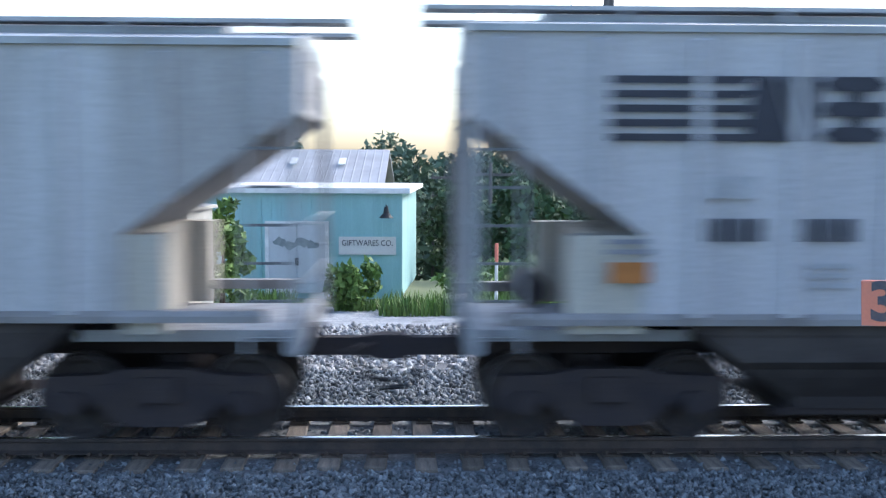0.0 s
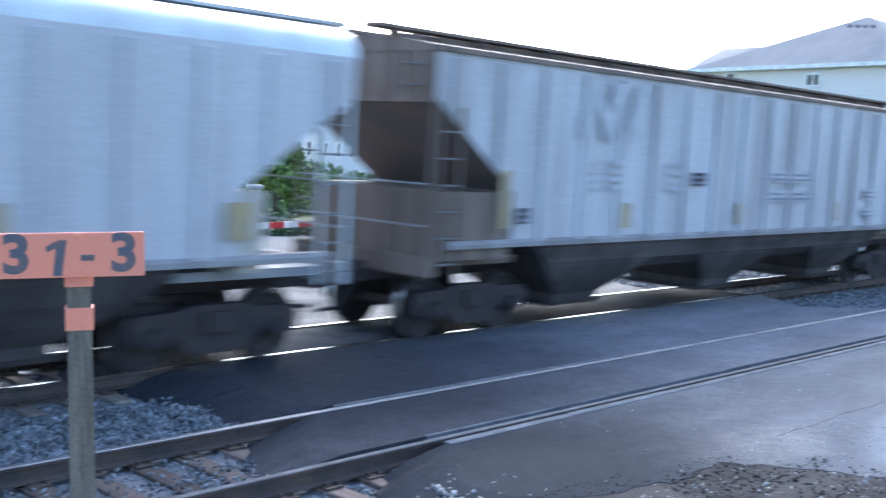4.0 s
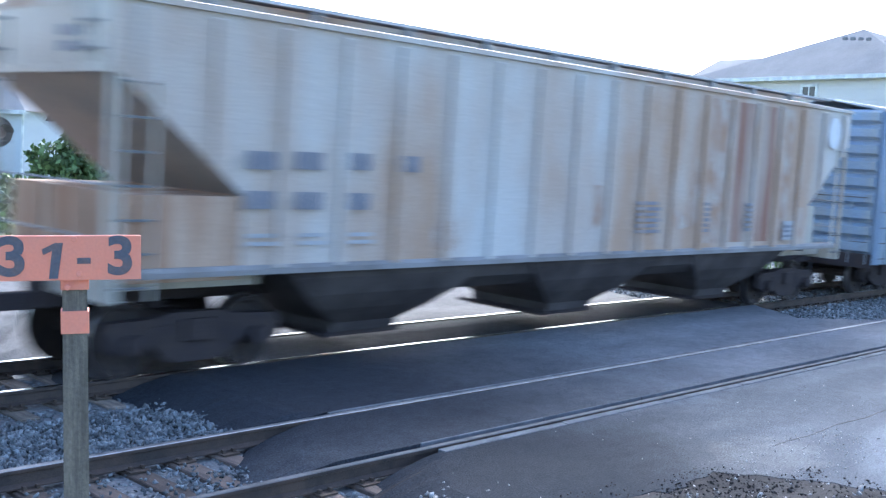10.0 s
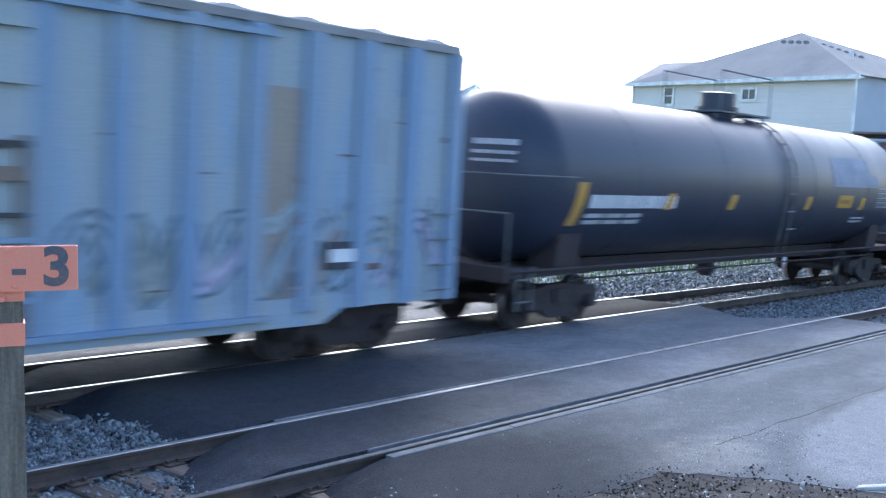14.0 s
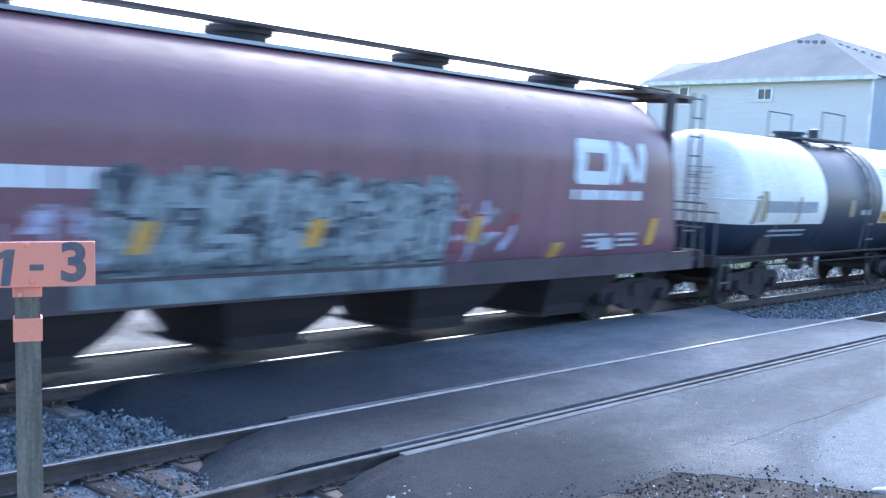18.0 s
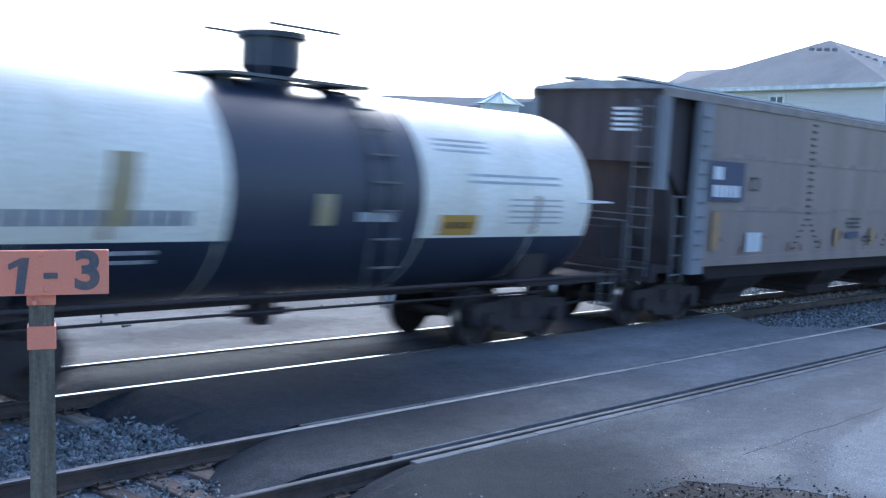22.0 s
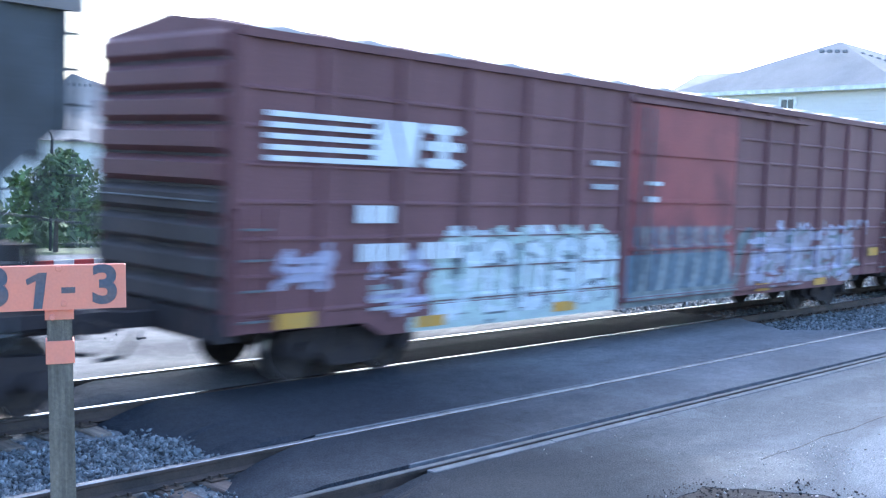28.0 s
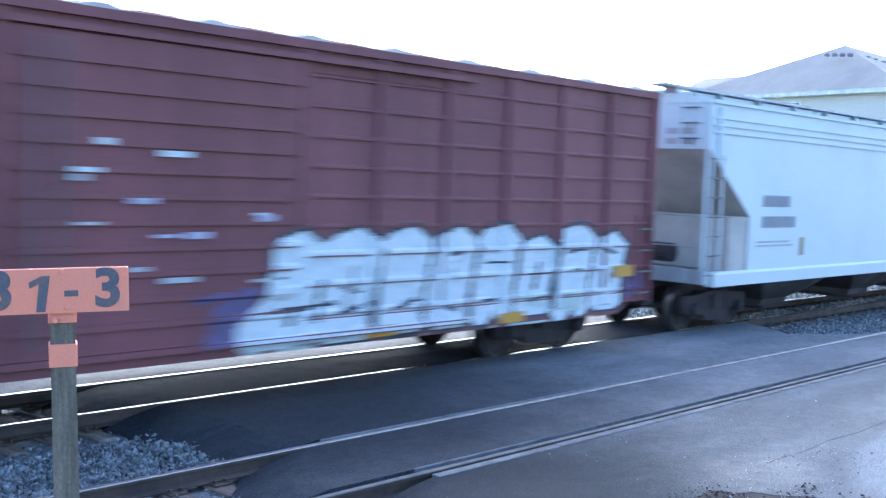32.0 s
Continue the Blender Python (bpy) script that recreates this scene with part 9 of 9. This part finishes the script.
part("roof", bm, M["cabinet"], cab)
for a, b in ((0.12, LF / 2 - 0.015), (LF / 2 + 0.015, LF - 0.12)):
    bm = BM()
    slab_between(bm, oF, uF, wF, a, b, 0.003, 0.035, -0.15, 1.75)
    do = part("door", bm, M["cabinet"], cab)
    for k in range(7):
        m = (a + b) / 2 - 0.24 + k * 0.08
        bm = BM()
        slab_between(bm, oF, uF, wF, m, m + 0.04, 0.035, 0.05, 0.05, 0.5)
        part("louvre", bm, M["trim"], do)
    bm = BM()
    m = b - 0.35 if a < 0.5 else a + 0.12
    slab_between(bm, oF, uF, wF, m, m + 0.25, 0.036, 0.04, 0.92, 1.08)
    part("label", bm, M["yellow_paint"], do, "yellow sticker")
rs = random.Random(9)
bm = BM()
for k in range(11):
    s, z = LF * (0.42 + 0.045 * k), 1.2 + rs.uniform(-0.1, 0.12)
    rod(bm, qf(s, 0.038, z), qf(s + rs.uniform(-0.08, 0.12), 0.038, z + rs.uniform(0.1, 0.3)), 0.014, 4)
part("graffiti", bm, M["g_dark"], cab)
bm = BM()
uS = (Vector((*cc, 0)) - Vector((*cb, 0))).normalized()
pS = Vector((*cb, 0)) + uS * 0.35 + uF * 0.05
box(bm, pS.x - 0.05, pS.x + 0.22, pS.y - 0.12, pS.y + 0.12, 0.85, 1.2)
part("meter_box", bm, M["cabinet"], cab)

# ---- crossing signal with gate
gx, gy = at(22.0, 22.4)
sg = thing("crossing_signal", "silver level crossing signal mast with crossbuck and lamps", "crossing signal", pose(gx, gy, -0.42, 0, 0, 0))
bm = BM()
rod(bm, (0, 0, 0), (0, 0, 4.95), 0.065, 12)
part("mast", bm, M["signal_steel"], sg)
bm = BM()
turned(bm, [(0, 0.3), (0.1, 0.3), (0.35, 0.12), (0.5, 0.09)], "z", 14)
part("mast_base", bm, M["signal_steel"], sg)
for a in (-45, 45):
    bm = BM()
    box(bm, -0.62, 0.62, -0.012, 0.012, -0.115, 0.115)
    part("crossbuck_blade", bm, M["trim"], sg, "white crossbuck blade").matrix_basis = pose(0, -0.09 - (0.026 if a > 0 else 0), 4.75, 0, a, 0)
bm = BM()
rod(bm, (-0.62, 0, 3.2), (0.62, 0, 3.2), 0.035, 8)
part("cross_arm", bm, M["signal_steel"], sg)
for x in (-0.6, 0.6):
    bm = BM()
    turned(bm, [(-0.02, 0.30), (0.02, 0.30)], "y", 24, (x, 0.06, 3.2))
    la = part("lamp_target", bm, M["signal_black"], sg, "black round lamp target")
    for s in (-1, 1):
        bm = BM()
        turned(bm, [(s * 0.06, 0.13), (s * 0.10, 0.14), (s * 0.14, 0.10)], "y", 18, (x, 0.05, 3.2))
        part("lens", bm, M["red_lens"], la)
        bm = BM()
        loft(bm, [[(x + q * math.cos(a), 0.05 + s * d, 3.2 + q * math.sin(a)) for q, d in ((0.16, 0.06), (0.17, 0.06), (0.17, 0.36), (0.16, 0.36))]
                  for a in (math.pi * k / 8 for k in range(9))])
        part("hood", bm, M["signal_black"], la)
bm = BM()
bevel_box(bm, -0.2, 0.25, -0.35, 0.3, 0.95, 1.6, 0.04)
part("gate_motor", bm, M["signal_steel"], sg)
ga = thing("gate_arm", "lowered crossing gate arm striped red and white", "gate", pose(gx + 0.3, gy - 0.1, 0.68, 0, -0.6, 3))
n = 20
for k in range(n):
    bm = BM()
    x = k * 0.46
    h = 0.09 - 0.001 * k
    box(bm, x, x + 0.46, -0.02, 0.02, -h, h)
    part("stripe", bm, M["red_paint" if k % 2 else "trim"], ga)
for x in (4.0, 9.05):
    bm = BM()
    turned(bm, [(-0.05, 0.075), (0.05, 0.075)], "y", 12, (x, 0, 0.18))
    la = part("gate_lamp", bm, M["red_lamp"], ga, "lit red gate lamp")
    bm = BM()
    rod(bm, (x, 0, 0.07), (x, 0, 0.11), 0.03, 6)
    part("lamp_bracket", bm, M["signal_black"], la)
# white trestle beside the gate
tx, ty = at(33.4, 27.0)
ts = thing("trestle", "white painted wooden trestle on the verge", "trestle", pose(tx, ty, -0.42))
for x, y in ((-0.35, -0.25), (0.35, -0.25), (-0.35, 0.25), (0.35, 0.25)):
    bm = BM()
    rod(bm, (x, y, 0), (x * 0.3, y * 0.2, 0.95), 0.045, 6)
    part("leg", bm, M["trim"], ts)
bm = BM()
box(bm, -0.5, 0.5, -0.05, 0.05, 0.92, 1.05)
part("beam", bm, M["trim"], ts)
# monument sign
mx, my = at(34.15, 33.5)
ms = thing("monument_sign", "white entrance sign between two stone-capped posts", "sign", pose(mx, my, -0.45, 0, 0, -30))
bm = BM()
pts = [(-0.72, 0.25), (0.72, 0.25), (0.72, 1.45), (0.45, 1.58), (0.0, 1.63), (-0.45, 1.58), (-0.72, 1.45)]
prism_y(bm, pts, -0.06, 0.06)
bo = part("board", bm, M["trim"], ms)
bm = BM()
for x, z, w, h in ((-0.12, 1.15, 0.24, 0.28), (-0.45, 0.92, 0.9, 0.05), (-0.45, 0.8, 0.9, 0.09), (-0.5, 0.45, 1.0, 0.04)):
    box(bm, x, x + w, -0.066, -0.061, z, z + h)
part("lettering", bm, M["g_gray"], bo)
for x in (-0.95, 0.95):
    bm = BM()
    bevel_box(bm, x - 0.17, x + 0.17, -0.17, 0.17, 0, 1.7, 0.02)
    bevel_box(bm, x - 0.23, x + 0.23, -0.23, 0.23, 1.7, 1.82, 0.03)
    part("post", bm, M["concrete"], ms)
# street lamps with curved necks
for b, d, h in ((26.75, 40, 3.9), (6.8, 42, 3.4)):
    x, y = at(b, d)
    sl = thing("street_lamp", "black street lamp with a curved neck", "street lamp", pose(x, y, land(x, y)))
    bm = BM()
    rod(bm, (0, 0, 0), (0, 0, h), 0.05, 8)
    prev = (0, 0, h)
    for k in range(1, 8):
        a = math.pi * k / 7
        q_ = (-0.35 + 0.35 * math.cos(a), 0, h + 0.35 * math.sin(a))
        rod(bm, prev, q_, 0.035, 6)
        prev = q_
    part("pole", bm, M["signal_black"], sl)
    bm = BM()
    turned(bm, [(h - 0.32, 0.22), (h - 0.2, 0.16), (h, 0.05)], "z", 12, (-0.7, 0, 0))
    part("shade", bm, M["signal_black"], sl)

# ---- utility poles
def utility_pole(bearing, d, height, arms, r=0.15, label="tall wooden utility pole"):
    x, y = at(bearing, d)
    up = thing("utility_pole", label, "utility pole", pose(x, y, land(x, y)))
    bm = BM()
    rod(bm, (0, 0, -0.3), (0, 0, height), r, 10, r * 0.7)
    part("pole", bm, M["pole_wood"], up)
    for k in range(arms):
        bm = BM()
        z = height - 0.5 - 0.9 * k
        box(bm, -1.1, 1.1, -0.06, 0.06, z - 0.06, z + 0.06)
        for xx in (-1.0, -0.45, 0.45, 1.0):
            rod(bm, (xx, 0, z + 0.06), (xx, 0, z + 0.24), 0.03, 6)
        part("cross_arm", bm, M["pole_wood"], up)
    return up


utility_pole(10.3, 31, 12.5, 0, 0.19, "tall grey utility pole beside the road")
for b, d, h, n in ((4.25, 45, 5.0, 1), (2.3, 52, 6.0, 2), (1.2, 62, 5.6, 2), (0.4, 75, 6.0, 1), (1.8, 90, 6.6, 2)):
    utility_pole(b, d, h, n, 0.11)
wx, wy = at(12.1, 27)
gw = thing("guy_wire_guard", "yellow plastic guard on a slanting guy wire", "guy wire", pose(wx, wy, land(wx, wy) - 0.02))
bm = BM()
rod(bm, (0.3, 0, 0), (-0.1, 0, 2.1), 0.045, 8)
part("guard", bm, M["yellow_dull"], gw)
bm = BM()
rod(bm, (-0.1, 0, 2.1), (-1.4, 4.0, 9.0), 0.012, 5)
part("wire", bm, M["wire"], gw)
for k, (za, sag) in enumerate(((7.6, 0.5), (8.2, 0.45), (6.8, 0.6))):
    bm = BM()
    (xa, ya), (xb, yb) = at(10.3, 31), at(2.3, 52)
    prev = None
    for i in range(13):
        t = i / 12
        p_ = (xa + (xb - xa) * t, ya + (yb - ya) * t, za + (4.6 - za) * t - sag * 4 * t * (1 - t))
        if prev:
            rod(bm, prev, p_, 0.012, 4)
        prev = p_
    tagged(new("overhead_wire", mesh_of("overhead_wire", bm, M["wire"])), "thin black overhead wire between utility poles", "wire")

# orange-banded marker post and yellow road sign beyond the tracks
ox, oy = at(4.6, 26)
om = thing("marker_post", "slim white marker post with an orange top", "marker", pose(ox, oy, land(ox, oy) - 0.02))
bm = BM()
rod(bm, (0, 0, 0), (0, 0, 1.45), 0.04, 8)
part("post", bm, M["trim"], om)
bm = BM()
rod(bm, (0, 0, 1.45), (0, 0, 1.9), 0.045, 8)
part("top", bm, M["orange"], om)
yx, yy_ = at(6.9, 40)
ys = thing("road_sign", "yellow road sign on a thin post", "road sign", pose(yx, yy_, land(yx, yy_)))
bm = BM()
rod(bm, (0, 0, 0), (0, 0, 2.0), 0.03, 6)
part("post", bm, M["signal_steel"], ys)
bm = BM()
prism_y(bm, [(0, 1.75), (0.28, 2.05), (0, 2.35), (-0.28, 2.05)], -0.02, 0.01)
part("plate", bm, M["yellow_paint"], ys)


# ---- waiting cars
def sedan(label, bearing, d, heading):
    x, y = at(bearing, d)
    c = thing("car", label, "car", pose(x, y, land(x, y), 0, 0, heading))
    bm = BM()
    W2 = 0.9
    side = [(-2.3, 0.35), (-2.32, 0.62), (-2.15, 0.74), (-1.1, 0.86), (-0.9, 0.88), (1.6, 0.92), (2.25, 0.88), (2.3, 0.6), (2.25, 0.35)]
    for w0, w1 in ((-W2, W2),):
        rings = [[(px, yy, pz if abs(yy) < 0.88 else min(pz, 0.82)) for px, pz in side] for yy in (-0.9, -0.8, 0.8, 0.9)]
        loft(bm, rings)
    bo = part("body", bm, M["car_white"], c, smooth=True)
    crease(bo, 30)
    bm = BM()
    cabin = [(-1.0, 0.86), (-0.15, 1.24), (0.8, 1.25), (1.75, 0.9)]
    loft(bm, [[(px, yy * (1 if pz < 1.1 else 0.8), pz) for px, pz in cabin] for yy in (-0.82, 0.82)])
    cg = part("windscreen", bm, M["car_glass"], c)
    bm = BM()
    loft(bm, [[(-0.25, -0.66, 1.22), (0.9, -0.66, 1.23), (0.8, -0.6, 1.28), (-0.15, -0.6, 1.27)], [(-0.25, 0.66, 1.22), (0.9, 0.66, 1.23), (0.8, 0.6, 1.28), (-0.15, 0.6, 1.27)]])
    part("roof", bm, M["car_white"], c)
    bm = BM()
    box(bm, -2.335, -2.31, -0.45, 0.45, 0.4, 0.58)
    part("grille", bm, M["signal_black"], c)
    for s in (-1, 1):
        bm = BM()
        bevel_box(bm, -2.34, -2.15, s * 0.7 - 0.17, s * 0.7 + 0.17, 0.62, 0.72, 0.02)
        part("headlight", bm, M["white_paint"], c)
        bm = BM()
        bevel_box(bm, -0.75, -0.6, s * 1.0 - 0.1, s * 1.0 + 0.1, 0.86, 0.97, 0.02)
        part("mirror", bm, M["car_white"], c)
        for px in (-1.4, 1.4):
            bm = BM()
            turned(bm, [(-0.1, 0.26), (-0.1, 0.31), (0.1, 0.31), (0.1, 0.26)], "y", 20, (px, s * 0.82, 0.31))
            wl = part("wheel", bm, M["tyre"], c)
            bm = BM()
            turned(bm, [(-0.105, 0.22), (0.105, 0.22)], "y", 16, (px, s * 0.82, 0.31))
            part("rim", bm, M["signal_steel"], wl)
    return c


sedan("white low sports coupe waiting at the crossing", 17.7, 29.0, 62)
sedan("white car waiting behind the coupe", 15.4, 30.5, 66)

# ---- greenery
rs = random.Random(70)
crowns = []
for k in range(34):
    b_, d_ = -20 + 1.15 * k + rs.uniform(-0.4, 0.4), rs.uniform(58, 78)
    x_, y_ = at(b_, d_)
    top_ = d_ * math.tan(radians(rs.uniform(0.1, 1.75))) + EYE[2] - land(x_, y_)
    r_ = rs.uniform(1.3, 2.4)
    crowns += [(x_, y_, land(x_, y_) + top_ - r_, r_, r_, r_), (x_ + rs.uniform(-1, 1), y_ - 1, land(x_, y_) + top_ * 0.5, r_ * 1.5, r_ * 1.3, top_ * 0.38)]
leaves("far_woods", crowns, 46000, 0.26, M["leaf_hazed"], 71, None, "", "stuff")
tagged(bpy.data.objects["far_woods"], "dense dark wooded skyline behind the warehouse", "woods")
leaves("far_hedge", [(*at(b, d), land(*at(b, d)) + h * 0.45, 3.2, 2.5, h * 0.5) for b, d, h in
                     [(12 + 2.6 * k, 47 + 4 * (k % 3), 1.7 + 0.5 * ((k * 5) % 3)) for k in range(21)]], 22000, 0.2, M["leaf"], 72, None, "", "stuff")
tagged(bpy.data.objects["far_hedge"], "belt of shrubs and low trees before the apartments", "hedge")
tree("young broadleaf tree on the verge", 27.0, 40, 3.6, 1.5, M["leaf"], 1, size=0.14)
tree("young broadleaf tree on the verge", 33.2, 41, 3.6, 1.4, M["leaf"], 2, size=0.14)
tree("slender young tree with bright leaves", 36.8, 38, 3.7, 1.15, M["leaf_bright"], 3, size=0.13)
tree("young broadleaf tree beside the road", 30.6, 46, 3.6, 1.5, M["leaf"], 4, size=0.15)
tree("round-headed tree before the white apartments", 17.8, 44, 3.5, 1.7, M["leaf"], 5, size=0.16)
tree("round-headed tree before the white apartments", 13.6, 46, 3.3, 1.6, M["leaf"], 6, size=0.16)
tree("leafy tree beside the signal cabinet", -17.6, 24, 3.3, 1.5, M["leaf_bright"], 7, size=0.13, base=0.2)
tree("leafy tree beside the signal cabinet", -9.9, 25.5, 3.0, 0.8, M["leaf_bright"], 8, size=0.12, base=0.15, n=1600)
tree("slim sapling behind the signal cabinet", -13.6, 24.5, 4.2, 0.8, M["leaf"], 9, size=0.12, n=1500)
tree("broad leafy tree beside the track", -21.5, 24.5, 5.4, 2.3, M["leaf_bright"], 10, size=0.15, base=0.15, n=3600)
tree("dark columnar evergreen beside the building", 45.2, 36, 3.5, 0.75, M["leaf_dark"], 11, base=0.08, size=0.12)
tree("dark evergreen beside the poles", 5.8, 40, 4.2, 2.0, M["leaf_dark"], 12, size=0.18, base=0.1)
tree("dark evergreen beside the poles", 3.0, 46, 4.6, 2.2, M["leaf_dark"], 13, size=0.18, base=0.1)
tree("bright leafy tree beyond the road", 62.5, 52, 3.8, 1.6, M["leaf"], 14, size=0.16)
bush("rounded green shrub by the entrance sign", 36.2, 33, 1.6, 1.1, M["leaf_dark"], 21)
bush("low shrub on the verge", 31.0, 31.5, 1.8, 0.7, M["leaf"], 22)
bush("tall weeds beside the warehouse door", -3.0, 29.2, 1.0, 1.5, M["leaf_bright"], 23)
bush("bright shrub beyond the track", 12.6, 30, 2.6, 1.3, M["leaf_bright"], 24)
bush("bright shrub beside the white cars", 20.6, 33, 3.0, 1.5, M["leaf_bright"], 25)
bush("bright shrub beside the poles", 2.6, 31, 2.2, 1.1, M["leaf_bright"], 26)
bush("shrub before the evergreens", 6.0, 33, 2.4, 1.2, M["leaf"], 27)
bush("clipped hedge shrub beside the entrance", 40.5, 34, 4.5, 0.9, M["leaf_dark"], 28, deep=1.2)
weeds("verge_grass", [(33, 29.5, 9, 4, 0.24, 5200), (45, 33, 10, 4, 0.24, 3600), (60, 36, 16, 5, 0.3, 3600), (-1.0, 29.2, 3, 1, 0.4, 500), (3.5, 28, 5, 2, 0.6, 1500),
                      (12.5, 24.5, 6, 2, 0.55, 2600), (18.5, 23.5, 4, 1.2, 0.3, 1500), (-7.6, 29.5, 1.5, 1, 0.6, 500), (9, 27, 5, 3, 0.6, 1800), (-18, 22.5, 4, 2, 0.5, 1200)],
      M["leaf_bright"], 81, "tall bright grass and weeds along the verge")
bm = BM()
prism_z(bm, [at(27, 27.3), at(48, 29.5), at(66, 38), at(66, 48), at(48, 40), at(28, 36)], -0.44, -0.36)
setting("lawn", bm, M["grass"], "mown green lawn beyond the crossing", "lawn")
bm = BM()
for b0, d0, b1, d1 in ((28, 26.6, 38, 27.4), (38, 27.4, 48, 29.0), (48, 29, 57, 32.5)):
    (xa, ya), (xb, yb) = at(b0, d0), at(b1, d1)
    prism_z(bm, [(xa, ya), (xb, yb), (xb, yb + 0.2), (xa, ya + 0.2)], -0.45, -0.25)
setting("kerb_far", bm, M["concrete"], "pale concrete kerb along the lawn", "kerb")


# ---- what moves: the train runs by at 7 to 8.6 m/s
def run(t):
    """Metres that the train has gone by after t seconds."""
    u = t / 10
    return t * (6.9535 + 0.41929 * u - 0.0582 * u * u + 0.005712 * u ** 3)


def motions():
    for car, x in CARS:
        walk(car, [(t, pose(x - run(t), FAR_Y, 0)) for t in range(0, 33, 2)])
    turns = [(i * 0.1, math.degrees(run(i * 0.1) / 0.458)) for i in range(321)]
    for w, d in WHEELSETS:
        walk(w, [(t, pose(d, 0, 0.458, 0, -a, 0)) for t, a in turns])


motions()
